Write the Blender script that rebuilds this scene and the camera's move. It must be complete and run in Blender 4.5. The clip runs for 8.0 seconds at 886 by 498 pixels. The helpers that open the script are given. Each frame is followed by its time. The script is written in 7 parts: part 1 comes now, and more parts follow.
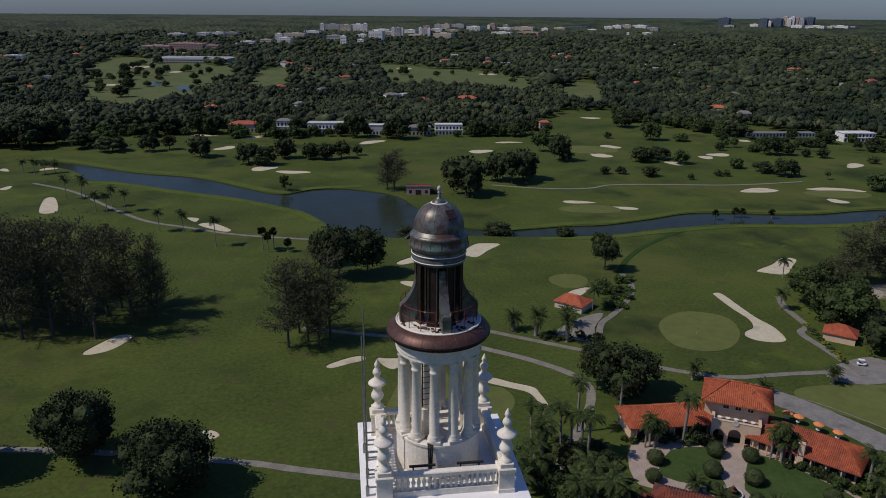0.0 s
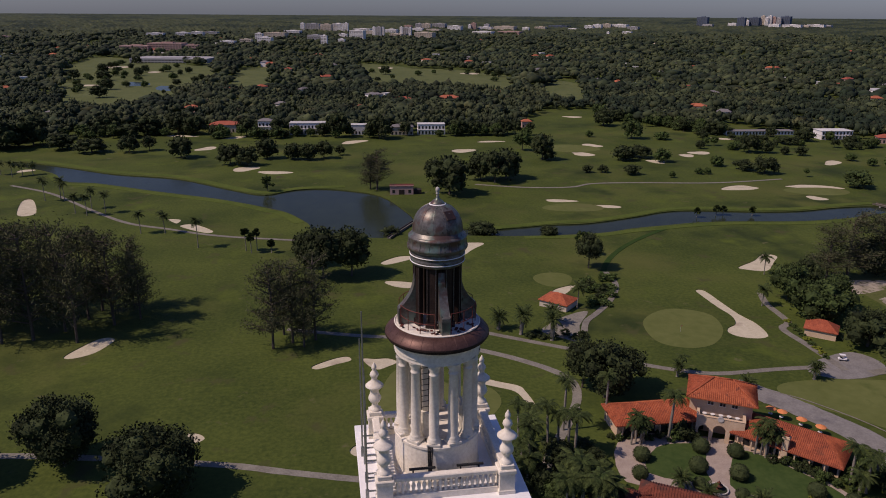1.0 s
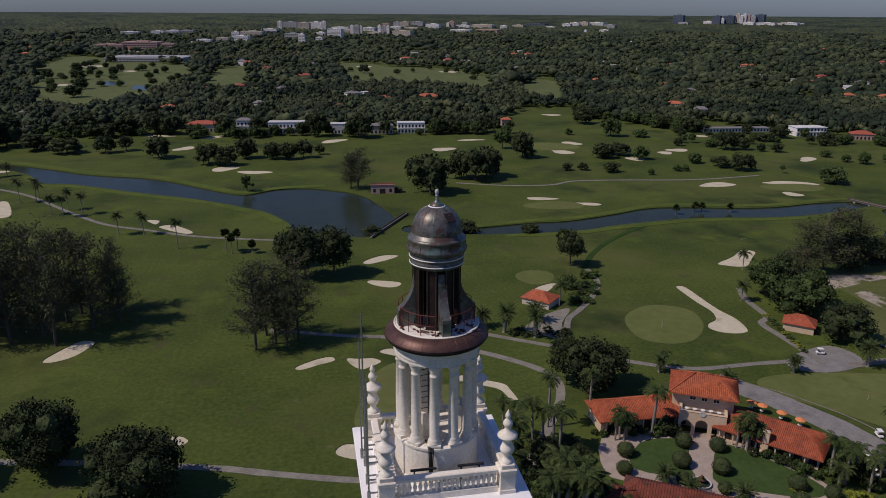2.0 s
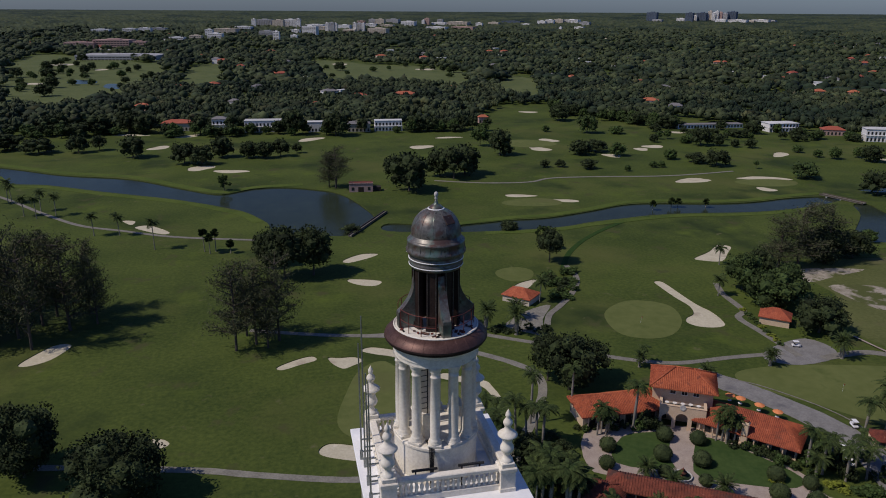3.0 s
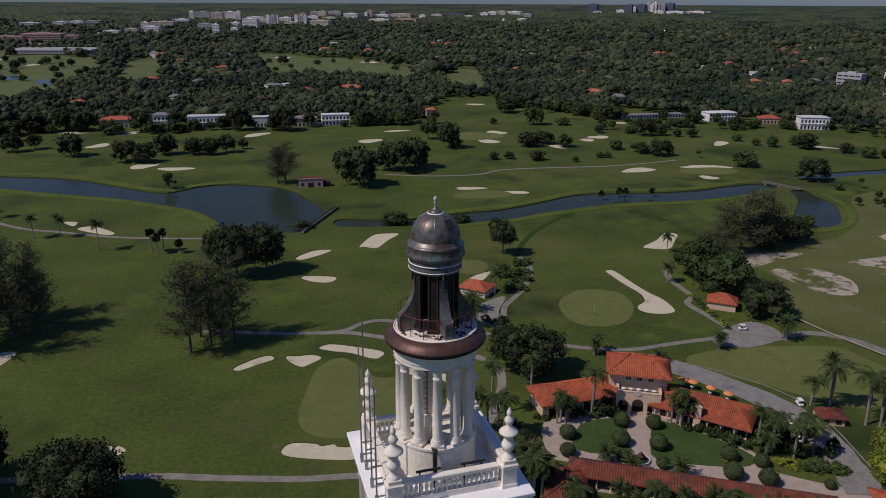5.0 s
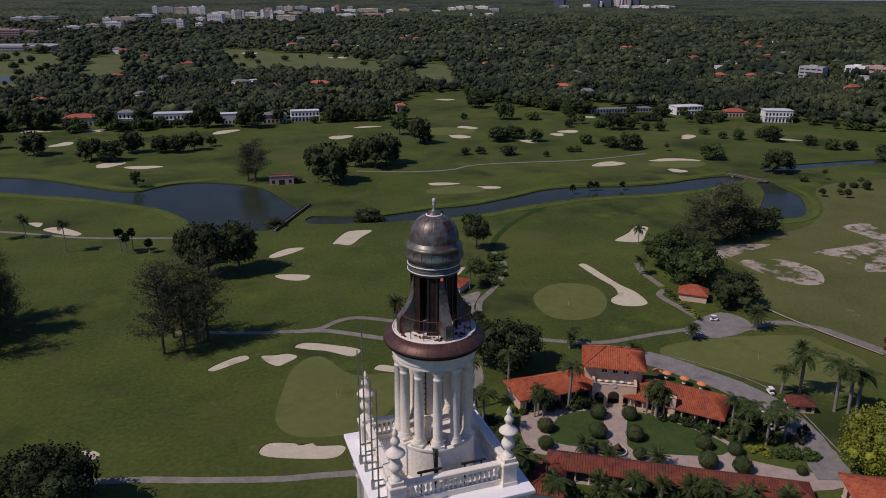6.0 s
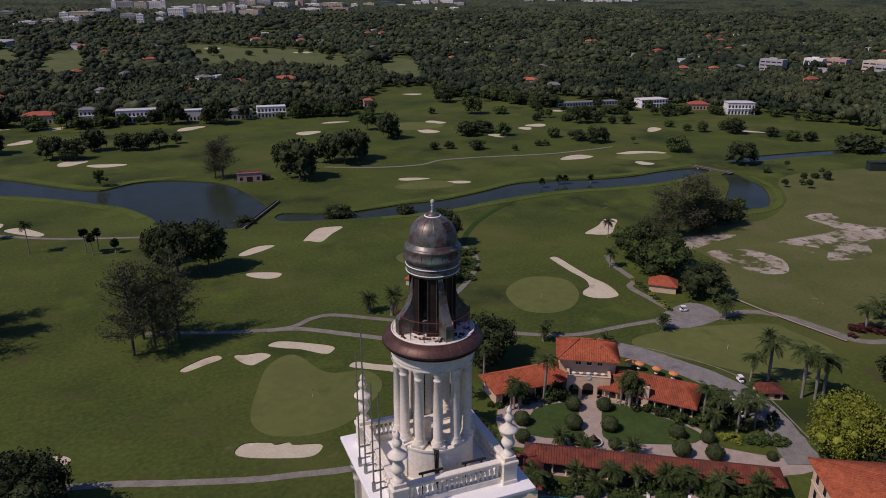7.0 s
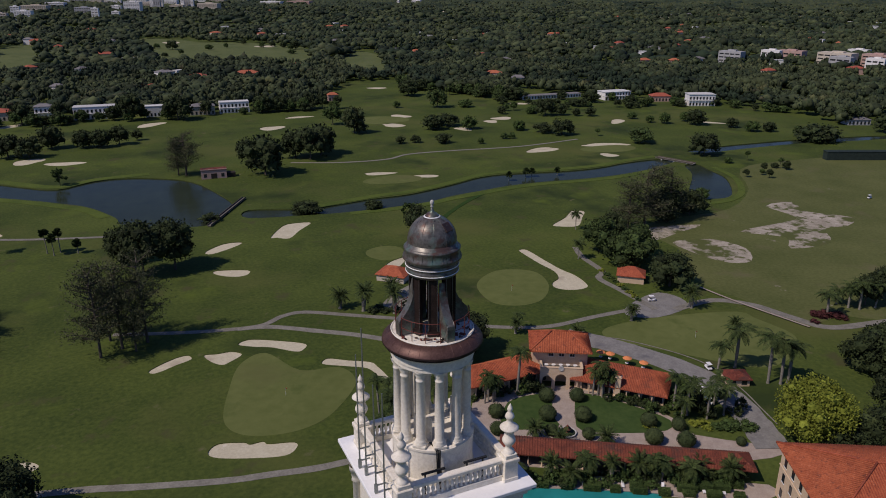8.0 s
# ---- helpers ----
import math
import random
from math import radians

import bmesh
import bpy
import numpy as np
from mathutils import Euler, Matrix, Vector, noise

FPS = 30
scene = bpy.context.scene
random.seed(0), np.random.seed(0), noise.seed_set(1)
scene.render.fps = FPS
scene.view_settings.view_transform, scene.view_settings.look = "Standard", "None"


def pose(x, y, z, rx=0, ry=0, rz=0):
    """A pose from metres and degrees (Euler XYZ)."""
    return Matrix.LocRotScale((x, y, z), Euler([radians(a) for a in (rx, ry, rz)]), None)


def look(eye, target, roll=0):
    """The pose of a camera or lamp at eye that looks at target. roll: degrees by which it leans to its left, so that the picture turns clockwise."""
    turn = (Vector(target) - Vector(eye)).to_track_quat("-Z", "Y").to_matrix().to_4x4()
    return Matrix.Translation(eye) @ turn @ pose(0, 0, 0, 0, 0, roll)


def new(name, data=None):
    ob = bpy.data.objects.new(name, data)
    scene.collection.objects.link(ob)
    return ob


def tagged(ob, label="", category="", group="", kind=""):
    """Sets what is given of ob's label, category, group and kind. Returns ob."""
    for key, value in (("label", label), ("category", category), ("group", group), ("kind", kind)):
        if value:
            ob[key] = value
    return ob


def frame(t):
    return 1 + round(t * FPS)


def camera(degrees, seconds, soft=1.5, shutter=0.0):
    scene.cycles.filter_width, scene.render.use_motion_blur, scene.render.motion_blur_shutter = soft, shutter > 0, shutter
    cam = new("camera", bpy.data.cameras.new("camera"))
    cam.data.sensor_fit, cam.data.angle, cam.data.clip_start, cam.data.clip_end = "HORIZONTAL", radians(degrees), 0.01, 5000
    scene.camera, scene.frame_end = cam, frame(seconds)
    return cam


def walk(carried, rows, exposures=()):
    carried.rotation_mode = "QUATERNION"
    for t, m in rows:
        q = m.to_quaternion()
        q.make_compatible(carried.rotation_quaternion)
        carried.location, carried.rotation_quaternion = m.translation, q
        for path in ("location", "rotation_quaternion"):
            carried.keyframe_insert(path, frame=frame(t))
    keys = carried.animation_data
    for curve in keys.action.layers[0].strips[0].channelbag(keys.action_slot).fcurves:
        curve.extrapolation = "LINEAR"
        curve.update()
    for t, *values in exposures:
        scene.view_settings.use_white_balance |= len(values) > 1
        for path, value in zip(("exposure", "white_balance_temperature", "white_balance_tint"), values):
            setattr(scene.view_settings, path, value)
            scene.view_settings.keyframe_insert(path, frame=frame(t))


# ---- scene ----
cam = camera(62.15, 8.0, soft=1.0)
# seconds, eye x y z in metres, yaw pitch roll in degrees
ROWS = [
    (0.0, -4.237, -31.750, 99.162, -7.937, -17.643, 0.431),
    (0.5, -4.527, -31.568, 99.150, -8.618, -17.648, 0.402),
    (1.0, -4.924, -31.456, 99.189, -9.357, -17.676, 0.382),
    (1.5, -5.357, -31.400, 99.268, -10.151, -17.726, 0.368),
    (2.0, -5.808, -31.381, 99.376, -10.997, -17.795, 0.357),
    (2.5, -6.296, -31.377, 99.506, -11.893, -17.881, 0.347),
    (3.0, -6.817, -31.371, 99.650, -12.837, -17.983, 0.337),
    (3.5, -7.366, -31.349, 99.803, -13.828, -18.101, 0.325),
    (4.0, -7.948, -31.294, 99.959, -14.866, -18.233, 0.310),
    (4.5, -8.549, -31.202, 100.116, -15.949, -18.378, 0.293),
    (5.0, -9.174, -31.062, 100.269, -17.079, -18.538, 0.273),
    (5.5, -9.784, -30.883, 100.419, -18.256, -18.712, 0.251),
    (6.0, -10.402, -30.657, 100.564, -19.482, -18.900, 0.227),
    (6.5, -11.030, -30.383, 100.705, -20.758, -19.103, 0.204),
    (7.0, -11.678, -30.068, 100.845, -22.087, -19.322, 0.183),
    (7.5, -12.353, -29.715, 100.987, -23.471, -19.559, 0.165),
    (8.0, -13.069, -29.333, 101.134, -24.914, -19.814, 0.155),
]
walk(cam, [(t, pose(x, y, z, 0, 0, yaw) @ pose(0, 0, 0, 90 + pitch, 0, 0) @ pose(0, 0, 0, 0, 0, roll)) for t, x, y, z, yaw, pitch, roll in ROWS],
     exposures=[(0.0, -0.61, 6400, 15), (1.0, -0.5, 7150, 29), (1.5, -0.52, 6900, 25), (3.0, -0.61, 6400, 16), (4.5, -0.57, 6450, 18), (6.0, -0.56, 6600, 25), (6.5, -0.52, 6600, 29), (7.2, -0.55, 6800, 26), (8.0, -0.58, 6600, 19)])

# ---- light ----
SUN_AZ, SUN_EL = 186.0, 50.0          # direction towards the sun: degrees from +x, above the horizon
world = bpy.data.worlds.new("sky")
scene.world = world
world.use_nodes = True
wn = world.node_tree.nodes
sky = wn.new("ShaderNodeTexSky")
sky.sky_type = "NISHITA"
sky.sun_disc = False
sky.sun_elevation = radians(SUN_EL)
sky.sun_rotation = radians(90 - SUN_AZ)
sky.air_density, sky.dust_density, sky.ozone_density = 1.2, 0.6, 2.0
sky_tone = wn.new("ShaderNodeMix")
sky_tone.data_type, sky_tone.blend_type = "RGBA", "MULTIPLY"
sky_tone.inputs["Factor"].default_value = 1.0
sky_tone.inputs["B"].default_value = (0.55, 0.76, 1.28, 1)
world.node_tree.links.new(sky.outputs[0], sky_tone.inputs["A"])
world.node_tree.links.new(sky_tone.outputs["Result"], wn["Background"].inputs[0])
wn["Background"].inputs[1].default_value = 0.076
lamp = bpy.data.lights.new("sun", "SUN")
lamp.energy, lamp.angle, lamp.color = 4.1, radians(0.6), (1.0, 0.92, 0.80)
sun = new("sun", lamp)
sa, se = radians(SUN_AZ), radians(SUN_EL)
sun.matrix_world = look((0, 0, 0), (-math.cos(sa) * math.cos(se), -math.sin(sa) * math.cos(se), -math.sin(se)))

# ---- materials ----
def material(name, dark, light, scale=1.0, rough=0.8, bump=0.3, metal=0.0, fine=6.0, third=None, per=0.0, spec=0.3, detail=5.0):
    """Two colours mixed by coarse and fine noise, a third in patches, fine relief; per: how much each object differs."""
    m = bpy.data.materials.new(name)
    m.use_nodes = True
    n, ln = m.node_tree.nodes, m.node_tree.links.new
    b = n["Principled BSDF"]
    b.inputs["Roughness"].default_value, b.inputs["Metallic"].default_value = rough, metal
    b.inputs["Specular IOR Level"].default_value = spec
    geo = n.new("ShaderNodeNewGeometry")
    def nz(s, d=detail, r=0.6):
        k = n.new("ShaderNodeTexNoise")
        k.inputs["Scale"].default_value, k.inputs["Detail"].default_value, k.inputs["Roughness"].default_value = s, d, r
        ln(geo.outputs["Position"], k.inputs["Vector"])
        return k.outputs["Fac"]
    def ramp(src, a, z):
        k = n.new("ShaderNodeMapRange")
        k.inputs["From Min"].default_value, k.inputs["From Max"].default_value = a, z
        ln(src, k.inputs["Value"])
        return k.outputs["Result"]
    def mix(fac, a, c):
        k = n.new("ShaderNodeMix")
        k.data_type = "RGBA"
        ln(fac, k.inputs["Factor"])
        for sock, v in ((k.inputs["A"], a), (k.inputs["B"], c)):
            if isinstance(v, tuple):
                sock.default_value = (*v, 1)
            else:
                ln(v, sock)
        return k.outputs["Result"]
    coarse, small = nz(scale), nz(scale * fine)
    add = n.new("ShaderNodeMath")
    add.operation = "ADD"
    ln(coarse, add.inputs[0]), ln(small, add.inputs[1])
    col = mix(ramp(add.outputs[0], 0.75, 1.25), dark, light)
    if third:
        for c, edge, *more in (third if isinstance(third, list) else [third]):
            col = mix(ramp(nz(scale * (more[0] if more else 0.37), 4.0), edge, edge + (more[1] if len(more) > 1 else 0.12)), col, c)
    if per:
        info = n.new("ShaderNodeObjectInfo")
        hsv = n.new("ShaderNodeHueSaturation")
        ln(col, hsv.inputs["Color"])
        k = n.new("ShaderNodeMapRange")
        k.inputs["To Min"].default_value, k.inputs["To Max"].default_value = 1 - per, 1 + per
        ln(info.outputs["Random"], k.inputs["Value"]), ln(k.outputs["Result"], hsv.inputs["Value"])
        h = n.new("ShaderNodeMapRange")
        h.inputs["To Min"].default_value, h.inputs["To Max"].default_value = 0.5 - 0.05 * per, 0.5 + 0.05 * per
        ln(info.outputs["Random"], h.inputs["Value"]), ln(h.outputs["Result"], hsv.inputs["Hue"])
        col = hsv.outputs["Color"]
    ln(col, b.inputs["Base Color"])
    if bump:
        bp = n.new("ShaderNodeBump")
        bp.inputs["Strength"].default_value, bp.inputs["Distance"].default_value = bump, 0.3 / max(scale * fine, 0.2)
        ln(small, bp.inputs["Height"]), ln(bp.outputs["Normal"], b.inputs["Normal"])
    return m


def canopy(name, dark, light, spread=0.5, relief=0.0, scale=0.25, fine=5.0, third=None, spec=0.15):
    """Foliage whose clumps differ from one another, piece by piece."""
    m = material(name, dark, light, scale, 0.85, relief, fine=fine, third=third, spec=spec)
    n, ln = m.node_tree.nodes, m.node_tree.links.new
    b = n["Principled BSDF"]
    src = b.inputs["Base Color"].links[0].from_socket
    geo = n.new("ShaderNodeNewGeometry")
    k = n.new("ShaderNodeMapRange")
    k.inputs["To Min"].default_value, k.inputs["To Max"].default_value = 1 - spread, 1 + spread
    hsv = n.new("ShaderNodeHueSaturation")
    ln(geo.outputs["Random Per Island"], k.inputs["Value"]), ln(k.outputs["Result"], hsv.inputs["Value"])
    ln(src, hsv.inputs["Color"]), ln(hsv.outputs["Color"], b.inputs["Base Color"])
    return m


GRASS = material("grass", (0.037, 0.057, 0.013), (0.086, 0.112, 0.024), 0.021, 0.9, 0.25, fine=38.0, third=[((0.096, 0.106, 0.030), 0.52, 0.6, 0.2), ((0.030, 0.046, 0.013), 0.55, 0.8, 0.12), ((0.086, 0.118, 0.020), 0.59, 1.7, 0.15), ((0.066, 0.070, 0.026), 0.60, 3.3, 0.1), ((0.112, 0.112, 0.048), 0.65, 6.0, 0.08)], spec=0.1, detail=8.0)
# mown turf, its colour lightened further for haze and sunlight far off
HAZY_FAIRWAY = material("hazy_fairway_grass", (0.080, 0.104, 0.036), (0.128, 0.148, 0.056), 0.02, 0.9, 0.2, fine=12.0, third=[((0.062, 0.084, 0.026), 0.56, 2.0, 0.12), ((0.15, 0.15, 0.075), 0.62, 4.0, 0.1)], spec=0.1)
RANGE = material("range_grass", (0.074, 0.090, 0.027), (0.122, 0.132, 0.047), 0.04, 0.95, 0.25, fine=20.0, third=[((0.13, 0.12, 0.06), 0.58, 1.2, 0.2), ((0.26, 0.235, 0.17), 0.68, 2.6, 0.06)], spec=0.1, detail=8.0)
GREEN = material("putting_green", (0.098, 0.118, 0.034), (0.132, 0.150, 0.048), 0.05, 0.9, 0.05, third=[((0.112, 0.120, 0.042), 0.55), ((0.085, 0.108, 0.030), 0.58, 2.0)], spec=0.1)
ROUGH = material("rough_grass", (0.020, 0.048, 0.010), (0.036, 0.070, 0.014), 0.1, 0.95, 0.4, spec=0.1)
LAWN = material("lawn", (0.034, 0.064, 0.017), (0.056, 0.090, 0.025), 0.12, 0.9, 0.2, spec=0.1)
SAND = material("bunker_sand", (0.46, 0.415, 0.295), (0.58, 0.53, 0.385), 0.25, 0.95, 0.3, third=[((0.40, 0.345, 0.255), 0.58), ((0.66, 0.60, 0.48), 0.62, 1.4)], spec=0.1)
DIRT = material("bare_sand", (0.24, 0.21, 0.155), (0.46, 0.41, 0.335), 0.10, 0.95, 0.3, third=[((0.085, 0.098, 0.032), 0.51, 0.7, 0.07), ((0.10, 0.105, 0.04), 0.54, 3.0, 0.08)], spec=0.1, detail=8.0)
PATH = material("cart_path", (0.15, 0.14, 0.115), (0.245, 0.23, 0.19), 0.3, 0.9, 0.2, per=0.1)
ASPHALT = material("old_asphalt", (0.165, 0.158, 0.145), (0.25, 0.24, 0.22), 0.35, 0.9, 0.2, third=((0.13, 0.125, 0.125), 0.6))
PAVING = material("pink_paving", (0.30, 0.24, 0.20), (0.42, 0.35, 0.29), 0.5, 0.85, 0.2, fine=9.0)
KERB = material("kerb_concrete", (0.42, 0.41, 0.38), (0.58, 0.56, 0.52), 0.8, 0.85, 0.2)
BANKGRASS = material("bank_grass", (0.056, 0.086, 0.017), (0.100, 0.132, 0.026), 0.08, 0.95, 0.3, fine=12.0, spec=0.1)
BANK = material("reed_bank", (0.040, 0.058, 0.016), (0.100, 0.115, 0.028), 0.15, 0.95, 0.5, spec=0.1)
STUCCO = material("white_stucco", (0.66, 0.61, 0.51), (0.83, 0.785, 0.68), 0.9, 0.75, 0.12, fine=8.0, third=[((0.44, 0.385, 0.31), 0.62), ((0.50, 0.43, 0.34), 0.66, 3.0, 0.1)])
MEMBRANE = material("white_coating", (0.80, 0.80, 0.79), (0.88, 0.88, 0.87), 0.8, 0.6, 0.08, third=((0.55, 0.54, 0.52), 0.66))
CREAM = material("cream_stucco", (0.55, 0.40, 0.26), (0.68, 0.52, 0.36), 0.5, 0.85, 0.12, fine=9.0)
COPPER = material("weathered_copper", (0.085, 0.080, 0.072), (0.200, 0.190, 0.170), 1.1, 0.42, 0.08, 0.45, fine=6.0, third=[((0.15, 0.24, 0.20), 0.50, 0.7, 0.14), ((0.12, 0.075, 0.062), 0.53, 1.3, 0.1), ((0.06, 0.055, 0.05), 0.60, 3.0, 0.08)])
BROWN = material("brown_copper", (0.075, 0.038, 0.030), (0.135, 0.072, 0.058), 1.6, 0.48, 0.1, 0.4, fine=7.0, third=((0.06, 0.04, 0.035), 0.58))
DARK = material("dark_copper", (0.022, 0.014, 0.013), (0.052, 0.034, 0.030), 2.0, 0.5, 0.1, 0.4)
RUST = material("rusted_rail", (0.12, 0.03, 0.025), (0.2, 0.06, 0.045), 4.0, 0.7, 0.1, 0.3)
STEEL = material("galvanised_steel", (0.20, 0.22, 0.21), (0.32, 0.34, 0.33), 3.0, 0.5, 0.05, 0.7)
BLACK = material("black_metal", (0.012, 0.012, 0.012), (0.03, 0.03, 0.03), 3.0, 0.6, 0.05)
TILE = material("terracotta_tile", (0.26, 0.056, 0.026), (0.43, 0.110, 0.050), 0.6, 0.8, 0.25, fine=6.0, third=[((0.20, 0.052, 0.03), 0.57, 1.6, 0.1), ((0.47, 0.15, 0.08), 0.60, 4.0, 0.08)], per=0.12)
OLDTILE = material("aged_terracotta_tile", (0.095, 0.026, 0.017), (0.235, 0.062, 0.034), 0.5, 0.85, 0.3, fine=7.0, third=[((0.075, 0.036, 0.028), 0.54), ((0.28, 0.095, 0.06), 0.62, 2.5, 0.08)], per=0.08)
MIDTILE = material("mottled_terracotta_tile", (0.20, 0.048, 0.025), (0.41, 0.105, 0.048), 0.5, 0.85, 0.3, fine=8.0, third=[((0.12, 0.045, 0.03), 0.58), ((0.48, 0.16, 0.085), 0.62, 2.5, 0.08)], per=0.05)
GLASS = material("dark_window_glass", (0.015, 0.018, 0.022), (0.03, 0.035, 0.04), 0.5, 0.12, 0.0, spec=0.6)
# near-black colour standing in for shade inside openings; the lean-to has it too
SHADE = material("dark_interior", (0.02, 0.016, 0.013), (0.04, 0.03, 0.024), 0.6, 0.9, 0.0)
BARK = material("bark", (0.06, 0.048, 0.036), (0.12, 0.10, 0.08), 1.5, 0.95, 0.4)
PALMBARK = material("palm_trunk", (0.16, 0.145, 0.12), (0.28, 0.26, 0.22), 1.5, 0.9, 0.3)
DARKWALL = material("dark_green_boards", (0.012, 0.022, 0.018), (0.03, 0.045, 0.036), 0.5, 0.8, 0.05)
WALLS = [material("house_wall_%s" % c, tuple(0.82 * v for v in k), k, 0.3, 0.85, 0.05) for c, k in (("white", (0.80, 0.79, 0.76)), ("grey", (0.42, 0.42, 0.42)), ("pink", (0.50, 0.34, 0.29)), ("sand", (0.60, 0.53, 0.43)), ("blue_grey", (0.10, 0.13, 0.18)))]
ROOFS = [material("house_roof_%s" % c, tuple(0.75 * v for v in k), k, 0.3, 0.85, 0.1, per=0.15) for c, k in (("white", (0.62, 0.62, 0.60)), ("grey", (0.20, 0.19, 0.19)), ("red", (0.45, 0.13, 0.07)))]
LEAF = [canopy("leaves_deep", (0.026, 0.044, 0.014), (0.058, 0.085, 0.024)), canopy("leaves_mid", (0.030, 0.052, 0.014), (0.062, 0.095, 0.026)),
        canopy("leaves_dark", (0.018, 0.028, 0.011), (0.042, 0.056, 0.020)), canopy("leaves_lime", (0.105, 0.13, 0.016), (0.20, 0.225, 0.032), 0.4)]
NEEDLE = canopy("casuarina_needles", (0.046, 0.056, 0.026), (0.094, 0.102, 0.050), 0.3)
FROND = canopy("palm_fronds", (0.022, 0.040, 0.012), (0.066, 0.088, 0.026), 0.45)
FOREST = canopy("far_canopy", (0.020, 0.034, 0.016), (0.068, 0.082, 0.033), 0.45, 0.0, 0.02, 9.0, [((0.016, 0.028, 0.014), 0.48, 0.35, 0.12), ((0.085, 0.088, 0.036), 0.60, 2.2, 0.1), ((0.060, 0.054, 0.030), 0.64, 3.1, 0.08)], 0.22)
REDLEAF = canopy("red_hedge_leaves", (0.035, 0.012, 0.012), (0.075, 0.024, 0.022))
UMBRELLA = material("orange_canvas", (0.62, 0.20, 0.07), (0.75, 0.28, 0.11), 1.0, 0.85, 0.05)
CARTWHITE = material("white_plastic", (0.72, 0.72, 0.72), (0.82, 0.82, 0.82), 2.0, 0.4, 0.0)


def water_material(name, deep, rough, wave):
    m = material(name, deep, tuple(1.5 * v for v in deep), 0.03, rough, 0.0, spec=0.05)
    n, ln = m.node_tree.nodes, m.node_tree.links.new
    geo, k, bp = n.new("ShaderNodeNewGeometry"), n.new("ShaderNodeTexNoise"), n.new("ShaderNodeBump")
    k.inputs["Scale"].default_value, k.inputs["Detail"].default_value = wave, 4
    bp.inputs["Strength"].default_value, bp.inputs["Distance"].default_value = 0.25, 0.08
    ln(geo.outputs["Position"], k.inputs["Vector"]), ln(k.outputs["Fac"], bp.inputs["Height"])
    ln(bp.outputs["Normal"], n["Principled BSDF"].inputs["Normal"])
    return m


WATER = water_material("lake_water", (0.022, 0.030, 0.018), 0.16, 0.6)
POOLWATER = water_material("pool_water", (0.012, 0.17, 0.165), 0.08, 1.5)

# ---- building helpers ----
def empty(name, m, label, category, group="", kind=""):
    ob = tagged(new(name), label, category, group, kind)
    ob.matrix_basis = m
    return ob


def to_mesh(name, bm, mat, smooth=False):
    me = bpy.data.meshes.new(name)
    bmesh.ops.recalc_face_normals(bm, faces=bm.faces)
    bm.to_mesh(me)
    bm.free()
    me.materials.append(mat)
    if smooth:
        me.polygons.foreach_set("use_smooth", [True] * len(me.polygons))
    return me


def raw_mesh(name, verts, faces, mat, smooth=False):
    me = bpy.data.meshes.new(name)
    me.from_pydata([tuple(v) for v in verts], [], [tuple(f) for f in faces])
    me.materials.append(mat)
    if smooth:
        me.polygons.foreach_set("use_smooth", [True] * len(me.polygons))
    return me


def child(name, me, parent, m=None, label=""):
    ob = new(name, me)
    ob.parent = parent
    if m is not None:
        ob.matrix_basis = m
    return tagged(ob, label)


def part(name, bm, mat, parent, label="", smooth=False):
    return child(name, to_mesh(name, bm, mat, smooth), parent, None, label)


def box(bm, x0, x1, y0, y1, z0, z1, bevel=0.0):
    r = bmesh.ops.create_cube(bm, size=1, matrix=Matrix.Translation(((x0 + x1) / 2, (y0 + y1) / 2, (z0 + z1) / 2)) @ Matrix.Diagonal((x1 - x0, y1 - y0, z1 - z0, 1)))
    if bevel:
        es = list({e for v in r["verts"] for e in v.link_edges})
        bmesh.ops.bevel(bm, geom=es, offset=bevel, segments=1, affect="EDGES")
    return bm


def boxed(*a, **k):
    return box(bmesh.new(), *a, **k)


def lathe(bm, profile, steps=32, cx=0.0, cy=0.0, turn=0.0):
    """Turns (radius, height) pairs round the axis at cx, cy."""
    rings = []
    for r, z in profile:
        if r < 1e-4:
            rings.append([bm.verts.new((cx, cy, z))])
        else:
            rings.append([bm.verts.new((cx + r * math.cos(turn + 2 * math.pi * i / steps), cy + r * math.sin(turn + 2 * math.pi * i / steps), z)) for i in range(steps)])
    for a, b in zip(rings, rings[1:]):
        for i in range(steps):
            j = (i + 1) % steps
            if len(a) == 1 and len(b) > 1:
                bm.faces.new((a[0], b[j], b[i]))
            elif len(b) == 1 and len(a) > 1:
                bm.faces.new((a[i], a[j], b[0]))
            elif len(a) > 1:
                bm.faces.new((a[i], a[j], b[j], b[i]))
    return bm


def tube(bm, points, r0, r1=None, sides=6):
    r1 = r0 if r1 is None else r1
    rings = []
    for i, p in enumerate(points):
        p = Vector(p)
        d = (Vector(points[min(i + 1, len(points) - 1)]) - Vector(points[max(i - 1, 0)])).normalized()
        s = d.cross(Vector((0, 0, 1)) if abs(d.z) < 0.95 else Vector((1, 0, 0))).normalized()
        u = s.cross(d)
        r = r0 + (r1 - r0) * i / max(len(points) - 1, 1)
        rings.append([bm.verts.new(p + s * (r * math.cos(2 * math.pi * k / sides)) + u * (r * math.sin(2 * math.pi * k / sides))) for k in range(sides)])
    for a, b in zip(rings, rings[1:]):
        for k in range(sides):
            j = (k + 1) % sides
            bm.faces.new((a[k], a[j], b[j], b[k]))
    bm.faces.new(rings[0][::-1]), bm.faces.new(rings[-1])
    return bm


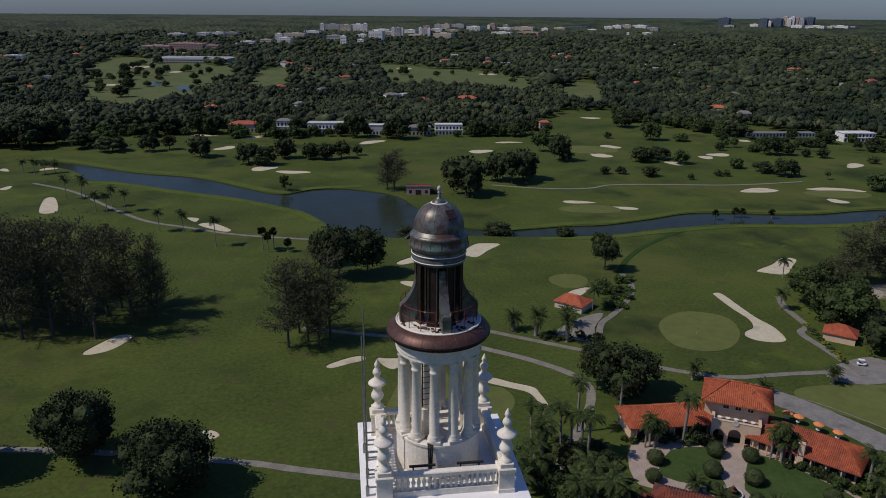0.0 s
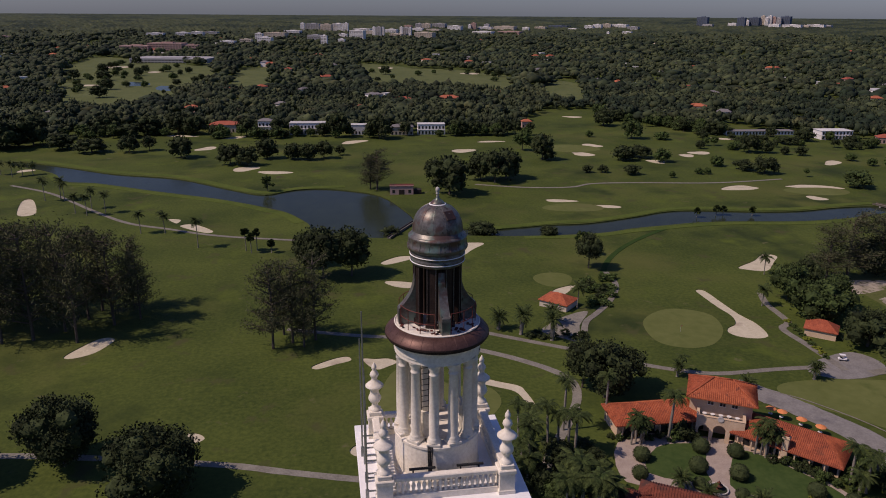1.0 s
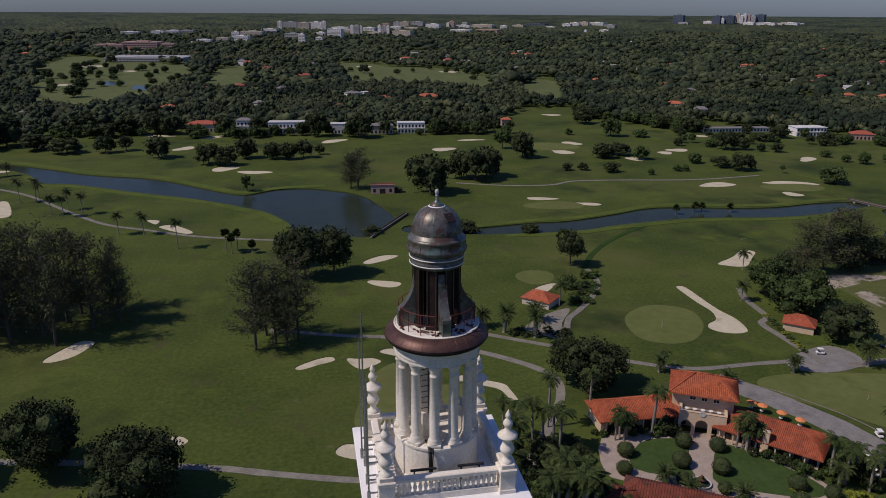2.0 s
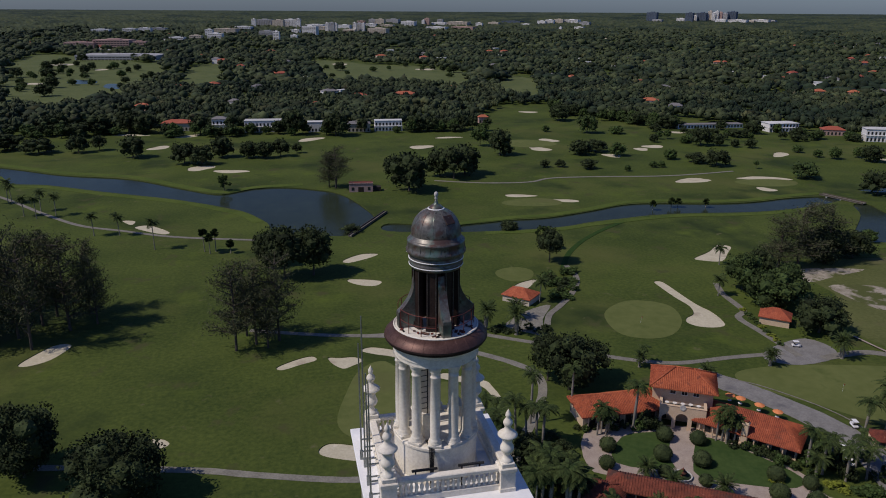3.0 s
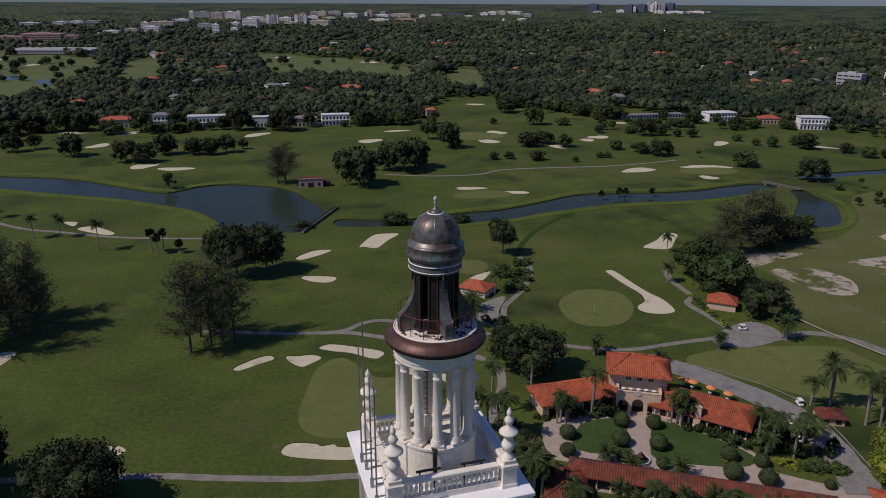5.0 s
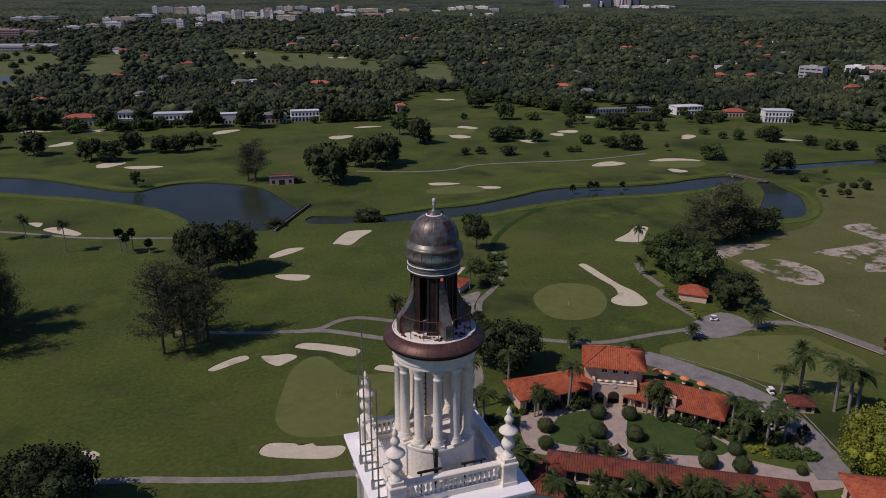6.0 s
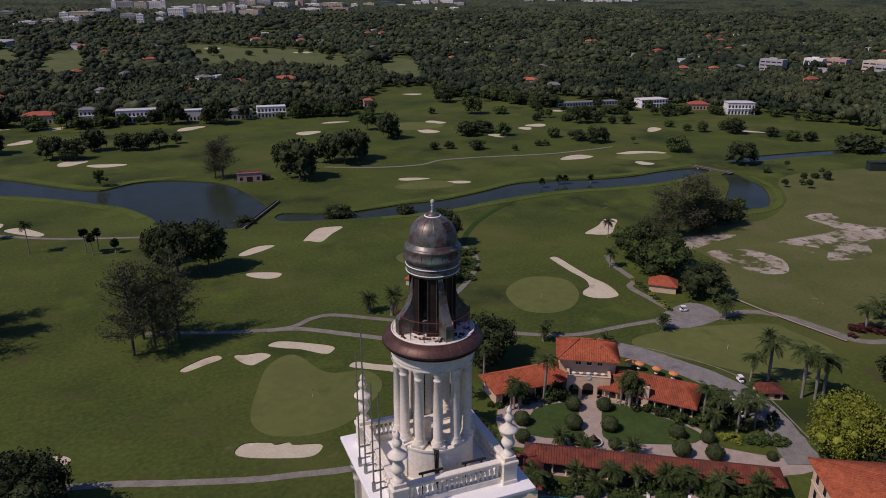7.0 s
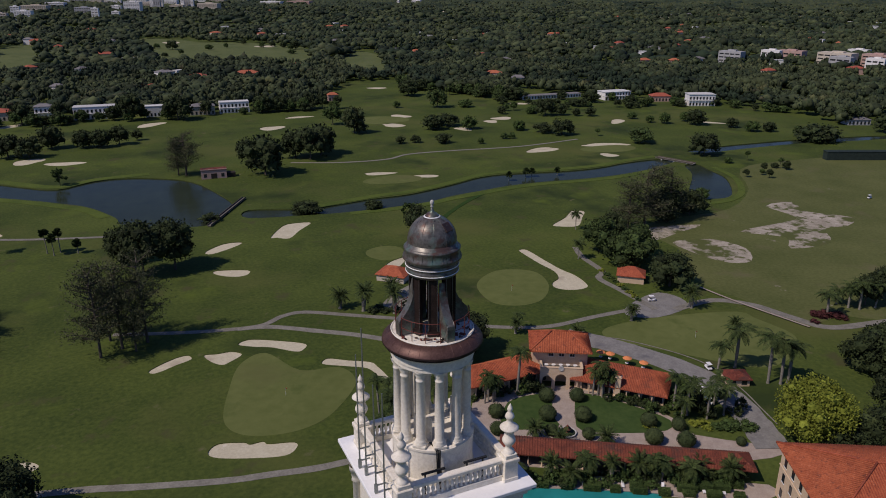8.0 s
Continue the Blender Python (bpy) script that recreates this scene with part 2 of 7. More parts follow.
def smooth_line(pts, closed, n=4):
    out, m = [], len(pts)
    for i in range(m if closed else m - 1):
        p = [Vector(pts[(i + k) % m] if closed else pts[min(max(i + k, 0), m - 1)]) for k in (-1, 0, 1, 2)]
        for j in range(n):
            t = j / n
            out.append(0.5 * (2 * p[1] + (p[2] - p[0]) * t + (2 * p[0] - 5 * p[1] + 4 * p[2] - p[3]) * t * t + (3 * p[1] - p[0] - 3 * p[2] + p[3]) * t ** 3))
    if not closed:
        out.append(Vector(pts[-1]))
    return out


def blob(cx, cy, a, b, turn, wob=0.22, n=20, seed=0):
    """A rounded kidney-like outline."""
    rnd = random.Random(seed + int(cx * 7 + cy * 13))
    p1, p2, c, s, out = rnd.uniform(0, 6.3), rnd.uniform(0, 6.3), math.cos(radians(turn)), math.sin(radians(turn)), []
    for i in range(n):
        t = 2 * math.pi * i / n
        k = 1 + wob * math.sin(2 * t + p1) * 0.6 + wob * math.sin(3 * t + p2) * 0.5
        x, y = a * k * math.cos(t), b * k * math.sin(t)
        out.append(Vector((cx + c * x - s * y, cy + s * x + c * y)))
    return out


def sheet(name, outline, z, mat, depth=0.0):
    """A flat piece of ground with its outline, filled, with an edge of that depth."""
    bm = bmesh.new()
    vs = [bm.verts.new((p.x, p.y, z)) for p in outline]
    es = [bm.edges.new((vs[i], vs[(i + 1) % len(vs)])) for i in range(len(vs))]
    bmesh.ops.triangle_fill(bm, use_beauty=True, edges=es)
    for f in bm.faces:
        if f.normal.z < 0:
            f.normal_flip()
    if depth:
        lo = [bm.verts.new((p.x, p.y, z - depth)) for p in outline]
        for i in range(len(vs)):
            j = (i + 1) % len(vs)
            bm.faces.new((vs[i], lo[i], lo[j], vs[j]))
    me = bpy.data.meshes.new(name)
    bm.to_mesh(me)
    bm.free()
    me.materials.append(mat)
    return new(name, me)


def ribbon(name, pts, width, z, mat, label, category="path", kind="structure", edge=0.12):
    line = smooth_line([Vector(p) for p in pts], False, 6)
    bm, rows = bmesh.new(), []
    rnd = random.Random(len(pts))
    for i, p in enumerate(line):
        d = (line[min(i + 1, len(line) - 1)] - line[max(i - 1, 0)]).normalized()
        s = Vector((-d.y, d.x))
        w = width / 2 * (1 + rnd.uniform(-0.05, 0.05))
        rows.append([bm.verts.new((q.x, q.y, h)) for q, h in ((p + s * w, z - edge), (p + s * w, z), (p - s * w, z), (p - s * w, z - edge))])
    for a, b in zip(rows, rows[1:]):
        for k in range(3):
            bm.faces.new((a[k], a[k + 1], b[k + 1], b[k]))
    return tagged(new(name, to_mesh(name, bm, mat)), label, category, "", kind)


# ---- ground ----
HOLES = []          # outlines cut into the ground: water and bunkers


def water(pts, label, smooth=4):
    o = smooth_line([Vector(p) for p in pts], True, smooth)
    far = o[0].y > 900
    if not far:
        HOLES.append(o)
    tagged(sheet("water", [Vector(p) for p in o], 0.3 if far else -0.45, WATER), label, "water", "", "structure")


def bunker(outline, label="pale sand golf bunker with a clean grass edge"):
    far = outline[0].y > 900
    if not far:
        HOLES.append(outline)
    ob = sheet("sand_bunker", outline, 0.25 if far else -0.22, SAND)
    tagged(ob, label, "bunker", "golf bunkers")


def curve_bunker(*pts):
    bunker(smooth_line([Vector(p) for p in pts], True, 4))


def green(outline, z=0.03, mat=None, label="closely mown pale putting green"):
    tagged(sheet("putting_green", outline, z, mat or GREEN, 0.05), label, "green", "", "structure")


curve_bunker((-85.1, 185.7), (-82.1, 184.2), (-76.5, 187.5), (-72.9, 195.9), (-75.2, 198.8), (-78.5, 197.9), (-82.7, 191.5))
curve_bunker((-11.2, 168.1), (-9.4, 166.3), (-4.0, 168.7), (0.5, 170.7), (-0.1, 173.6), (-3.5, 173.3), (-8.3, 170.7))
curve_bunker((4.1, 171.7), (5.3, 167.0), (7.9, 163.6), (10.5, 164.6), (14.3, 167.7), (11.9, 170.7), (7.9, 171.0))
curve_bunker((14.3, 174.4), (17.9, 176.4), (24.8, 172.8), (32.7, 166.8), (30.8, 162.9), (28.4, 163.2), (23.0, 168.4), (18.5, 170.9))
curve_bunker((33.8, 152.5), (36.2, 155.1), (41.1, 151.7), (46.6, 148.1), (47.6, 144.7), (48.2, 137.5), (46.1, 138.8), (44.6, 144.7), (39.2, 148.6))
curve_bunker((-1.8, 122.5), (0.9, 125.2), (6.4, 123.4), (7.7, 122.0), (10.7, 121.9), (11.7, 120.4), (17.3, 118.6), (17.3, 116.2), (14.2, 114.2), (7.6, 116.1), (-0.0, 119.6))
curve_bunker((-42.1, 135.2), (-40.7, 136.4), (-38.1, 135.5), (-36.6, 133.2), (-38.1, 131.6), (-41.0, 132.5))
curve_bunker((132.5, 211.3), (135.8, 210.6), (136.1, 199.0), (136.4, 187.5), (137.9, 178.6), (136.3, 169.2), (132.0, 167.2), (126.6, 169.1), (124.4, 172.9), (126.3, 176.6), (130.6, 179.5), (132.8, 185.9), (132.1, 194.7), (132.0, 205.0))
curve_bunker((163.4, 234.0), (174.6, 241.0), (183.7, 248.8), (188.3, 245.6), (181.8, 237.7), (172.6, 228.0), (164.8, 230.7))
curve_bunker((44.9, 268.9), (53.1, 282.2), (58.7, 284.2), (65.9, 281.9), (58.4, 272.9), (51.8, 264.2), (47.2, 267.1))
curve_bunker((17.1, 261.6), (25.2, 268.4), (32.6, 267.4), (28.8, 262.9), (19.1, 257.8))
curve_bunker((16.4, 236.4), (18.4, 238.6), (28.7, 234.6), (27.8, 230.0), (24.0, 229.3), (19.4, 232.0))
curve_bunker((78.4, 218.7), (82.7, 221.9), (88.9, 223.6), (86.4, 219.6), (81.4, 214.2), (78.6, 215.7))
curve_bunker((-162.1, 364.6), (-169.8, 394.0), (-164.9, 396.2), (-153.5, 367.2), (-156.0, 360.4))
curve_bunker((-75.8, 329.9), (-69.6, 333.3), (-58.8, 319.9), (-61.7, 316.3))
curve_bunker((-83.9, 344.6), (-77.5, 342.8), (-78.1, 335.3))
bunker(blob(125.8, 354.9, 10.2, 3.3, -9.8))
bunker(blob(145.8, 339.4, 8.7, 3.8, -22.7))
bunker(blob(243.9, 371.3, 13.3, 5.8, 13.7))
bunker(blob(292.0, 367.7, 18.0, 5.2, -20.7))
bunker(blob(274.4, 340.9, 5.6, 5.3, -34.7))
bunker(blob(188.0, 493.6, 10.2, 7.2, -48.7))
bunker(blob(207.8, 529.1, 8.3, 8.2, -45.1))
bunker(blob(263.6, 478.0, 6.1, 6.1, 5.2))
bunker(blob(278.3, 487.0, 8.0, 7.7, -5.6))
bunker(blob(230.3, 458.3, 8.6, 5.5, -53.0))
bunker(blob(354.8, 437.4, 5.4, 10.7, -55.0))
bunker(blob(331.4, 548.3, 10.6, 4.8, -38.8))
bunker(blob(101.0, 518.8, 7.6, 9.9, -45.4))
bunker(blob(131.4, 558.1, 11.7, 4.3, -5.3))
bunker(blob(-57.0, 468.9, 8.0, 8.8, -34.6))
bunker(blob(-37.1, 454.6, 11.0, 5.6, -20.3))
bunker(blob(20.1, 570.0, 12.2, 7.0, 29.7))
bunker(blob(-77.5, 603.8, 10.6, 6.1, 29.5))
bunker(blob(-93.8, 552.4, 6.9, 9.2, -27.0))
bunker(blob(-125.1, 618.8, 16.4, 4.8, -10.6))
bunker(blob(249.5, 698.8, 10.3, 6.7, -4.7))
bunker(blob(-225.0, 480.2, 2.6, 6.3, 40.6))
bunker(blob(-201.9, 424.3, 3.3, 5.1, -6.0))
bunker(blob(-198.2, 481.2, 4.9, 5.2, -28.2))
bunker(blob(-385.5, 1487.2, 26.6, 25.0, -38.8))
bunker(blob(-331.0, 1101.1, 14.1, 14.1, -42.5))
bunker(blob(-291.2, 1351.6, 9.7, 20.8, -2.1))
bunker(blob(120.1, 1424.8, 16.4, 23.5, -1.8))
bunker(blob(257.7, 1277.3, 15.1, 19.7, -2.3))
bunker(blob(363.0, 268.1, 16.0, 5.6, -3.1))
bunker(blob(418.6, 403.3, 10.0, 4.0, -54.0))
green(smooth_line([Vector(p) for p in ((100.1, 185.7), (111.0, 194.5), (120.2, 193.6), (126.1, 187.0), (123.6, 175.0), (114.8, 165.2), (105.2, 163.9), (97.9, 170.3))], True, 5), 0.03, None)
green(smooth_line([Vector(p) for p in ((3.7, 134.5), (7.4, 149.0), (12.7, 161.8), (20.7, 165.6), (27.1, 151.6), (37.6, 148.6), (39.4, 139.2), (31.5, 128.9), (24.1, 123.8), (15.6, 122.9), (6.9, 126.4))], True, 5), 0.03, None)
green(smooth_line([Vector(p) for p in ((117.6, 135.4), (125.3, 138.5), (144.2, 136.8), (167.0, 130.3), (169.3, 123.0), (170.8, 111.1), (166.1, 104.9), (154.4, 98.7), (143.0, 100.3), (130.1, 115.5), (119.6, 128.3))], True, 5), 0.03, None)
green(blob(127.8, 338.9, 16.1, 9.3, -10.6, 0.1))
green(blob(286.2, 356.4, 18.7, 10.7, -6.1, 0.1))
green(blob(82.4, 230.7, 8.1, 7.9, -11.3, 0.1))
green(blob(188.0, 518.0, 19.8, 18.2, -28.0, 0.1))
water([(-211.1, 512.6), (-173.6, 488.4), (-137.8, 462.1), (-95.2, 441.9), (-60.0, 407.8), (-39.1, 391.0), (-23.4, 401.7), (-6.4, 402.1), (10.6, 394.4), (26.6, 379.1), (36.3, 346.0), (38.5, 322.8), (28.0, 300.9), (16.5, 297.1), (-9.6, 310.5), (-13.9, 326.1), (-24.5, 348.3), (-37.0, 361.7), (-53.5, 376.2), (-70.5, 388.8), (-106.0, 411.2), (-141.1, 435.1), (-163.6, 444.0), (-179.2, 471.8), (-215.6, 504.7)], "dark blue lake and canal between the fairways")
water([(44.2, 313.0), (69.1, 303.8), (86.1, 304.4), (104.5, 307.1), (126.2, 307.7), (152.5, 315.7), (173.7, 323.6), (192.0, 323.9), (225.0, 316.4), (247.9, 315.2), (271.4, 319.0), (294.7, 318.5), (301.1, 310.6), (278.2, 301.5), (254.3, 297.2), (230.5, 296.6), (200.0, 300.8), (179.0, 301.1), (160.5, 298.3), (142.9, 295.5), (128.2, 290.8), (109.8, 289.5), (87.3, 290.4), (71.5, 292.6), (41.7, 300.3)], "narrow dark canal with mown banks")
water([(298.1, 298.9), (285.4, 278.9), (254.5, 247.3), (259.7, 236.9), (274.4, 238.4), (298.1, 266.1), (304.0, 285.3), (307.2, 297.9)], "dark green pond below the canal bridge")
water([(326.7, 329.1), (346.1, 331.9), (384.9, 330.5), (428.0, 326.0), (495.0, 311.6), (483.5, 303.3), (416.6, 316.3), (373.4, 319.6), (337.6, 320.5)], "far stretch of the canal")
water([(-287, 1107), (-291, 1155), (-256, 1134), (-249, 1096), (-266, 1088)], "small pond on the far golf course")
water([(-228, 1043), (-229, 1086), (-207, 1067), (-198, 1018), (-212, 1011)], "small pond on the far golf course")
ribbon("cart_path", [(-95.1, 134.1), (-87.2, 133.1), (-72.4, 130.8), (-53.4, 126.5), (-29.4, 120.5), (-16.3, 115.9), (0.4, 110.5), (9.7, 108.6), (19.3, 106.6), (27.0, 106.0), (37.5, 105.0), (50.2, 101.5)], 2.2, 0.072, PATH, "worn pale grey cart path through grass", "path")
ribbon("cart_path", [(-19.2, 196.7), (-3.4, 190.7), (9.5, 186.6), (22.9, 184.4), (31.0, 188.5), (38.5, 188.5), (51.2, 180.2), (63.2, 172.1), (75.2, 164.2), (83.2, 157.4), (94.3, 150.5), (106.0, 146.2), (123.6, 146.2), (141.1, 145.5)], 2.2, 0.084, PATH, "worn pale grey cart path through grass", "path")
ribbon("cart_path", [(16.1, 184.9), (26.0, 182.1), (38.1, 173.5), (48.8, 165.4), (58.3, 155.7), (62.1, 147.5), (59.9, 137.5), (52.6, 124.7), (46.1, 115.4), (41.5, 106.8)], 2.5, 0.096, PATH, "worn pale grey cart path through grass", "path")
ribbon("cart_path", [(144.4, 142.5), (144.1, 160.0), (143.8, 172.8), (149.2, 178.4), (151.3, 194.1), (155.3, 204.7)], 2.4, 0.108, PATH, "worn pale grey cart path through grass", "path")
ribbon("cart_path", [(150.4, 139.8), (166.9, 140.4), (176.3, 132.0), (180.3, 119.4), (185.4, 108.8), (205.2, 104.3), (231.3, 97.0)], 3.2, 0.12, PATH, "wide pale cart path beside the practice green", "path")
ribbon("cart_path", [(77.4, 180.8), (81.2, 188.8), (87.6, 195.5), (96.5, 206.2), (104.6, 221.1), (106.1, 236.0)], 2.2, 0.132, PATH, "narrow curving cart path", "path")
ribbon("cart_path", [(-190.3, 435.4), (-159.2, 409.5), (-125.6, 366.5), (-101.9, 339.0), (-80.3, 325.3), (-54.3, 309.8), (-17.3, 297.3)], 2.2, 0.144, PATH, "narrow cart path beside palms", "path")
ribbon("cart_path", [(86.1, 401.7), (114.8, 389.4), (142.1, 386.5), (159.1, 394.1), (187.7, 392.7), (236.4, 386.0), (284.8, 390.7)], 2.2, 0.156, PATH, "narrow cart path across the fairway", "path")
ribbon("rough_band", [(104.2, 234.2), (112.5, 249.6), (125.2, 265.5), (140.5, 279.4), (159.2, 292.5), (176.9, 298.6)], 2.4, 0.128, ROUGH, "dark strip of longer rough grass", "grass")
ribbon("road", [(106.9, 139.5), (113.1, 130.8), (116.8, 124.7), (123.1, 112.3), (126.4, 100.3), (124.7, 88.5), (121.6, 79.1), (117.6, 69.4)], 8.5, 0.18, ASPHALT, "grey asphalt service road curving past the clubhouse", "road")
ribbon("kerb", [(115.2, 133.6), (121.4, 127.9), (129.6, 115.0), (132.7, 104.4), (131.2, 92.9), (128.5, 83.8), (126.3, 76.4)], 0.3, 0.252, PATH, "pale concrete kerb beside the road", "kerb")
tagged(sheet("road", smooth_line([Vector(p) for p in ((135.1, 146.8), (144.7, 151.6), (154.8, 153.4), (158.6, 146.3), (154.8, 139.3), (141.2, 137.3), (133.4, 141.8))], True, 3), 0.05, ASPHALT, 0.12), "asphalt turning court with parked cart", "road", "", "structure")
tagged(sheet("pavement", smooth_line([Vector(p) for p in ((63.5, 182.5), (68.3, 188.9), (77.3, 195.2), (84.6, 196.9), (77.4, 185.4), (73.8, 173.4), (69.9, 175.5))], True, 3), 0.05, PATH, 0.12), "pale concrete apron beside the starter hut", "pavement", "", "structure")
tagged(sheet("lawn", smooth_line([Vector(p) for p in ((71.3, 112.6), (79.6, 113.1), (83.3, 111.1), (78.6, 102.9), (76.6, 97.8), (65.0, 103.2))], True, 3), 0.13, LAWN, 0.12), "clipped dark green garden lawn", "lawn", "", "structure")
tagged(sheet("lawn", smooth_line([Vector(p) for p in ((89.2, 107.8), (93.7, 106.6), (99.6, 97.9), (103.7, 88.9), (100.1, 85.7), (91.9, 88.2), (81.4, 94.1), (83.8, 100.5))], True, 3), 0.13, LAWN, 0.12), "clipped dark green garden lawn", "lawn", "", "structure")
tagged(sheet("pavement", smooth_line([Vector(p) for p in ((62.8, 116.0), (74.8, 118.1), (89.6, 113.6), (96.3, 107.7), (101.6, 98.2), (105.5, 87.8), (105.0, 81.4), (120.0, 68.3), (109.5, 68.4), (96.6, 77.8), (80.8, 88.7), (63.3, 98.0), (58.3, 102.8))], True, 3), 0.06, PAVING, 0.12), "pinkish paved garden court", "pavement", "", "structure")
tagged(sheet("bare_patch", smooth_line([Vector(p) for p in ((195.5, 192.6), (207.1, 192.0), (215.3, 187.5), (218.0, 174.7), (208.9, 163.1), (199.5, 165.3), (195.4, 176.2))], True, 3), 0.03, DIRT, 0.12), "bare sandy patch worn through the grass", "sand", "", "structure")
tagged(sheet("bare_patch", smooth_line([Vector(p) for p in ((191.2, 209.1), (203.2, 212.3), (223.9, 206.5), (206.9, 202.0), (191.4, 198.4))], True, 3), 0.03, DIRT, 0.12), "bare sandy patch worn through the grass", "sand", "", "structure")
tagged(sheet("bare_patch", smooth_line([Vector(p) for p in ((274.0, 216.1), (291.0, 216.0), (284.8, 200.9), (296.4, 185.8), (282.6, 178.1), (269.9, 179.4), (255.7, 165.2), (234.9, 167.0), (244.5, 178.3), (232.7, 192.0), (258.3, 193.6), (272.4, 196.6))], True, 3), 0.03, DIRT, 0.12), "bare sandy patch worn through the grass", "sand", "", "structure")
ribbon("bank_grass", [(-214.2, 521.5), (-176.1, 496.7), (-139.7, 469.7), (-96.4, 449.0), (-60.7, 414.0), (-39.5, 396.8), (-20.1, 405.2), (6.9, 406.9)], 6, 0.114, BANKGRASS, "pale yellow-green grass along the water", "grass")
ribbon("bank_grass", [(-176.8, 464.3), (-161.5, 437.2), (-139.3, 428.5), (-104.8, 405.2), (-69.7, 383.3), (-52.9, 371.0), (-36.6, 355.6), (-25.7, 343.9), (-18.1, 327.6)], 5, 0.126, BANKGRASS, "pale yellow-green grass along the water", "grass")
ribbon("bank_grass", [(86.4, 287.8), (108.4, 285.9), (126.6, 287.2), (140.6, 290.8), (157.9, 293.4), (176.1, 296.1), (197.4, 296.7), (227.5, 292.5), (251.0, 293.0), (274.5, 297.1)], 4.5, 0.138, BANKGRASS, "pale yellow-green grass along the water", "grass")
ribbon("bank_grass", [(75.0, 305.2), (105.9, 311.0), (127.9, 311.8), (154.6, 320.0), (176.1, 328.2), (194.6, 328.6), (228.1, 321.0), (251.3, 319.9), (275.2, 323.9), (298.4, 325.5)], 5, 0.15, BANKGRASS, "pale yellow-green grass along the water", "grass")
ribbon("bank_grass", [(238.8, 232.1), (247.2, 231.5), (265.2, 231.0), (283.1, 240.4), (302.4, 264.1), (310.3, 288.6)], 3.5, 0.162, BANKGRASS, "pale yellow-green grass along the water", "grass")
ribbon("low_wall", [(170.4, 153.6), (172.9, 136.1), (177.5, 116.9), (179.0, 111.3)], 0.6, 0.554, PAVING, "low pale wall beside the cart path", "wall")
tagged(sheet("range_grass", smooth_line([Vector(p) for p in ((320.6, 277.8), (362.7, 282.8), (436.9, 258.0), (312.9, 147.2), (222.9, 100.9), (197.8, 112.4), (183.4, 113.3), (181.0, 120.0), (176.5, 139.7), (175.1, 157.3), (192.8, 186.1), (193.6, 214.0), (222.3, 219.4), (254.1, 219.9), (290.9, 243.0))], True, 3), 0.018, RANGE, 0.12), "worn olive practice range grass with bare spots", "grass", "", "structure")
tagged(sheet("water", smooth_line([Vector(p) for p in ((52.1, 83.2), (56.2, 82.0), (65.5, 77.5), (82.6, 67.6), (68.4, 58.7), (34.8, 69.3))], True, 3), 0.05, POOLWATER, 0.12), "turquoise swimming pool water", "pool", "", "structure")
tagged(sheet("pavement", smooth_line([Vector(p) for p in ((50.5, 86.5), (58.0, 84.5), (76.0, 77.5), (92.0, 68.0), (106.0, 60.5), (102.0, 57.0), (86.0, 65.0), (68.0, 76.5), (52.0, 82.5))], True, 3), 0.04, PAVING, 0.1), "pale paved pool terrace in front of the arcade", "pavement", "", "structure")
ribbon("pool_edge", [(51.2, 84.1), (56.5, 82.4), (65.8, 78.0), (83.7, 67.7), (88.2, 63.3)], 1.0, 0.216, PAVING, "pale pool coping", "pavement")

from mathutils.geometry import delaunay_2d_cdt
R0 = 3000.0
cv, ce = [Vector((R0 * math.cos(2 * math.pi * i / 96), R0 * math.sin(2 * math.pi * i / 96))) for i in range(96)], [(i, (i + 1) % 96) for i in range(96)]
for o in HOLES:
    k = len(cv)
    ce += [(k + i, k + (i + 1) % len(o)) for i in range(len(o))]
    cv += [Vector((p.x, p.y)) for p in o]
ov, oe, of, _, _, _ = delaunay_2d_cdt(cv, ce, [], 0, 1e-4, True)
gv = [(p.x, p.y, 0.0) for p in ov]
mid = np.array([np.mean([gv[k][:2] for k in f], axis=0) for f in of])
hole = np.zeros(len(mid), bool)
for o in HOLES:
    q = np.array([(p.x, p.y) for p in o])
    n2, odd = np.roll(q, -1, 0), np.zeros(len(mid), bool)
    for (x0, y0), (x1, y1) in zip(q, n2):
        if y0 != y1:
            odd ^= ((y0 > mid[:, 1]) != (y1 > mid[:, 1])) & (mid[:, 0] < (x1 - x0) * (mid[:, 1] - y0) / (y1 - y0) + x0)
    hole |= odd
gf = [tuple(f) for f, h in zip(of, hole) if not h]
# ground towards the horizon: a long shallow rise


def rise(r):
    """Height of the ground at that distance from the tower, and how much smaller things grow with it."""
    k = 1.0 if r <= 3200 else r / (3200 * math.exp((r - 3200) * math.log(60000 / 3200) / 1700))
    return (99 * (1 - k) if r > 3200 else 0.0), k


ring = [min(range(len(gv)), key=lambda k: (gv[k][0] - c.x) ** 2 + (gv[k][1] - c.y) ** 2) for c in cv[:96]]
for r, z in [(r, rise(r)[0]) for r in range(3200, 4901, 100)] + [(4940, 60)]:
    nxt = []
    for i in range(96):
        a = 2 * math.pi * i / 96
        nxt.append(len(gv))
        gv.append((r * math.cos(a), r * math.sin(a), z))
    for i in range(96):
        j = (i + 1) % 96
        gf.append((ring[i], nxt[i], nxt[j], ring[j]))
    ring = nxt
ground = new("ground", raw_mesh("ground", gv, gf, GRASS))
tagged(ground, "dark green mown golf course grass reaching the horizon", "ground", "", "structure")
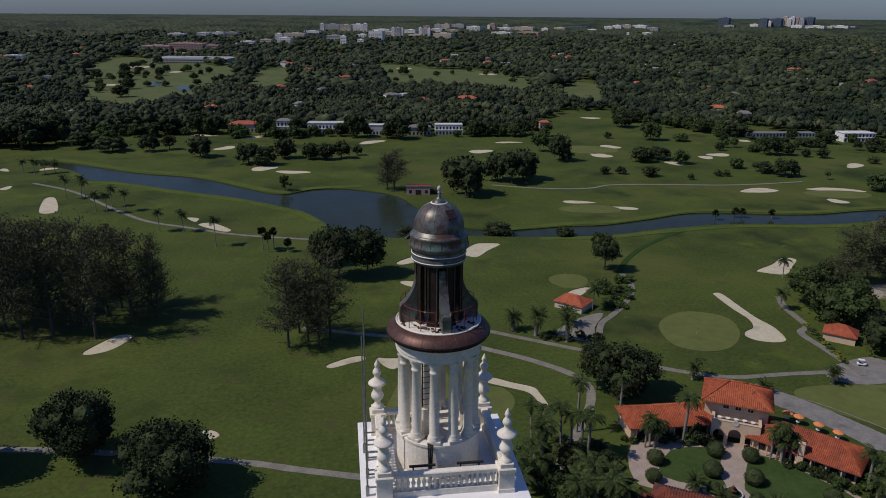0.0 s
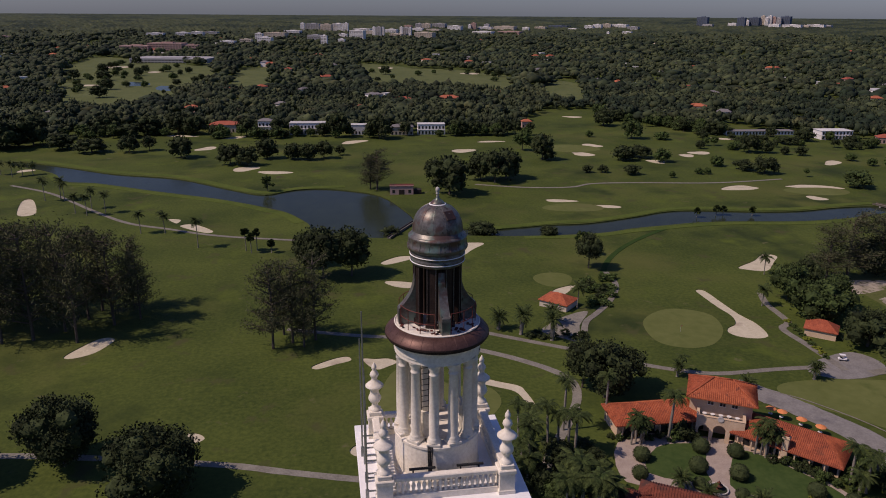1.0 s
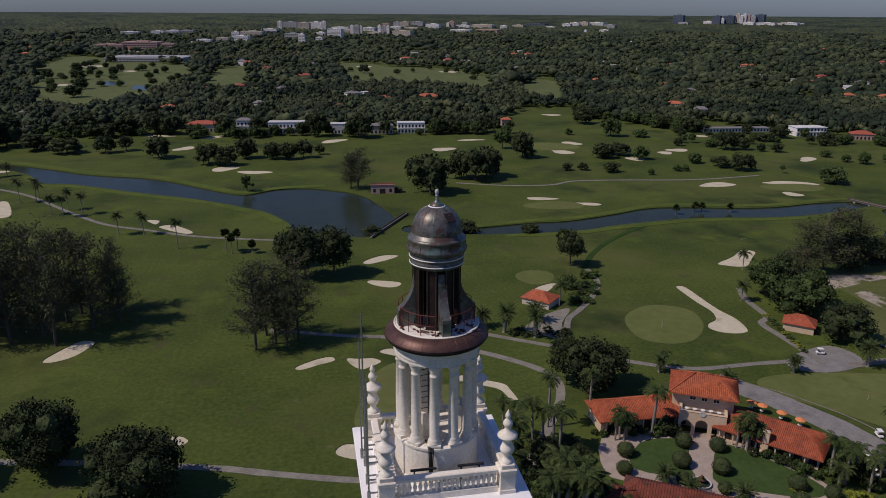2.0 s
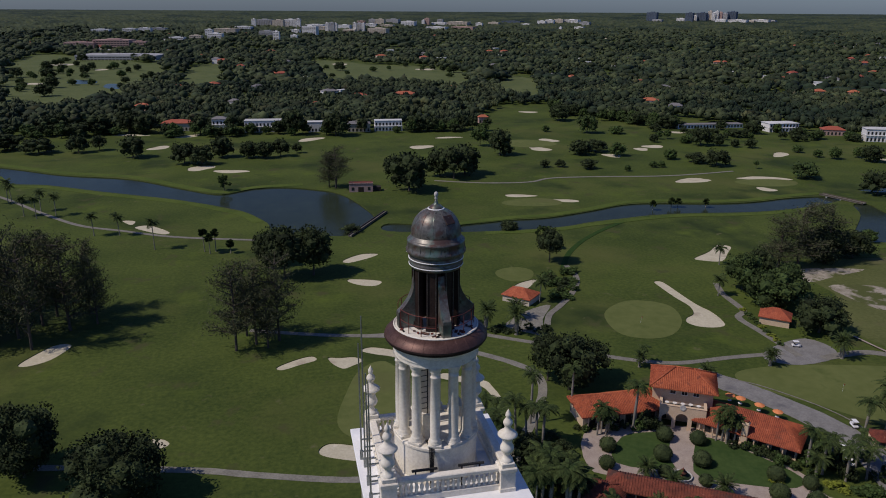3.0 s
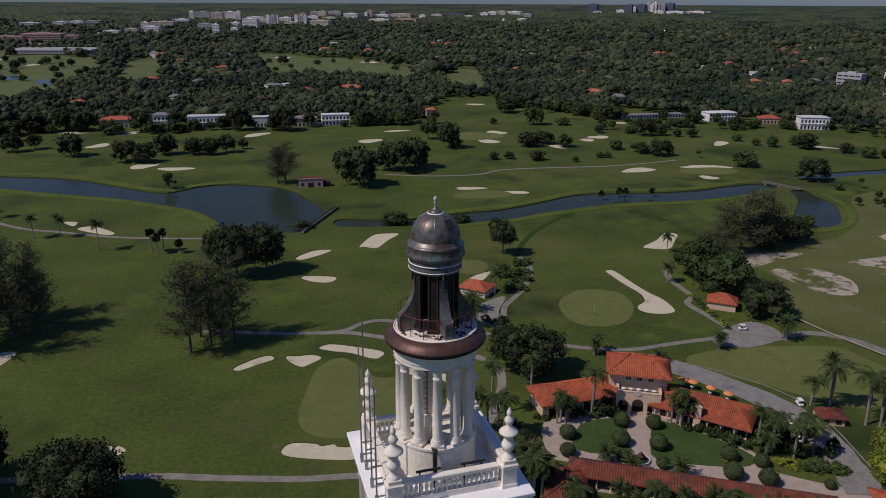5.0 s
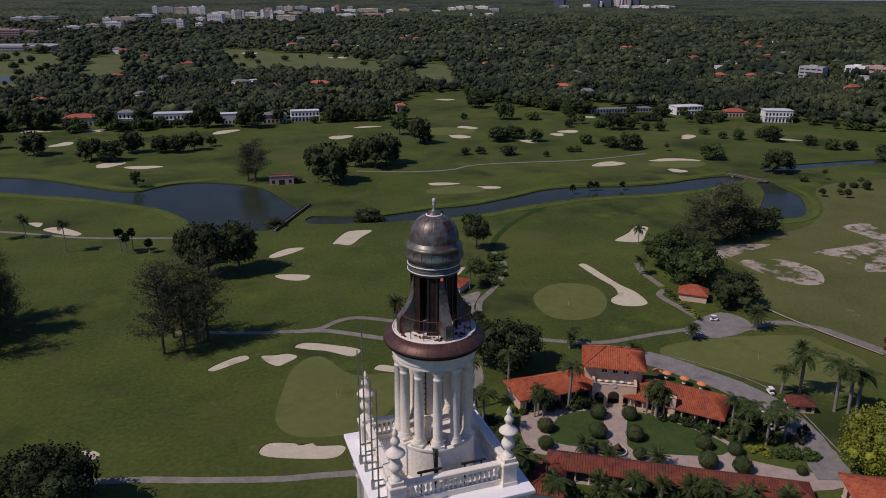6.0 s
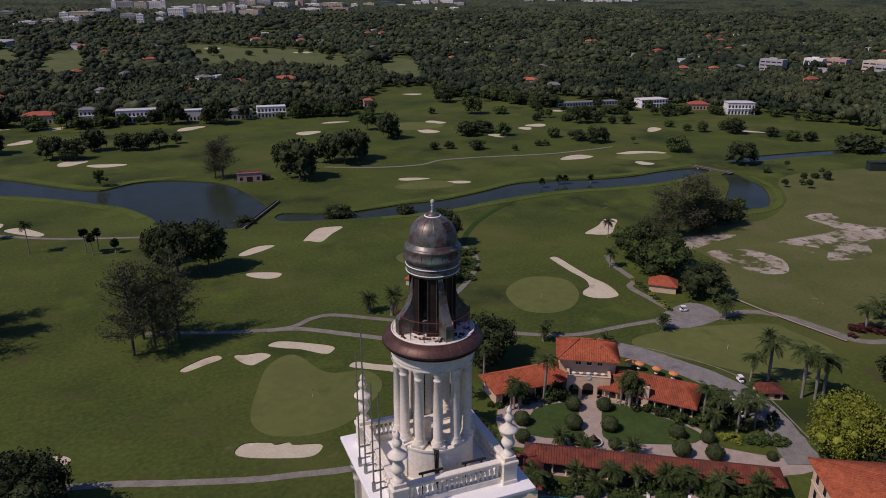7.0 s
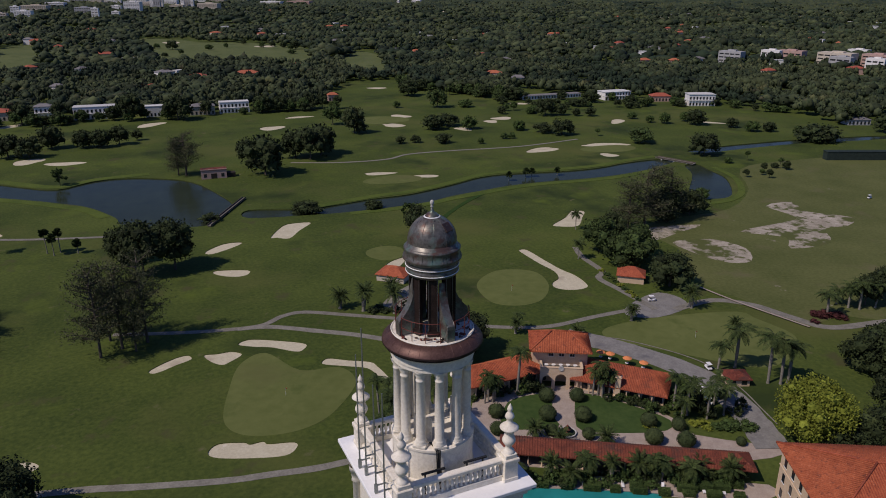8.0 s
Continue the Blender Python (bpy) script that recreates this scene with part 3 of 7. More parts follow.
# grassy lips round water and sand
lv, lf = [], []
for o in HOLES:
    k = len(lv)
    for p in o:
        lv += [(p.x, p.y, 0.0), (p.x, p.y, -0.6)]
    for i in range(len(o)):
        j = (i + 1) % len(o)
        lf.append((k + 2 * i, k + 2 * i + 1, k + 2 * j + 1, k + 2 * j))
tagged(new("bank", raw_mesh("bank", lv, lf, BANK)), "grassy lip round water and sand", "bank", "", "structure")
# ---- tower ----
FLOOR = 77.95


def tower():
    t = empty("bell_tower", pose(0, 0, 0), "white stucco hotel tower with round colonnade and copper cupola", "tower")
    shaft = part("shaft", box(bmesh.new(), -3.2, 3.2, -3.2, 3.2, 0, 76.9), STUCCO, t, "pale stucco tower shaft")
    bm = box(bmesh.new(), -3.45, 3.45, -3.45, 3.45, 76.9, 77.25, 0.05)
    box(bm, -3.6, 3.6, -3.6, 3.6, 77.25, 77.52, 0.05)
    box(bm, -3.75, 3.75, -3.75, 3.75, 77.52, 77.74, 0.04)
    part("cornice", bm, STUCCO, t)
    part("cornice_slab", box(bmesh.new(), -3.9, 3.9, -3.9, 3.9, 77.74, FLOOR, 0.03), MEMBRANE, t, "bright white coated cornice slab")
    # capitals and pilasters under the cornice
    for sx, sy in ((-1, -1), (1, -1), (-1, 1), (1, 1)):
        for ax in (0, 1):
            x, y = (sx * 3.28, sy * 2.7) if ax else (sx * 2.7, sy * 3.28)
            bm = lathe(bmesh.new(), [(0.24, 66), (0.24, 75.9), (0.3, 75.95), (0.27, 76.1), (0.36, 76.6), (0.4, 76.6), (0.4, 76.88)], 14, x, y)
            part("pilaster", bm, STUCCO, t, "", True)
    # colonnade floor and pedestal
    bm = lathe(bmesh.new(), [(0, 80.0), (2.0, 80.0), (2.1, 79.96), (2.1, 79.84), (2.05, 79.8), (2.05, FLOOR + 0.25), (2.12, FLOOR + 0.2), (2.12, FLOOR - 0.02)], 48)
    part("pedestal", bm, STUCCO, t, "round stucco pedestal under the columns")
    base = lathe(bmesh.new(), [(0.30, 0), (0.30, 0.1), (0.33, 0.14), (0.33, 0.2), (0.27, 0.26), (0.29, 0.31), (0.25, 0.36), (0.235, 0.4), (0.24, 1.6), (0.205, 3.55), (0.235, 3.58), (0.235, 3.64), (0.205, 3.67), (0.215, 3.8), (0.29, 3.94), (0.29, 4.02), (0.32, 4.04), (0.32, 4.14)], 18)
    col_me = to_mesh("column", base, STUCCO, True)
    col_me.polygons.foreach_set("use_smooth", [True] * len(col_me.polygons))
    plinth_me = to_mesh("plinth", box(bmesh.new(), -0.33, 0.33, -0.33, 0.33, 0, 0.14, 0.02), STUCCO)
    for i in range(12):
        a = radians(17 + 30 * i)
        m = pose(1.74 * math.cos(a), 1.74 * math.sin(a), 80.0, 0, 0, math.degrees(a))
        c = child("column", col_me, t, m, "smooth white column with moulded base and capital")
        child("plinth", plinth_me, c)
    # two pier walls and a low drum inside the colonnade
    bm = bmesh.new()
    for a0 in (75, 200, 330):
        n, rr = 6, (1.15, 1.3)
        for z0, z1 in ((80.0, 84.1),) if a0 == 75 else ((80.0, 81.3),):
            ang = [radians(a0 + 9 * k) for k in range(n)]
            grid = [[bm.verts.new((r * math.cos(a), r * math.sin(a), z)) for r, z in ((rr[0], z0), (rr[1], z0), (rr[1], z1), (rr[0], z1))] for a in ang]
            for g, h in zip(grid, grid[1:]):
                for k in range(4):
                    bm.faces.new((g[k], g[(k + 1) % 4], h[(k + 1) % 4], h[k]))
            bm.faces.new(grid[0]), bm.faces.new(grid[-1][::-1])
    part("inner_wall", bm, STUCCO, t, "stained curved wall inside the colonnade")
    # ladder with hoops
    lad = empty("ladder", pose(-0.55, 0.2, 0, 0, 0, 10), "", "")
    lad.parent = t
    for x in (-0.2, 0.2):
        part("rail", tube(bmesh.new(), [(x, 0, 80.0), (x, 0, 84.9)], 0.03), BLACK, lad)
    rung = to_mesh("rung", tube(bmesh.new(), [(-0.2, 0, 0), (0.2, 0, 0)], 0.018), BLACK)
    for i in range(14):
        child("rung", rung, lad, pose(0, 0, 80.3 + 0.3 * i))
    # entablature, brim and roof terrace
    bm = lathe(bmesh.new(), [(1.42, 84.12), (2.0, 84.12), (2.0, 84.3), (2.05, 84.33), (2.05, 84.58), (2.12, 84.62), (2.14, 84.72), (2.2, 84.78), (2.2, 84.95), (1.42, 84.95), (1.42, 84.12)], 56)
    part("entablature", bm, STUCCO, t, "stained white ring beam on the columns")
    bm = lathe(bmesh.new(), [(1.9, 85.5), (2.0, 85.56), (2.26, 85.34), (2.42, 85.17), (2.45, 85.1)], 56)
    part("brim", bm, BROWN, t, "sloping brown copper brim", True)
    # undercut below the brim, in a darker copper than the slope above
    bm = lathe(bmesh.new(), [(2.45, 85.1), (2.46, 85.02), (2.38, 84.98), (2.38, 84.9), (2.3, 84.84), (2.22, 84.84), (1.2, 84.96)], 56)
    part("gutter", bm, DARK, t, "dark copper undercut moulding below the brim")
    bm = lathe(bmesh.new(), [(1.99, 85.48), (2.02, 85.58), (1.98, 85.61), (1.93, 85.57), (0, 85.57)], 56)
    part("terrace", bm, STUCCO, t, "stained cream coated round terrace")
    rnd = random.Random(41)
    for k in range(26):
        a, r = radians(rnd.uniform(190, 350)), rnd.uniform(1.25, 1.85)
        w = rnd.uniform(0.04, 0.16)
        bm = boxed(-w, w, -0.4 * w, 0.5 * w, 0, rnd.uniform(0.02, 0.09), bevel=0.008)
        d = part("debris", bm, rnd.choice((BROWN, DARK, RUST)), t, "loose scrap of rusty sheet and dirt" if k == 0 else "")
        d.matrix_basis = pose(r * math.cos(a), r * math.sin(a), 85.57, 0, 0, rnd.uniform(0, 180))
    seam = to_mesh("seam", tube(bmesh.new(), [(2.0, 0, 85.56), (2.26, 0, 85.34), (2.42, 0, 85.17), (2.45, 0, 85.08)], 0.008, None, 4), BROWN)
    for i in range(28):
        child("seam", seam, t, pose(0, 0, 0, 0, 0, i * 360 / 28))
    # lantern: eight piers, four scroll buttresses
    pier = bmesh.new()
    box(pier, 0.86, 1.06, -0.19, 0.19, 85.56, 88.46)
    box(pier, 1.05, 1.1, -0.24, -0.16, 85.56, 88.45)
    box(pier, 1.05, 1.1, 0.16, 0.24, 85.56, 88.45)
    box(pier, 1.04, 1.14, -0.27, 0.27, 85.56, 85.85)
    pier_me = to_mesh("pier", pier, DARK)
    for i in range(8):
        child("pier", pier_me, t, pose(0, 0, 0, 0, 0, 22.5 + 45 * i), "dark copper-clad lantern pier with pale edges" if i == 0 else "")
    edge = to_mesh("pier_trim", tube(bmesh.new(), [(1.105, 0, 85.8), (1.105, 0, 88.42)], 0.02, None, 4), STEEL)
    for i in range(8):
        for d in (-10.5, 10.5):
            child("pier_trim", edge, t, pose(0, 0, 0, 0, 0, 22.5 + 45 * i + d))
    but = bmesh.new()
    prof = [(0.98, 88.25)]
    for k in range(9):
        s = k / 8
        prof.append((1.1 + 0.66 * s ** 2.0, 87.75 - 1.35 * s))
    prof += [(1.84, 86.36), (1.86, 86.2), (1.84, 85.56), (0.98, 85.56)]
    sides = [[but.verts.new((r, y, z)) for r, z in prof] for y in (-0.2, 0.2)]
    but.faces.new(sides[0]), but.faces.new(sides[1][::-1])
    for i in range(len(prof)):
        j = (i + 1) % len(prof)
        but.faces.new((sides[0][i], sides[1][i], sides[1][j], sides[0][j]))
    bmesh.ops.bevel(but, geom=[e for e in but.edges], offset=0.02, segments=1, affect="EDGES")
    but_me = to_mesh("buttress", but, COPPER)
    for i in range(4):
        child("buttress", but_me, t, pose(0, 0, 0, 0, 0, 90 * i + 4), "scrolled copper buttress")
    # bands, dome, finial
    part("lantern_core", lathe(bmesh.new(), [(0.0, 85.58), (0.22, 85.58), (0.22, 88.44), (0, 88.44)], 12), DARK, t)
    bm = lathe(bmesh.new(), [(0.0, 88.42), (1.1, 88.42), (1.18, 88.46), (1.24, 88.56), (1.24, 88.74), (1.2, 88.78), (1.24, 88.84), (1.25, 88.98), (1.2, 89.04), (1.23, 89.08), (1.33, 89.14), (1.38, 89.22), (1.38, 89.3), (1.32, 89.38), (1.3, 89.62), (1.33, 89.68), (1.33, 89.74), (1.26, 89.8), (1.18, 89.84), (1.16, 89.98), (1.1, 90.0)], 56)
    part("dome_band", bm, COPPER, t, "moulded green-grey copper bands under the dome", True)
    for r, z in ((1.235, 88.58), (1.245, 88.88)):
        bm = lathe(bmesh.new(), [(r, z), (r + 0.025, z + 0.01), (r + 0.025, z + 0.035), (r, z + 0.045)], 56)
        part("rim_line", bm, MEMBRANE, t, "thin white rim line")
    standing = to_mesh("band_seam", tube(bmesh.new(), [(1.385, 0, 89.28), (1.325, 0, 89.4), (1.305, 0, 89.62)], 0.014, None, 4), COPPER)
    for i in range(18):
        child("band_seam", standing, t, pose(0, 0, 0, 0, 0, 20 * i + 6))
    dome = [(1.15 * math.cos(a) ** 0.86, 89.98 + 1.22 * math.sin(a)) for a in [radians(x) for x in range(0, 81, 8)]]
    dome += [(0.36, 91.16), (0.3, 91.24), (0.2, 91.33), (0.1, 91.38), (0.07, 91.5)]
    part("dome", lathe(bmesh.new(), dome, 56), COPPER, t, "weathered copper dome with green patina", True)
    part("rim_line", lathe(bmesh.new(), [(0.37, 91.14), (0.39, 91.16), (0.37, 91.19), (0.34, 91.19)], 32), MEMBRANE, t, "thin white rim line")
    rib = to_mesh("dome_rib", tube(bmesh.new(), [(r - 0.004, 0, z) for r, z in dome[:11]], 0.014, None, 5), COPPER)
    for i in range(12):
        child("dome_rib", rib, t, pose(0, 0, 0, 0, 0, 30 * i + 11))
    hatch = boxed(-0.25, 0.25, -0.05, 0.05, -0.23, 0.23, bevel=0.015)
    a = radians(300)
    h = part("hatch", hatch, BROWN, t, "brown patched hatch on the dome")
    h.matrix_basis = Matrix.Translation((0.84 * math.cos(a), 0.84 * math.sin(a), 90.78)) @ pose(0, 0, 0, 0, 0, 30) @ pose(0, 0, 0, -42)
    part("finial", lathe(bmesh.new(), [(0.06, 91.45), (0.05, 91.6), (0.09, 91.63), (0.05, 91.67), (0.06, 91.7), (0.09, 91.76), (0.1, 91.82), (0.07, 91.9), (0.0, 91.94)], 16), KERB, t, "pale ball finial", True)
    # rusted guard rail on the terrace
    rail = empty("guard_rail", pose(0, 0, 0), "", "")
    rail.parent = t
    for zr in (86.05, 86.55):
        for q in range(4):
            pts = [(1.78 * math.cos(radians(90 * q + 12 + 66 * k / 12)), 1.78 * math.sin(radians(90 * q + 12 + 66 * k / 12)), zr) for k in range(13)]
            part("rail", tube(bmesh.new(), pts, 0.018, None, 5), RUST, rail)
    post = to_mesh("post", tube(bmesh.new(), [(1.78, 0, 85.57), (1.78, 0, 86.56)], 0.02, None, 5), RUST)
    for q in range(4):
        for k in range(4):
            child("post", post, rail, pose(0, 0, 0, 0, 0, 90 * q + 12 + 22 * k))
    # balustrade with urns on corner piers
    prof = [(0.07, 0), (0.09, 0.04), (0.09, 0.09), (0.055, 0.12), (0.06, 0.16), (0.1, 0.3), (0.105, 0.36), (0.06, 0.5), (0.05, 0.58), (0.075, 0.61), (0.085, 0.66), (0.085, 0.7)]
    bal_me = to_mesh("baluster", lathe(bmesh.new(), prof, 10), STUCCO, True)
    for q in range(4):
        side = empty("balustrade", pose(0, 0, 0, 0, 0, 90 * q), "", "")
        side.parent = t
        part("plinth_rail", boxed(-2.45, 2.45, -2.98, -2.68, FLOOR, FLOOR + 0.32, bevel=0.02), STUCCO, side)
        part("top_rail", boxed(-2.45, 2.45, -3.02, -2.64, FLOOR + 1.02, FLOOR + 1.24, bevel=0.04), STUCCO, side)
        for k in range(19):
            child("baluster", bal_me, side, pose(-2.25 + 0.25 * k, -2.83, FLOOR + 0.32))
        pier = boxed(2.43, 3.23, -3.23, -2.43, FLOOR, FLOOR + 0.2, bevel=0.02)
        box(pier, 2.47, 3.19, -3.19, -2.47, FLOOR + 0.2, FLOOR + 1.05)
        box(pier, 2.4, 3.26, -3.26, -2.4, FLOOR + 1.05, FLOOR + 1.28, 0.04)
        box(pier, 2.5, 3.16, -3.16, -2.5, FLOOR + 1.28, FLOOR + 1.5, 0.03)
        part("corner_pier", pier, STUCCO, side)
        z = FLOOR + 1.5
        urn = [(0.29, z), (0.29, z + 0.1), (0.2, z + 0.16), (0.15, z + 0.3), (0.17, z + 0.4), (0.27, z + 0.52), (0.335, z + 0.66), (0.32, z + 0.78), (0.25, z + 0.92), (0.22, z + 1.06), (0.25, z + 1.2), (0.4, z + 1.33), (0.47, z + 1.39), (0.47, z + 1.43), (0.38, z + 1.52), (0.22, z + 1.64), (0.15, z + 1.75), (0.145, z + 1.84), (0.2, z + 1.94), (0.235, z + 2.02), (0.2, z + 2.14), (0.11, z + 2.26), (0.1, z + 2.32), (0.14, z + 2.4), (0.12, z + 2.52), (0.045, z + 2.66), (0, z + 2.75)]
        part("urn", lathe(bmesh.new(), urn, 24, 2.83, -2.83), STUCCO, side, "tall turned white urn finial", True)
    # masts with brackets on the west edge, cable trays and cables
    for x, y, top in ((-3.52, 0.25, 86.1), (-3.62, 0.95, 84.4), (-3.55, -1.25, 83.9), (-3.6, -2.6, 84.2)):
        m = empty("antenna_mast", pose(x, y, 0), "", "")
        m.parent = t
        part("pole", tube(bmesh.new(), [(0, 0, FLOOR), (0, 0, top - 1.5), (0, 0, top)], 0.045, 0.03, 8), STEEL, m, "galvanised steel mast")
        for zb in (0.4, 1.1):
            part("bracket", boxed(0.0, 0.55, -0.03, 0.03, FLOOR + zb, FLOOR + zb + 0.06), STEEL, m)
        part("base", boxed(-0.08, 0.08, -0.08, 0.08, FLOOR, FLOOR + 0.5, bevel=0.01), STEEL, m)
    for x0, x1 in ((-1.65, -0.42), (0.58, 1.85)):
        bm = boxed(x0, x1, -2.46, -2.34, FLOOR + 1.2, FLOOR + 1.29, bevel=0.01)
        for k in range(2):
            box(bm, x0 + 0.15 + k * (x1 - x0 - 0.4), x0 + 0.22 + k * (x1 - x0 - 0.4), -2.42, -2.37, FLOOR, FLOOR + 1.21)
        part("floodlight_bar", bm, BLACK, t, "black floodlight bar")
    for dx in (0, 0.07, 0.13, 0.2):
        pts = [(-0.75 + dx, -1.3, 80.05), (-0.7 + dx, -1.94, 80.08), (-0.72 + dx, -2.08, 79.9), (-0.7 + dx * 0.7, -2.12, 78.9), (-0.7 + dx * 0.4, -2.18, FLOOR + 0.04)]
        part("cable", tube(bmesh.new(), pts, 0.03, None, 5), BLACK, t)
    return t


tower()

# ---- clubhouse and other buildings ----
def hip_roof(bm, L, W, z, rise, over=0.0, thick=0.25):
    """Hip roof over a rectangle about the origin; the ridge runs along x."""
    a, b = L / 2 + over, W / 2 + over
    r = max(a - b, 0.3)
    lo = [bm.verts.new((x, y, z - thick)) for x, y in ((-a, -b), (a, -b), (a, b), (-a, b))]
    hi = [bm.verts.new((x, y, z)) for x, y in ((-a, -b), (a, -b), (a, b), (-a, b))]
    r0, r1 = bm.verts.new((-r, 0, z + rise)), bm.verts.new((r, 0, z + rise))
    for i in range(4):
        j = (i + 1) % 4
        bm.faces.new((lo[i], lo[j], hi[j], hi[i]))
    bm.faces.new(lo[::-1])
    for f in ((hi[0], hi[1], r1, r0), (hi[1], hi[2], r1), (hi[2], hi[3], r0, r1), (hi[3], hi[0], r0)):
        bm.faces.new(f)
    return bm


def tile_rows(parent, L, W, z, rise, over, mat, step=0.75):
    """Barrel-tile courses: raised rounded rolls running down each slope, one mesh a slope."""
    a, b = L / 2 + over, W / 2 + over
    r = max(a - b, 0.3)
    def slope(n, place):
        bm = bmesh.new()
        for k in range(n):
            p0, p1 = place(k, n)
            tube(bm, [p0, p1], step * 0.2, None, 5)
        part("tile_course", bm, mat, parent, "", True)
    for s in (-1, 1):
        n = int(2 * a / step)
        def pl(k, n, s=s):
            x = -a + (k + 0.5) * 2 * a / n
            f = 1.0 if abs(x) < r else max(0.0, (a - abs(x)) / (a - r))
            return (x, s * b, z + 0.02), (x, s * b * (1 - f), z + rise * f + 0.02)
        slope(n, pl)
        n = int(2 * b / step)
        def pe(k, n, s=s):
            y = -b + (k + 0.5) * 2 * b / n
            f = 1 - abs(y) / b
            return (s * a, y, z + 0.02), (s * (a - (a - r) * f), y, z + rise * f + 0.02)
        slope(n, pe)
    cap = bmesh.new()
    for p, q in (((-r, 0), (r, 0)), ((-a, -b), (-r, 0)), ((-a, b), (-r, 0)), ((a, -b), (r, 0)), ((a, b), (r, 0))):
        z0 = z + (rise if abs(p[1]) < 1e-6 else 0)
        tube(cap, [(p[0], p[1], z0 + 0.05), (q[0], q[1], z + rise + 0.05)], 0.22, None, 6)
    part("ridge_tile", cap, mat, parent, "", True)


def arch_wall(bm, x0, x1, y, thick, z0, z1, arches):
    """A wall along x with round-headed openings (centre, half width, spring height), one solid."""
    o = [(x0, z1), (x0, z0)]
    for c, h, s in arches:
        o += [(c - h, z0)] + [(c - h * math.cos(math.pi * k / 12), s + h * math.sin(math.pi * k / 12)) for k in range(13)] + [(c + h, z0)]
    o += [(x1, z0), (x1, z1)]
    a, b = [[bm.verts.new((x, yy, z)) for x, z in o] for yy in (y, y + thick)]
    bm.faces.new(a), bm.faces.new(b[::-1])
    for i in range(len(o)):
        j = (i + 1) % len(o)
        bm.faces.new((a[i], b[i], b[j], a[j]))
    return bm


def window(parent, x, y, z, w, h, face=-1, mat=None):
    win = part("window", boxed(x - w / 2, x + w / 2, y - 0.04, y + 0.04, z, z + h), mat or GLASS, parent, "dark glazed window")
    f = bmesh.new()
    for a in ((x - w / 2 - 0.08, x + w / 2 + 0.08, z + h, z + h + 0.1), (x - w / 2 - 0.12, x + w / 2 + 0.12, z - 0.12, z), (x - w / 2 - 0.08, x - w / 2, z, z + h), (x + w / 2, x + w / 2 + 0.08, z, z + h), (x - 0.03, x + 0.03, z, z + h)):
        box(f, a[0], a[1], y - 0.09, y + 0.06, a[2], a[3])
    part("window_frame", f, WALLS[0], win)
    return win


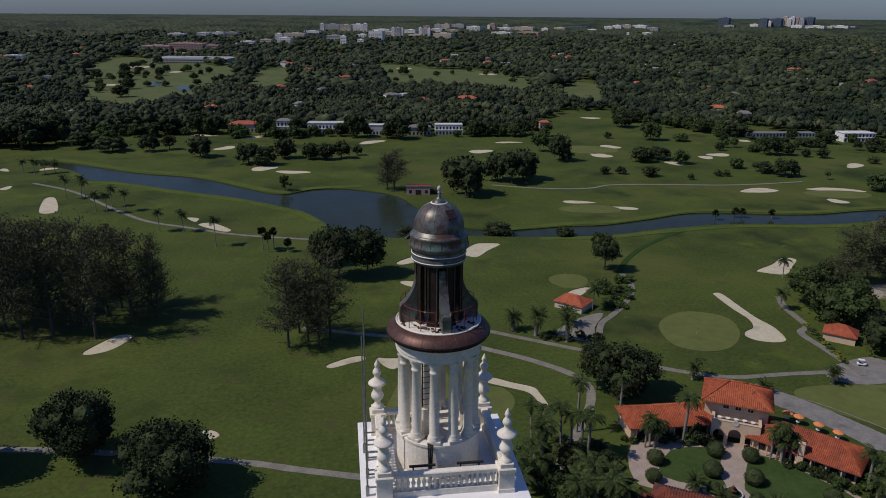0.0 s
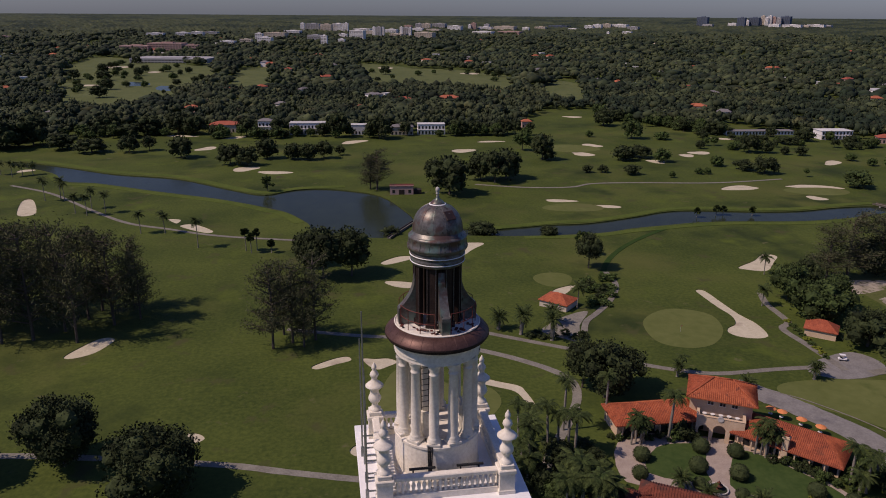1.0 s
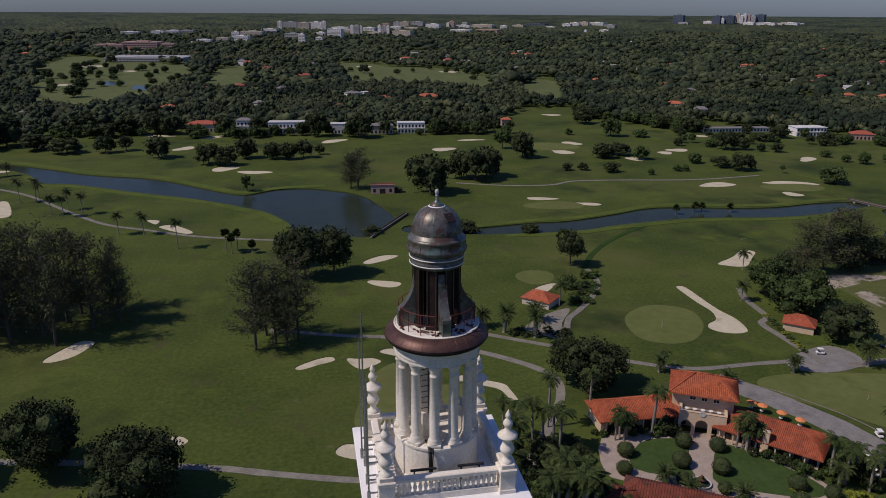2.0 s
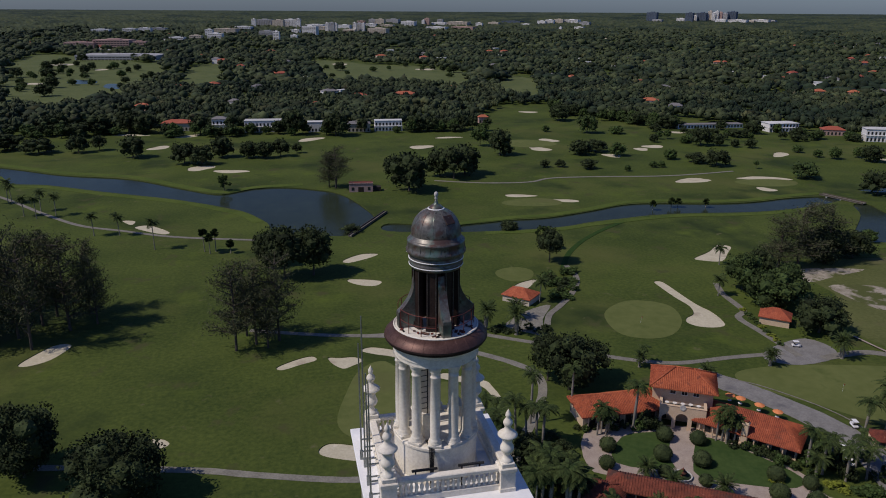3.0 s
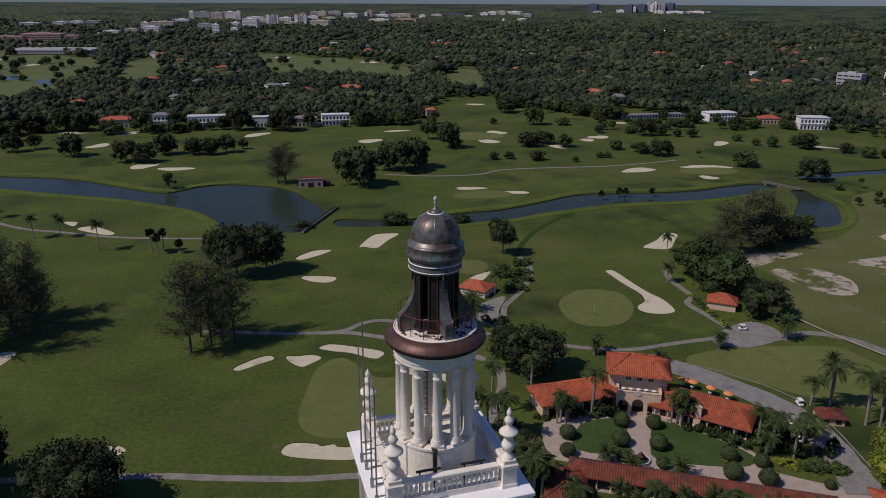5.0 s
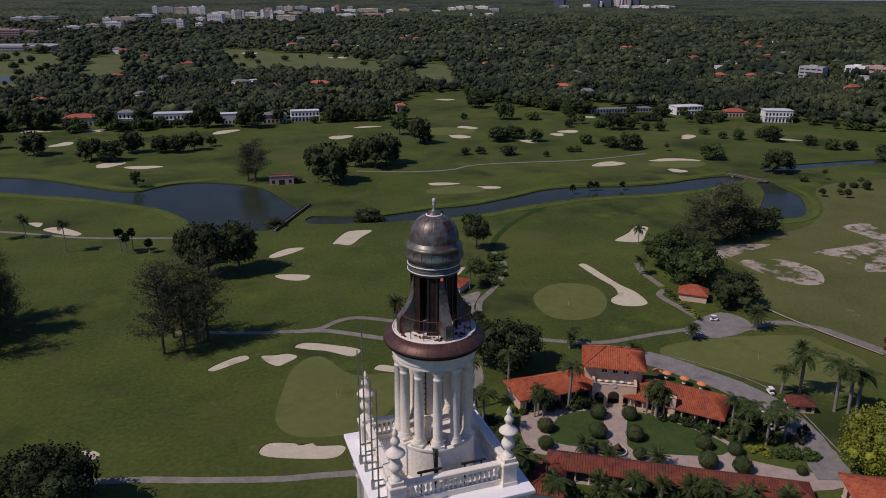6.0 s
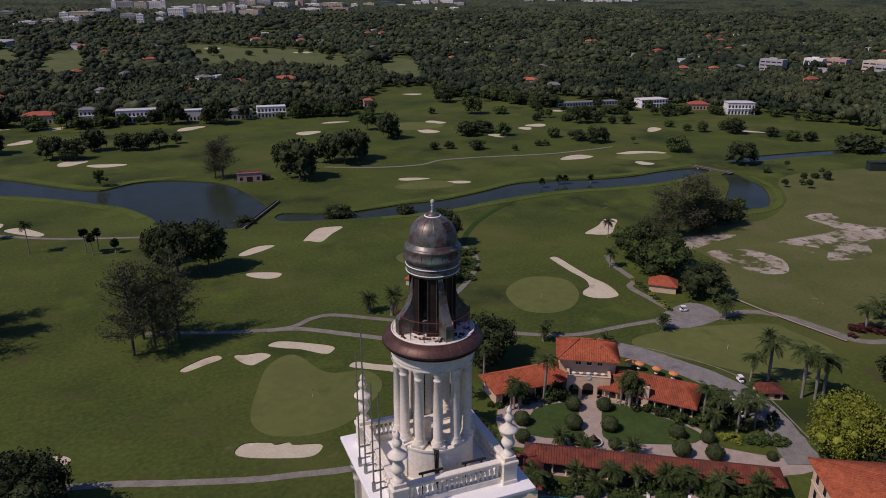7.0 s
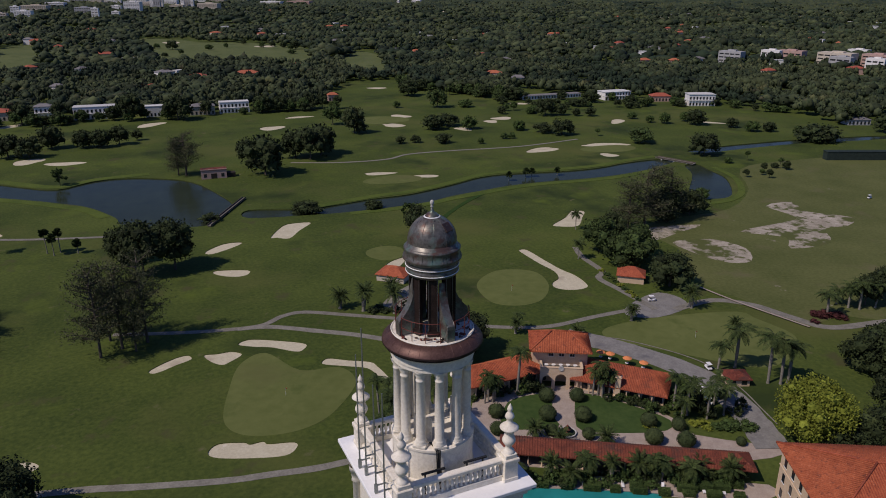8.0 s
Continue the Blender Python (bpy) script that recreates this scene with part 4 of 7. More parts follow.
def clubhouse():
    c = empty("clubhouse", pose(91.2, 119.9, 0, 0, 0, -29.8), "cream two-storey clubhouse with terracotta roofs and arcade", "building")
    part("wall", boxed(-7.3, 7.3, -4.0, 5.4, 0, 9.6), CREAM, c, "cream stucco upper storey")
    roof = part("roof", hip_roof(bmesh.new(), 15.6, 11.2, 9.8, 3.4, 0.5), TILE, c, "orange terracotta hip roof")
    tile_rows(roof, 15.6, 11.2, 9.8, 3.4, 0.5, TILE, 0.45)
    for x in (-2.4, 0.4, 3.2):
        window(c, x, -4.03, 7.6, 1.3, 1.4)
    arc = part("arcade", arch_wall(bmesh.new(), -5.3, 5.8, -8.2, 0.5, 0, 6.3, [(-3.4, 1.25, 2.6), (0.2, 1.45, 3.0), (3.9, 1.25, 2.6)]), CREAM, c, "three-arched cream entrance arcade")
    bm = boxed(-5.3, -4.8, -7.7, -4.0, 0, 6.3)
    box(bm, 5.3, 5.8, -7.7, -4.0, 0, 6.3)
    part("arcade_side", bm, CREAM, c)
    part("terrace_floor", boxed(-4.8, 5.3, -7.7, -4.0, 5.1, 5.35), PAVING, c)
    bm = boxed(-5.4, 5.9, -8.3, -7.6, 6.3, 6.45, bevel=0.03)
    box(bm, -5.4, -4.7, -7.6, -4.0, 6.3, 6.45)
    box(bm, 5.2, 5.9, -7.6, -4.0, 6.3, 6.45)
    part("parapet_cap", bm, CREAM, c)
    bm = lathe(bmesh.new(), [(0.75, 0), (0.75, 0.14), (0.5, 0.16), (0.5, 0.1), (0, 0.1)], 24)
    med = part("medallion", bm, KERB, c, "round carved medallion")
    med.matrix_basis = pose(0.2, -8.2, 6.2, 90)
    rnd = random.Random(5)
    for k in range(5):
        x = -3.6 + 1.9 * k
        tb = part("terrace_table", lathe(bmesh.new(), [(0, 6.05), (0.55, 6.05), (0.55, 6.0), (0.05, 5.98), (0.05, 5.4), (0.3, 5.35)], 12, x, -6.0 + rnd.uniform(-0.4, 0.4)), WALLS[0], c, "white terrace table")
        for s in (-0.85, 0.75):
            ch = boxed(x + s, x + s + 0.45, -6.2, -5.75, 5.35, 5.8)
            box(ch, x + s, x + s + 0.06, -6.2, -5.75, 5.79, 6.25)
            part("terrace_chair", ch, STEEL, c)
    # wings
    for name, cx, cy, L, W, rot, zz, rise in (("left", 74.3, 122.0, 23.0, 10.8, -1.5, 4.1, 3.0), ("right", 102.4, 106.5, 24.6, 12.8, -47.3, 3.5, 3.5)):
        w = empty("wing", Matrix(c.matrix_basis).inverted() @ pose(cx, cy, 0, 0, 0, rot), "", "")
        w.parent = c
        part("wall", boxed(-L / 2 + 0.8, L / 2 - 0.8, -W / 2 + 1.6, W / 2 - 0.8, 0, zz - 0.1), CREAM, w)
        r = part("roof", hip_roof(bmesh.new(), L, W, zz, rise, 0.2), TILE if name == "left" else MIDTILE, w, "terracotta barrel tile roof")
        for s in range(int(L / 3.2)):
            x = -L / 2 + 2.4 + 3.2 * s
            part("window", boxed(x, x + 1.8, -W / 2 + 1.54, -W / 2 + 1.66, 0.5, 3.1), GLASS, w, "dark glazed door")
            part("porch_post", boxed(x - 0.8, x - 0.5, -W / 2 + 0.25, -W / 2 + 0.55, 0, zz - 0.2, bevel=0.03), CREAM, w)
        a, b, st = L / 2 + 0.2, W / 2 + 0.2, 0.42
        bm = bmesh.new()
        rr = a - b
        for sg in (-1, 1):
            n = int(2 * a / st)
            for k in range(n):
                x = -a + (k + 0.5) * 2 * a / n
                f = 1.0 if abs(x) < rr else max(0.0, (a - abs(x)) / (a - rr))
                tube(bm, [(x, sg * b, zz + 0.02), (x, sg * b * (1 - f), zz + rise * f + 0.02)], 0.1, None, 5)
            n = int(2 * b / st)
            for k in range(n):
                y = -b + (k + 0.5) * 2 * b / n
                f = 1 - abs(y) / b
                tube(bm, [(sg * a, y, zz + 0.02), (sg * (a - (a - rr) * f), y, zz + rise * f + 0.02)], 0.1, None, 5)
        part("tile_course", bm, TILE if name == "left" else MIDTILE, w, "", True)
        if name == "right":
            ch = boxed(-0.7, 0.7, -W / 2 - 0.2, -W / 2 + 1.0, 0, 7.0, bevel=0.05)
            box(ch, -1.1, 1.1, -W / 2 - 0.5, -W / 2 + 0.6, 0, 1.4, 0.2)
            box(ch, -0.85, 0.85, -W / 2 - 0.35, -W / 2 + 1.15, 6.4, 6.7, 0.03)
            part("chimney", ch, CREAM, w, "cream stucco chimney")
            part("chimney_pot", boxed(-0.5, 0.5, -W / 2, -W / 2 + 0.8, 7.0, 7.4, bevel=0.05), OLDTILE, w)
    return c


clubhouse()


def arcade_range():
    c = empty("garden_arcade", pose(81.6, 78.9, 0, 0, 0, -31.8), "long low garden arcade with aged tile roof", "building")
    bm = bmesh.new()
    box(bm, -25, 25, 1.8, 2.2, 0, 3.4)
    part("wall", bm, CREAM, c)
    for k in range(17):
        part("column", lathe(bmesh.new(), [(0.28, 0), (0.28, 0.2), (0.18, 0.3), (0.16, 2.6), (0.26, 2.8), (0.26, 3.1)], 10, -24 + 3 * k, -2.6), CREAM, c, "", True)
    part("beam", boxed(-25, 25, -2.85, -2.35, 3.1, 3.6), CREAM, c)
    part("floor", boxed(-25, 25, -2.9, 2.2, 0, 0.15), PAVING, c)
    L, W, zz, rise = 55.0, 6.9, 3.6, 1.9
    part("roof", hip_roof(bmesh.new(), L, W, zz, rise, 0.1), OLDTILE, c, "dark aged terracotta roof")
    bm, a, b = bmesh.new(), L / 2 + 0.1, W / 2 + 0.1
    for sg in (-1, 1):
        for k in range(95):
            x = -a + (k + 0.5) * 2 * a / 95
            f = min(1.0, (a - abs(x)) / b)
            tube(bm, [(x, sg * b, zz + 0.02), (x, sg * b * (1 - f), zz + rise * f + 0.02)], 0.1, None, 5)
    part("tile_course", bm, OLDTILE, c, "", True)
    # end pavilion at a right angle to the arcade
    w = empty("pavilion", pose(-27.2, -6.5, 0, 0, 0, 90), "", "")
    w.parent = c
    part("wall", boxed(-5.2, 4.0, -3.4, 3.4, 0, 3.2), CREAM, w)
    r = part("roof", hip_roof(bmesh.new(), 12.0, 8.4, 3.3, 2.0, 0.1), OLDTILE, w, "dark aged terracotta hip roof")
    tile_rows(r, 12.0, 8.4, 3.3, 2.0, 0.1, OLDTILE, 0.5)


arcade_range()


def hotel_wing():
    c = empty("hotel_wing", pose(104.5, 59.2, 0, 0, 0, -28.5) @ pose(17, -13, 0), "cream hotel wing with broad terracotta hip roof", "building")
    part("wall", boxed(-16, 16, -12, 12, 0, 11.4), CREAM, c)
    roof = part("roof", hip_roof(bmesh.new(), 33, 25, 12.0, 5.0, 0.6), TILE, c, "orange terracotta hip roof")
    tile_rows(roof, 33, 25, 12.0, 5.0, 0.6, TILE, 0.5)
    for z in (1.2, 4.8, 8.4):
        for k in range(6):
            y = -9.5 + 3.8 * k
            w = part("window", boxed(-16.06, -15.96, y - 0.6, y + 0.6, z, z + 1.9), GLASS, c, "dark sash window")
            part("window_frame", boxed(-16.1, -16.0, y - 0.75, y + 0.75, z - 0.2, z - 0.02), WALLS[0], w)
    part("string_course", boxed(-16.15, 16.15, -12.15, 12.15, 7.4, 7.6, bevel=0.03), CREAM, c)


hotel_wing()


PLOTS = []             # ground kept free of woodland: x, y, radius, stretch towards the tower


def small_house(name, x, y, L, W, h, rot, rise, wall, roofm, label, windows=True, storeys=1):
    c = empty(name, pose(x, y, 0, 0, 0, rot), label, "house")
    PLOTS.append((x, y, 0.6 * L, 1.0))
    part("wall", boxed(-L / 2, L / 2, -W / 2, W / 2, 0, h), wall, c)
    if rise > 0:
        part("roof", hip_roof(bmesh.new(), L, W, h, rise, 0.5), roofm, c)
    else:
        part("roof", boxed(-L / 2 - 0.2, L / 2 + 0.2, -W / 2 - 0.2, W / 2 + 0.2, h, h + 0.4), roofm, c)
    if windows:
        n = max(2, int(L / 2.8))
        for s in range(storeys):
            for k in range(n):
                wx = -L / 2 + (k + 0.5) * L / n
                z = 0.5 + s * h / storeys
                hh = min(h / storeys * 0.62, 2.4)
                part("window", boxed(wx - 0.7, wx + 0.7, -W / 2 - 0.06, -W / 2 + 0.06, z, z + hh), GLASS, c)
        if storeys > 1:
            part("string_course", boxed(-L / 2 - 0.25, L / 2 + 0.25, -W / 2 - 1.0, W / 2 + 0.1, h / 2 - 0.15, h / 2 + 0.1), wall, c)
            for k in range(n + 1):
                px = -L / 2 + k * L / n
                part("porch_post", boxed(px - 0.15, px + 0.15, -W / 2 - 0.95, -W / 2 - 0.65, 0, h / 2 - 0.15), wall, c)
    return c


small_house("house", -89.0, 640.7, 25.1, 15.0, 6.7, -5, 2.5, WALLS[3], ROOFS[2], "low villa with orange tile roof among trees", True, 1)
small_house("house", -53.7, 633.9, 12.8, 7.7, 9.8, -5, 2.0, WALLS[0], ROOFS[1], "tall white two-storey house with grey roof", True, 2)
small_house("house", -17.3, 619.9, 30.2, 12.1, 9.4, -5, 0.0, WALLS[0], ROOFS[0], "long white flat-roofed villa beside the fairway", True, 2)
small_house("house", 26.9, 610.9, 14.2, 8.5, 8.2, -5, 0.0, WALLS[0], ROOFS[0], "white flat-roofed pavilion among trees", True, 1)
small_house("house", 63.0, 606.1, 19.5, 11.7, 6.9, -5, 2.0, WALLS[3], ROOFS[1], "pale villa with grey roof", True, 1)
small_house("house", 88.7, 605.8, 23.6, 9.5, 8.6, -5, 0.0, WALLS[0], ROOFS[0], "white two-storey modern villa", True, 2)
small_house("house", 140.1, 818.2, 26.0, 15.6, 8.3, -4, 3.0, WALLS[2], ROOFS[2], "villa with bright orange tile roof", True, 1)
small_house("house", 184.2, 884.7, 19.8, 11.9, 5.5, -4, 0.0, WALLS[0], ROOFS[0], "white flat-roofed house in the woods", True, 1)
small_house("house", 182.0, 632.5, 8.9, 5.4, 5.8, -5, 2.0, WALLS[2], ROOFS[2], "small pink house with red roof", True, 1)
small_house("house", 375.1, 565.5, 61.4, 6.1, 3.6, -5, 1.0, WALLS[0], ROOFS[1], "long low white house with dark roof", True, 1)
small_house("house", 426.9, 537.5, 27.3, 13.6, 7.5, -5, 1.2, WALLS[0], ROOFS[0], "large white two-storey colonial mansion", True, 2)
small_house("house", 458.6, 510.4, 17.8, 10.7, 4.9, -24, 2.5, WALLS[2], ROOFS[2], "house with orange tile roof and white wall", True, 1)
small_house("house", 473.4, 475.1, 23.2, 11.6, 10.2, -24, 1.2, WALLS[0], ROOFS[0], "white two-storey mansion beside the fairway", True, 2)
small_house("house", -255.6, 734.5, 21.4, 12.9, 8.2, -5, 2.0, WALLS[1], ROOFS[1], "grey two-storey house among dark trees", True, 2)
small_house("house", -225.9, 739.0, 17.4, 10.4, 7.6, -5, 2.5, WALLS[2], ROOFS[2], "red-roofed house among dark trees", True, 1)
small_house("range_shelter", 406.7, 267.4, 41.2, 5.0, 5.0, -24, 0.0, DARKWALL, DARKWALL, "long dark low shelter beside the practice range", False, 1)
small_house("house", 516.0, 352.2, 17.5, 10.5, 4.2, -24, 2.0, WALLS[1], ROOFS[1], "grey house at the edge of the woods", True, 1)
pump = small_house("pump_house", 39.0, 384.3, 13.5, 6.3, 4.6, -6, 0.0, WALLS[2], OLDTILE, "low terracotta pump house beside the lake", False, 1)
# flat panel on the wall, its black colour painting the doorway's shade
part("door", boxed(-1.6, 1.6, -3.2, -3.08, 0, 2.9), SHADE, pump, "near-black panel standing in for a shaded doorway")
for x in (-4.6, 4.6):
    part("window", boxed(x - 0.8, x + 0.8, -3.2, -3.08, 0.9, 2.8), GLASS, pump, "dark window opening")
part("parapet", boxed(-6.95, 6.95, -3.35, -2.95, 4.6, 5.3), WALLS[2], pump)
part("lean_to", boxed(6.75, 11.5, -2.0, 2.6, 0, 2.4), SHADE, pump, "low dark store beside the pump house")
small_house("starter_hut", 75.9, 204.0, 10.6, 8.5, 2.6, -45, 2.4, WALLS[3], TILE, "small starter hut with orange hip roof", False, 1)
small_house("halfway_house", 153.4, 166.9, 9.2, 7.0, 2.8, -40, 2.6, CREAM, TILE, "small tile-roofed halfway house", False, 1)
small_house("kiosk", 132.6, 96.3, 5.9, 5.0, 2.2, -25, 1.4, CREAM, OLDTILE, "small tile-roofed kiosk beside the road", True, 1)

# ---- trees and palms ----
def ico(sub):
    bm = bmesh.new()
    bmesh.ops.create_icosphere(bm, subdivisions=sub, radius=1)
    v = np.array([p.co[:] for p in bm.verts])
    f = np.array([[p.index for p in q.verts] for q in bm.faces])
    bm.free()
    return v, f


ICO1, ICO2 = ico(1), ico(2)


def leaf_quads(rng, centres, size, flat=0.0, long=1.0):
    """One small bent leaf spray at each centre, turned at random."""
    n = len(centres)
    d = rng.normal(size=(n, 3))
    d[:, 2] *= 1 - flat
    d /= np.linalg.norm(d, axis=1)[:, None]
    e = np.cross(d, rng.normal(size=(n, 3)))
    e /= np.linalg.norm(e, axis=1)[:, None]
    s = size * rng.uniform(0.6, 1.4, (n, 1))
    c = np.asarray(centres)
    v = np.stack([c - d * s * long - e * s * 0.5, c - d * s * 0.3 * long + e * s * 0.6, c + d * s * long + e * s * 0.3, c + d * s * 0.5 * long - e * s * 0.7], 1).reshape(-1, 3)
    f = np.arange(4 * n).reshape(-1, 4)
    return v, f


def crown_mesh(name, seed, mat, lobes=26, leaves=1500, tall=0.75, leaf=0.055, open_=0.0, core=ICO1, fill=0.74):
    """A crown one unit in radius: uneven lobes with leaf sprays all over them."""
    rng = np.random.default_rng(seed)
    V, F, k, pts = [], [], 0, []
    for i in range(lobes):
        a, u = rng.uniform(0, 6.283), rng.uniform(-0.8, 1.0)
        r = math.sqrt(max(0.05, 1 - u * u)) * rng.uniform(0.35, 0.82)
        c = np.array((r * math.cos(a), r * math.sin(a), u * 0.62 * tall))
        s = rng.uniform(0.2, 0.38) * (1 - open_ * 0.35)
        v = core[0] * s * rng.uniform(0.78, 1.22, (len(core[0]), 1)) * np.array((1, 1, 0.8)) * fill + c
        V.append(v), F.extend((core[1] + k).tolist())
        k += len(v)
        m = leaves // lobes
        d = rng.normal(size=(m, 3))
        d /= np.linalg.norm(d, axis=1)[:, None]
        pts.append(c + d * s * rng.uniform(0.82, 1.2, (m, 1)) * np.array((1, 1, 0.85)))
    v, f = leaf_quads(rng, np.concatenate(pts), leaf, 0.3)
    V.append(v), F.extend((f + k).tolist())
    return raw_mesh(name, np.concatenate(V), F, mat)


def trunk_mesh(name, seed, h, r, limbs=5, reach=0.5):
    rng = random.Random(seed)
    bm = tube(bmesh.new(), [(0, 0, -0.02), (0.02, 0.01, h * 0.3), (rng.uniform(-0.05, 0.05), rng.uniform(-0.05, 0.05), h)], r, r * 0.6, 7)
    for i in range(limbs):
        a = 6.283 * i / limbs + rng.uniform(-0.4, 0.4)
        z = h * rng.uniform(0.55, 0.95)
        tube(bm, [(0, 0, z), (reach * 0.5 * math.cos(a), reach * 0.5 * math.sin(a), z + 0.16), (reach * math.cos(a), reach * math.sin(a), z + 0.42)], r * 0.45, r * 0.15, 5)
    return to_mesh(name, bm, BARK)


CROWNS = {k: [crown_mesh("crown", 10 * k + s, LEAF[k], 42, 3200, 0.75, 0.04) for s in range(3)] for k in range(3)}
CROWNS[3] = [crown_mesh("crown", 77, LEAF[3], 110, 20000, 0.9, 0.024, 0.6, ICO2, 0.55)]
FAR = {k: [crown_mesh("crown", 200 + 10 * k + s, LEAF[k], 38, 950, 0.75, 0.058) for s in range(3)] for k in range(3)}
FINE = [crown_mesh("crown", 90 + s, LEAF[2], 80, 15000, 0.8, 0.028, 0.0, ICO2, 0.7) for s in range(2)]
SPARSE = [crown_mesh("crown", 60 + s, LEAF[1], 18, 900, 0.9, 0.07, 1.0) for s in range(2)]
TRUNKS = [trunk_mesh("trunk", s, 0.55, 0.055) for s in range(4)]
count = [0]


def tree(x, y, width, height, kind=0, label="", fine=False):
    """A broadleaf tree: trunk, limbs and a leafy crown of that width."""
    i = count[0] = count[0] + 1
    rnd = random.Random(i)
    t = empty("tree", pose(x, y, 0, 0, 0, rnd.uniform(0, 360)), label or ("broad dark green tree on mown grass", "rounded mid-green tree on mown grass", "dense blackish-green tree standing in grass", "large lime-green leafy tree beside the road", "thin open-crowned tree on grass")[kind], "tree")
    r = width / 2
    z = max(height - 0.85 * r, 0.5 * height)
    crown = rnd.choice(FINE) if fine else rnd.choice(SPARSE if kind == 4 else FAR[kind] if y > 300 and kind in FAR else CROWNS[kind])
    child("trunk", rnd.choice(TRUNKS), t, Matrix.Diagonal((r * 0.9, r * 0.9, z / 0.62, 1)))
    ztall = (height - z) / 0.72
    child("crown", crown, t, Matrix.Translation((0, 0, z)) @ Matrix.Diagonal((r, r, max(ztall, 0.62 * r), 1)))
    return t


def casuarina_meshes(seed):
    """A tall feathery tree one unit high: leaders with drooping sprays, and gaps."""
    rng = np.random.default_rng(seed)
    bm = tube(bmesh.new(), [(0, 0, -0.01), (0.01, 0.005, 0.4), (0.0, 0.01, 0.9)], 0.014, 0.004, 6)
    pts = []
    for i in range(46):
        z = rng.uniform(0.14, 0.95)
        a = rng.uniform(0, 6.283)
        L = (0.24 * (1 - 0.65 * z) + 0.03) * rng.uniform(0.6, 1.25)
        tip = np.array((L * math.cos(a), L * math.sin(a), z + L * rng.uniform(0.3, 0.9)))
        tube(bm, [(0, 0, z), tuple(0.5 * (tip + np.array((0, 0, z - 0.01)))), tuple(tip)], 0.007, 0.002, 4)
        for j in range(110):
            q = rng.uniform(0.25, 1.08)
            c = np.array((0, 0, z)) * (1 - q) + tip * q
            pts.append(c + rng.normal(size=3) * np.array((0.026, 0.026, 0.032)))
    v, f = leaf_quads(rng, pts, 0.0047, -0.5, 2.6)
    return to_mesh("trunk", bm, BARK), raw_mesh("crown", v, f, NEEDLE)


PINES = [casuarina_meshes(300 + s) for s in range(4)]


def casuarina(x, y, width, height):
    i = count[0] = count[0] + 1
    rnd = random.Random(i)
    t = empty("casuarina_tree", pose(x, y, 0, 0, 0, rnd.uniform(0, 360)), "tall feathery grey-green casuarina tree", "tree", "casuarina stand")
    tm, cm = rnd.choice(PINES)
    s = max(width / 0.46, height * 0.75)
    m = Matrix.Diagonal((s, s, height, 1))
    child("trunk", tm, t, m), child("crown", cm, t, m)


def frond_mesh(name, length, droop, leaflet, n=11, lift=0.5):
    """An arching feather leaf, its stalk along +x, with paired hanging leaflets."""
    V, F = [], []
    def spine(s):
        return np.array((length * (s - 0.12 * s * s), 0, length * (lift * s - droop * s * s)))
    for i in range(n):
        s0, s1 = i / n, (i + 0.68) / n
        a, b = spine(s0), spine(s1)
        w = leaflet * math.sin(math.pi * min(1, 0.18 + 0.8 * (i + 0.5) / n)) ** 0.7
        for sd in (-1, 1):
            k = len(V)
            tip = (a + b) / 2 + np.array((0.45 * w, sd * w, -0.45 * w))
            V += [a, b, tip + np.array((0.035 * length, 0, 0)), tip]
            F.append((k, k + 1, k + 2, k + 3))
    return raw_mesh(name, V, F, FROND)


def fan_mesh(name, r):
    V, F = [(0, 0, 0)], []
    for i in range(11):
        a = radians(-75 + 15 * i)
        V += [(r * (0.5 + 0.5 * math.cos(a - 0.08)), r * 0.55 * math.sin(a - 0.08), 0.25 * r), (r * (0.55 + 0.55 * math.cos(a)), r * 0.6 * math.sin(a), 0.12 * r)]
    F = [(0, 1 + 2 * i, 2 + 2 * i) for i in range(11)] + [(0, 2 + 2 * i, 3 + 2 * i) for i in range(10)]
    return raw_mesh(name, V, F, FROND)


FRONDS = {"coconut": frond_mesh("frond", 3.9, 0.7, 0.8, 18), "royal": frond_mesh("frond", 4.2, 0.8, 0.72, 24, 0.55), "date": frond_mesh("frond", 3.6, 0.55, 0.5, 18, 0.5), "fan": fan_mesh("frond", 1.9)}
def palm_trunk(name, bulge):
    bm = bmesh.new()
    prof = [(0.34, -0.02), (0.26, 0.06)] + [(0.2 + bulge * math.sin(math.pi * k / 8) + (0.012 if k % 2 else 0), 0.06 + 0.9 * k / 8) for k in range(1, 9)] + [(0.12, 1.0)]
    lathe(bm, prof, 8)
    return to_mesh(name, bm, PALMBARK, True)
PTRUNK = {"coconut": palm_trunk("trunk", 0.0), "royal": palm_trunk("trunk", 0.1), "date": palm_trunk("trunk", 0.12), "fan": palm_trunk("trunk", 0.0)}
SHAFT = to_mesh("crown_shaft", lathe(bmesh.new(), [(0.2, 0), (0.24, 0.3), (0.18, 1.2), (0.08, 1.7)], 8), LEAF[1], True)
PLABEL = {"coconut": "slender coconut palm with arching fronds", "royal": "royal palm with smooth pale trunk and feathery crown", "date": "date palm with dense spiky round crown", "fan": "small fan palm with ball-shaped crown"}


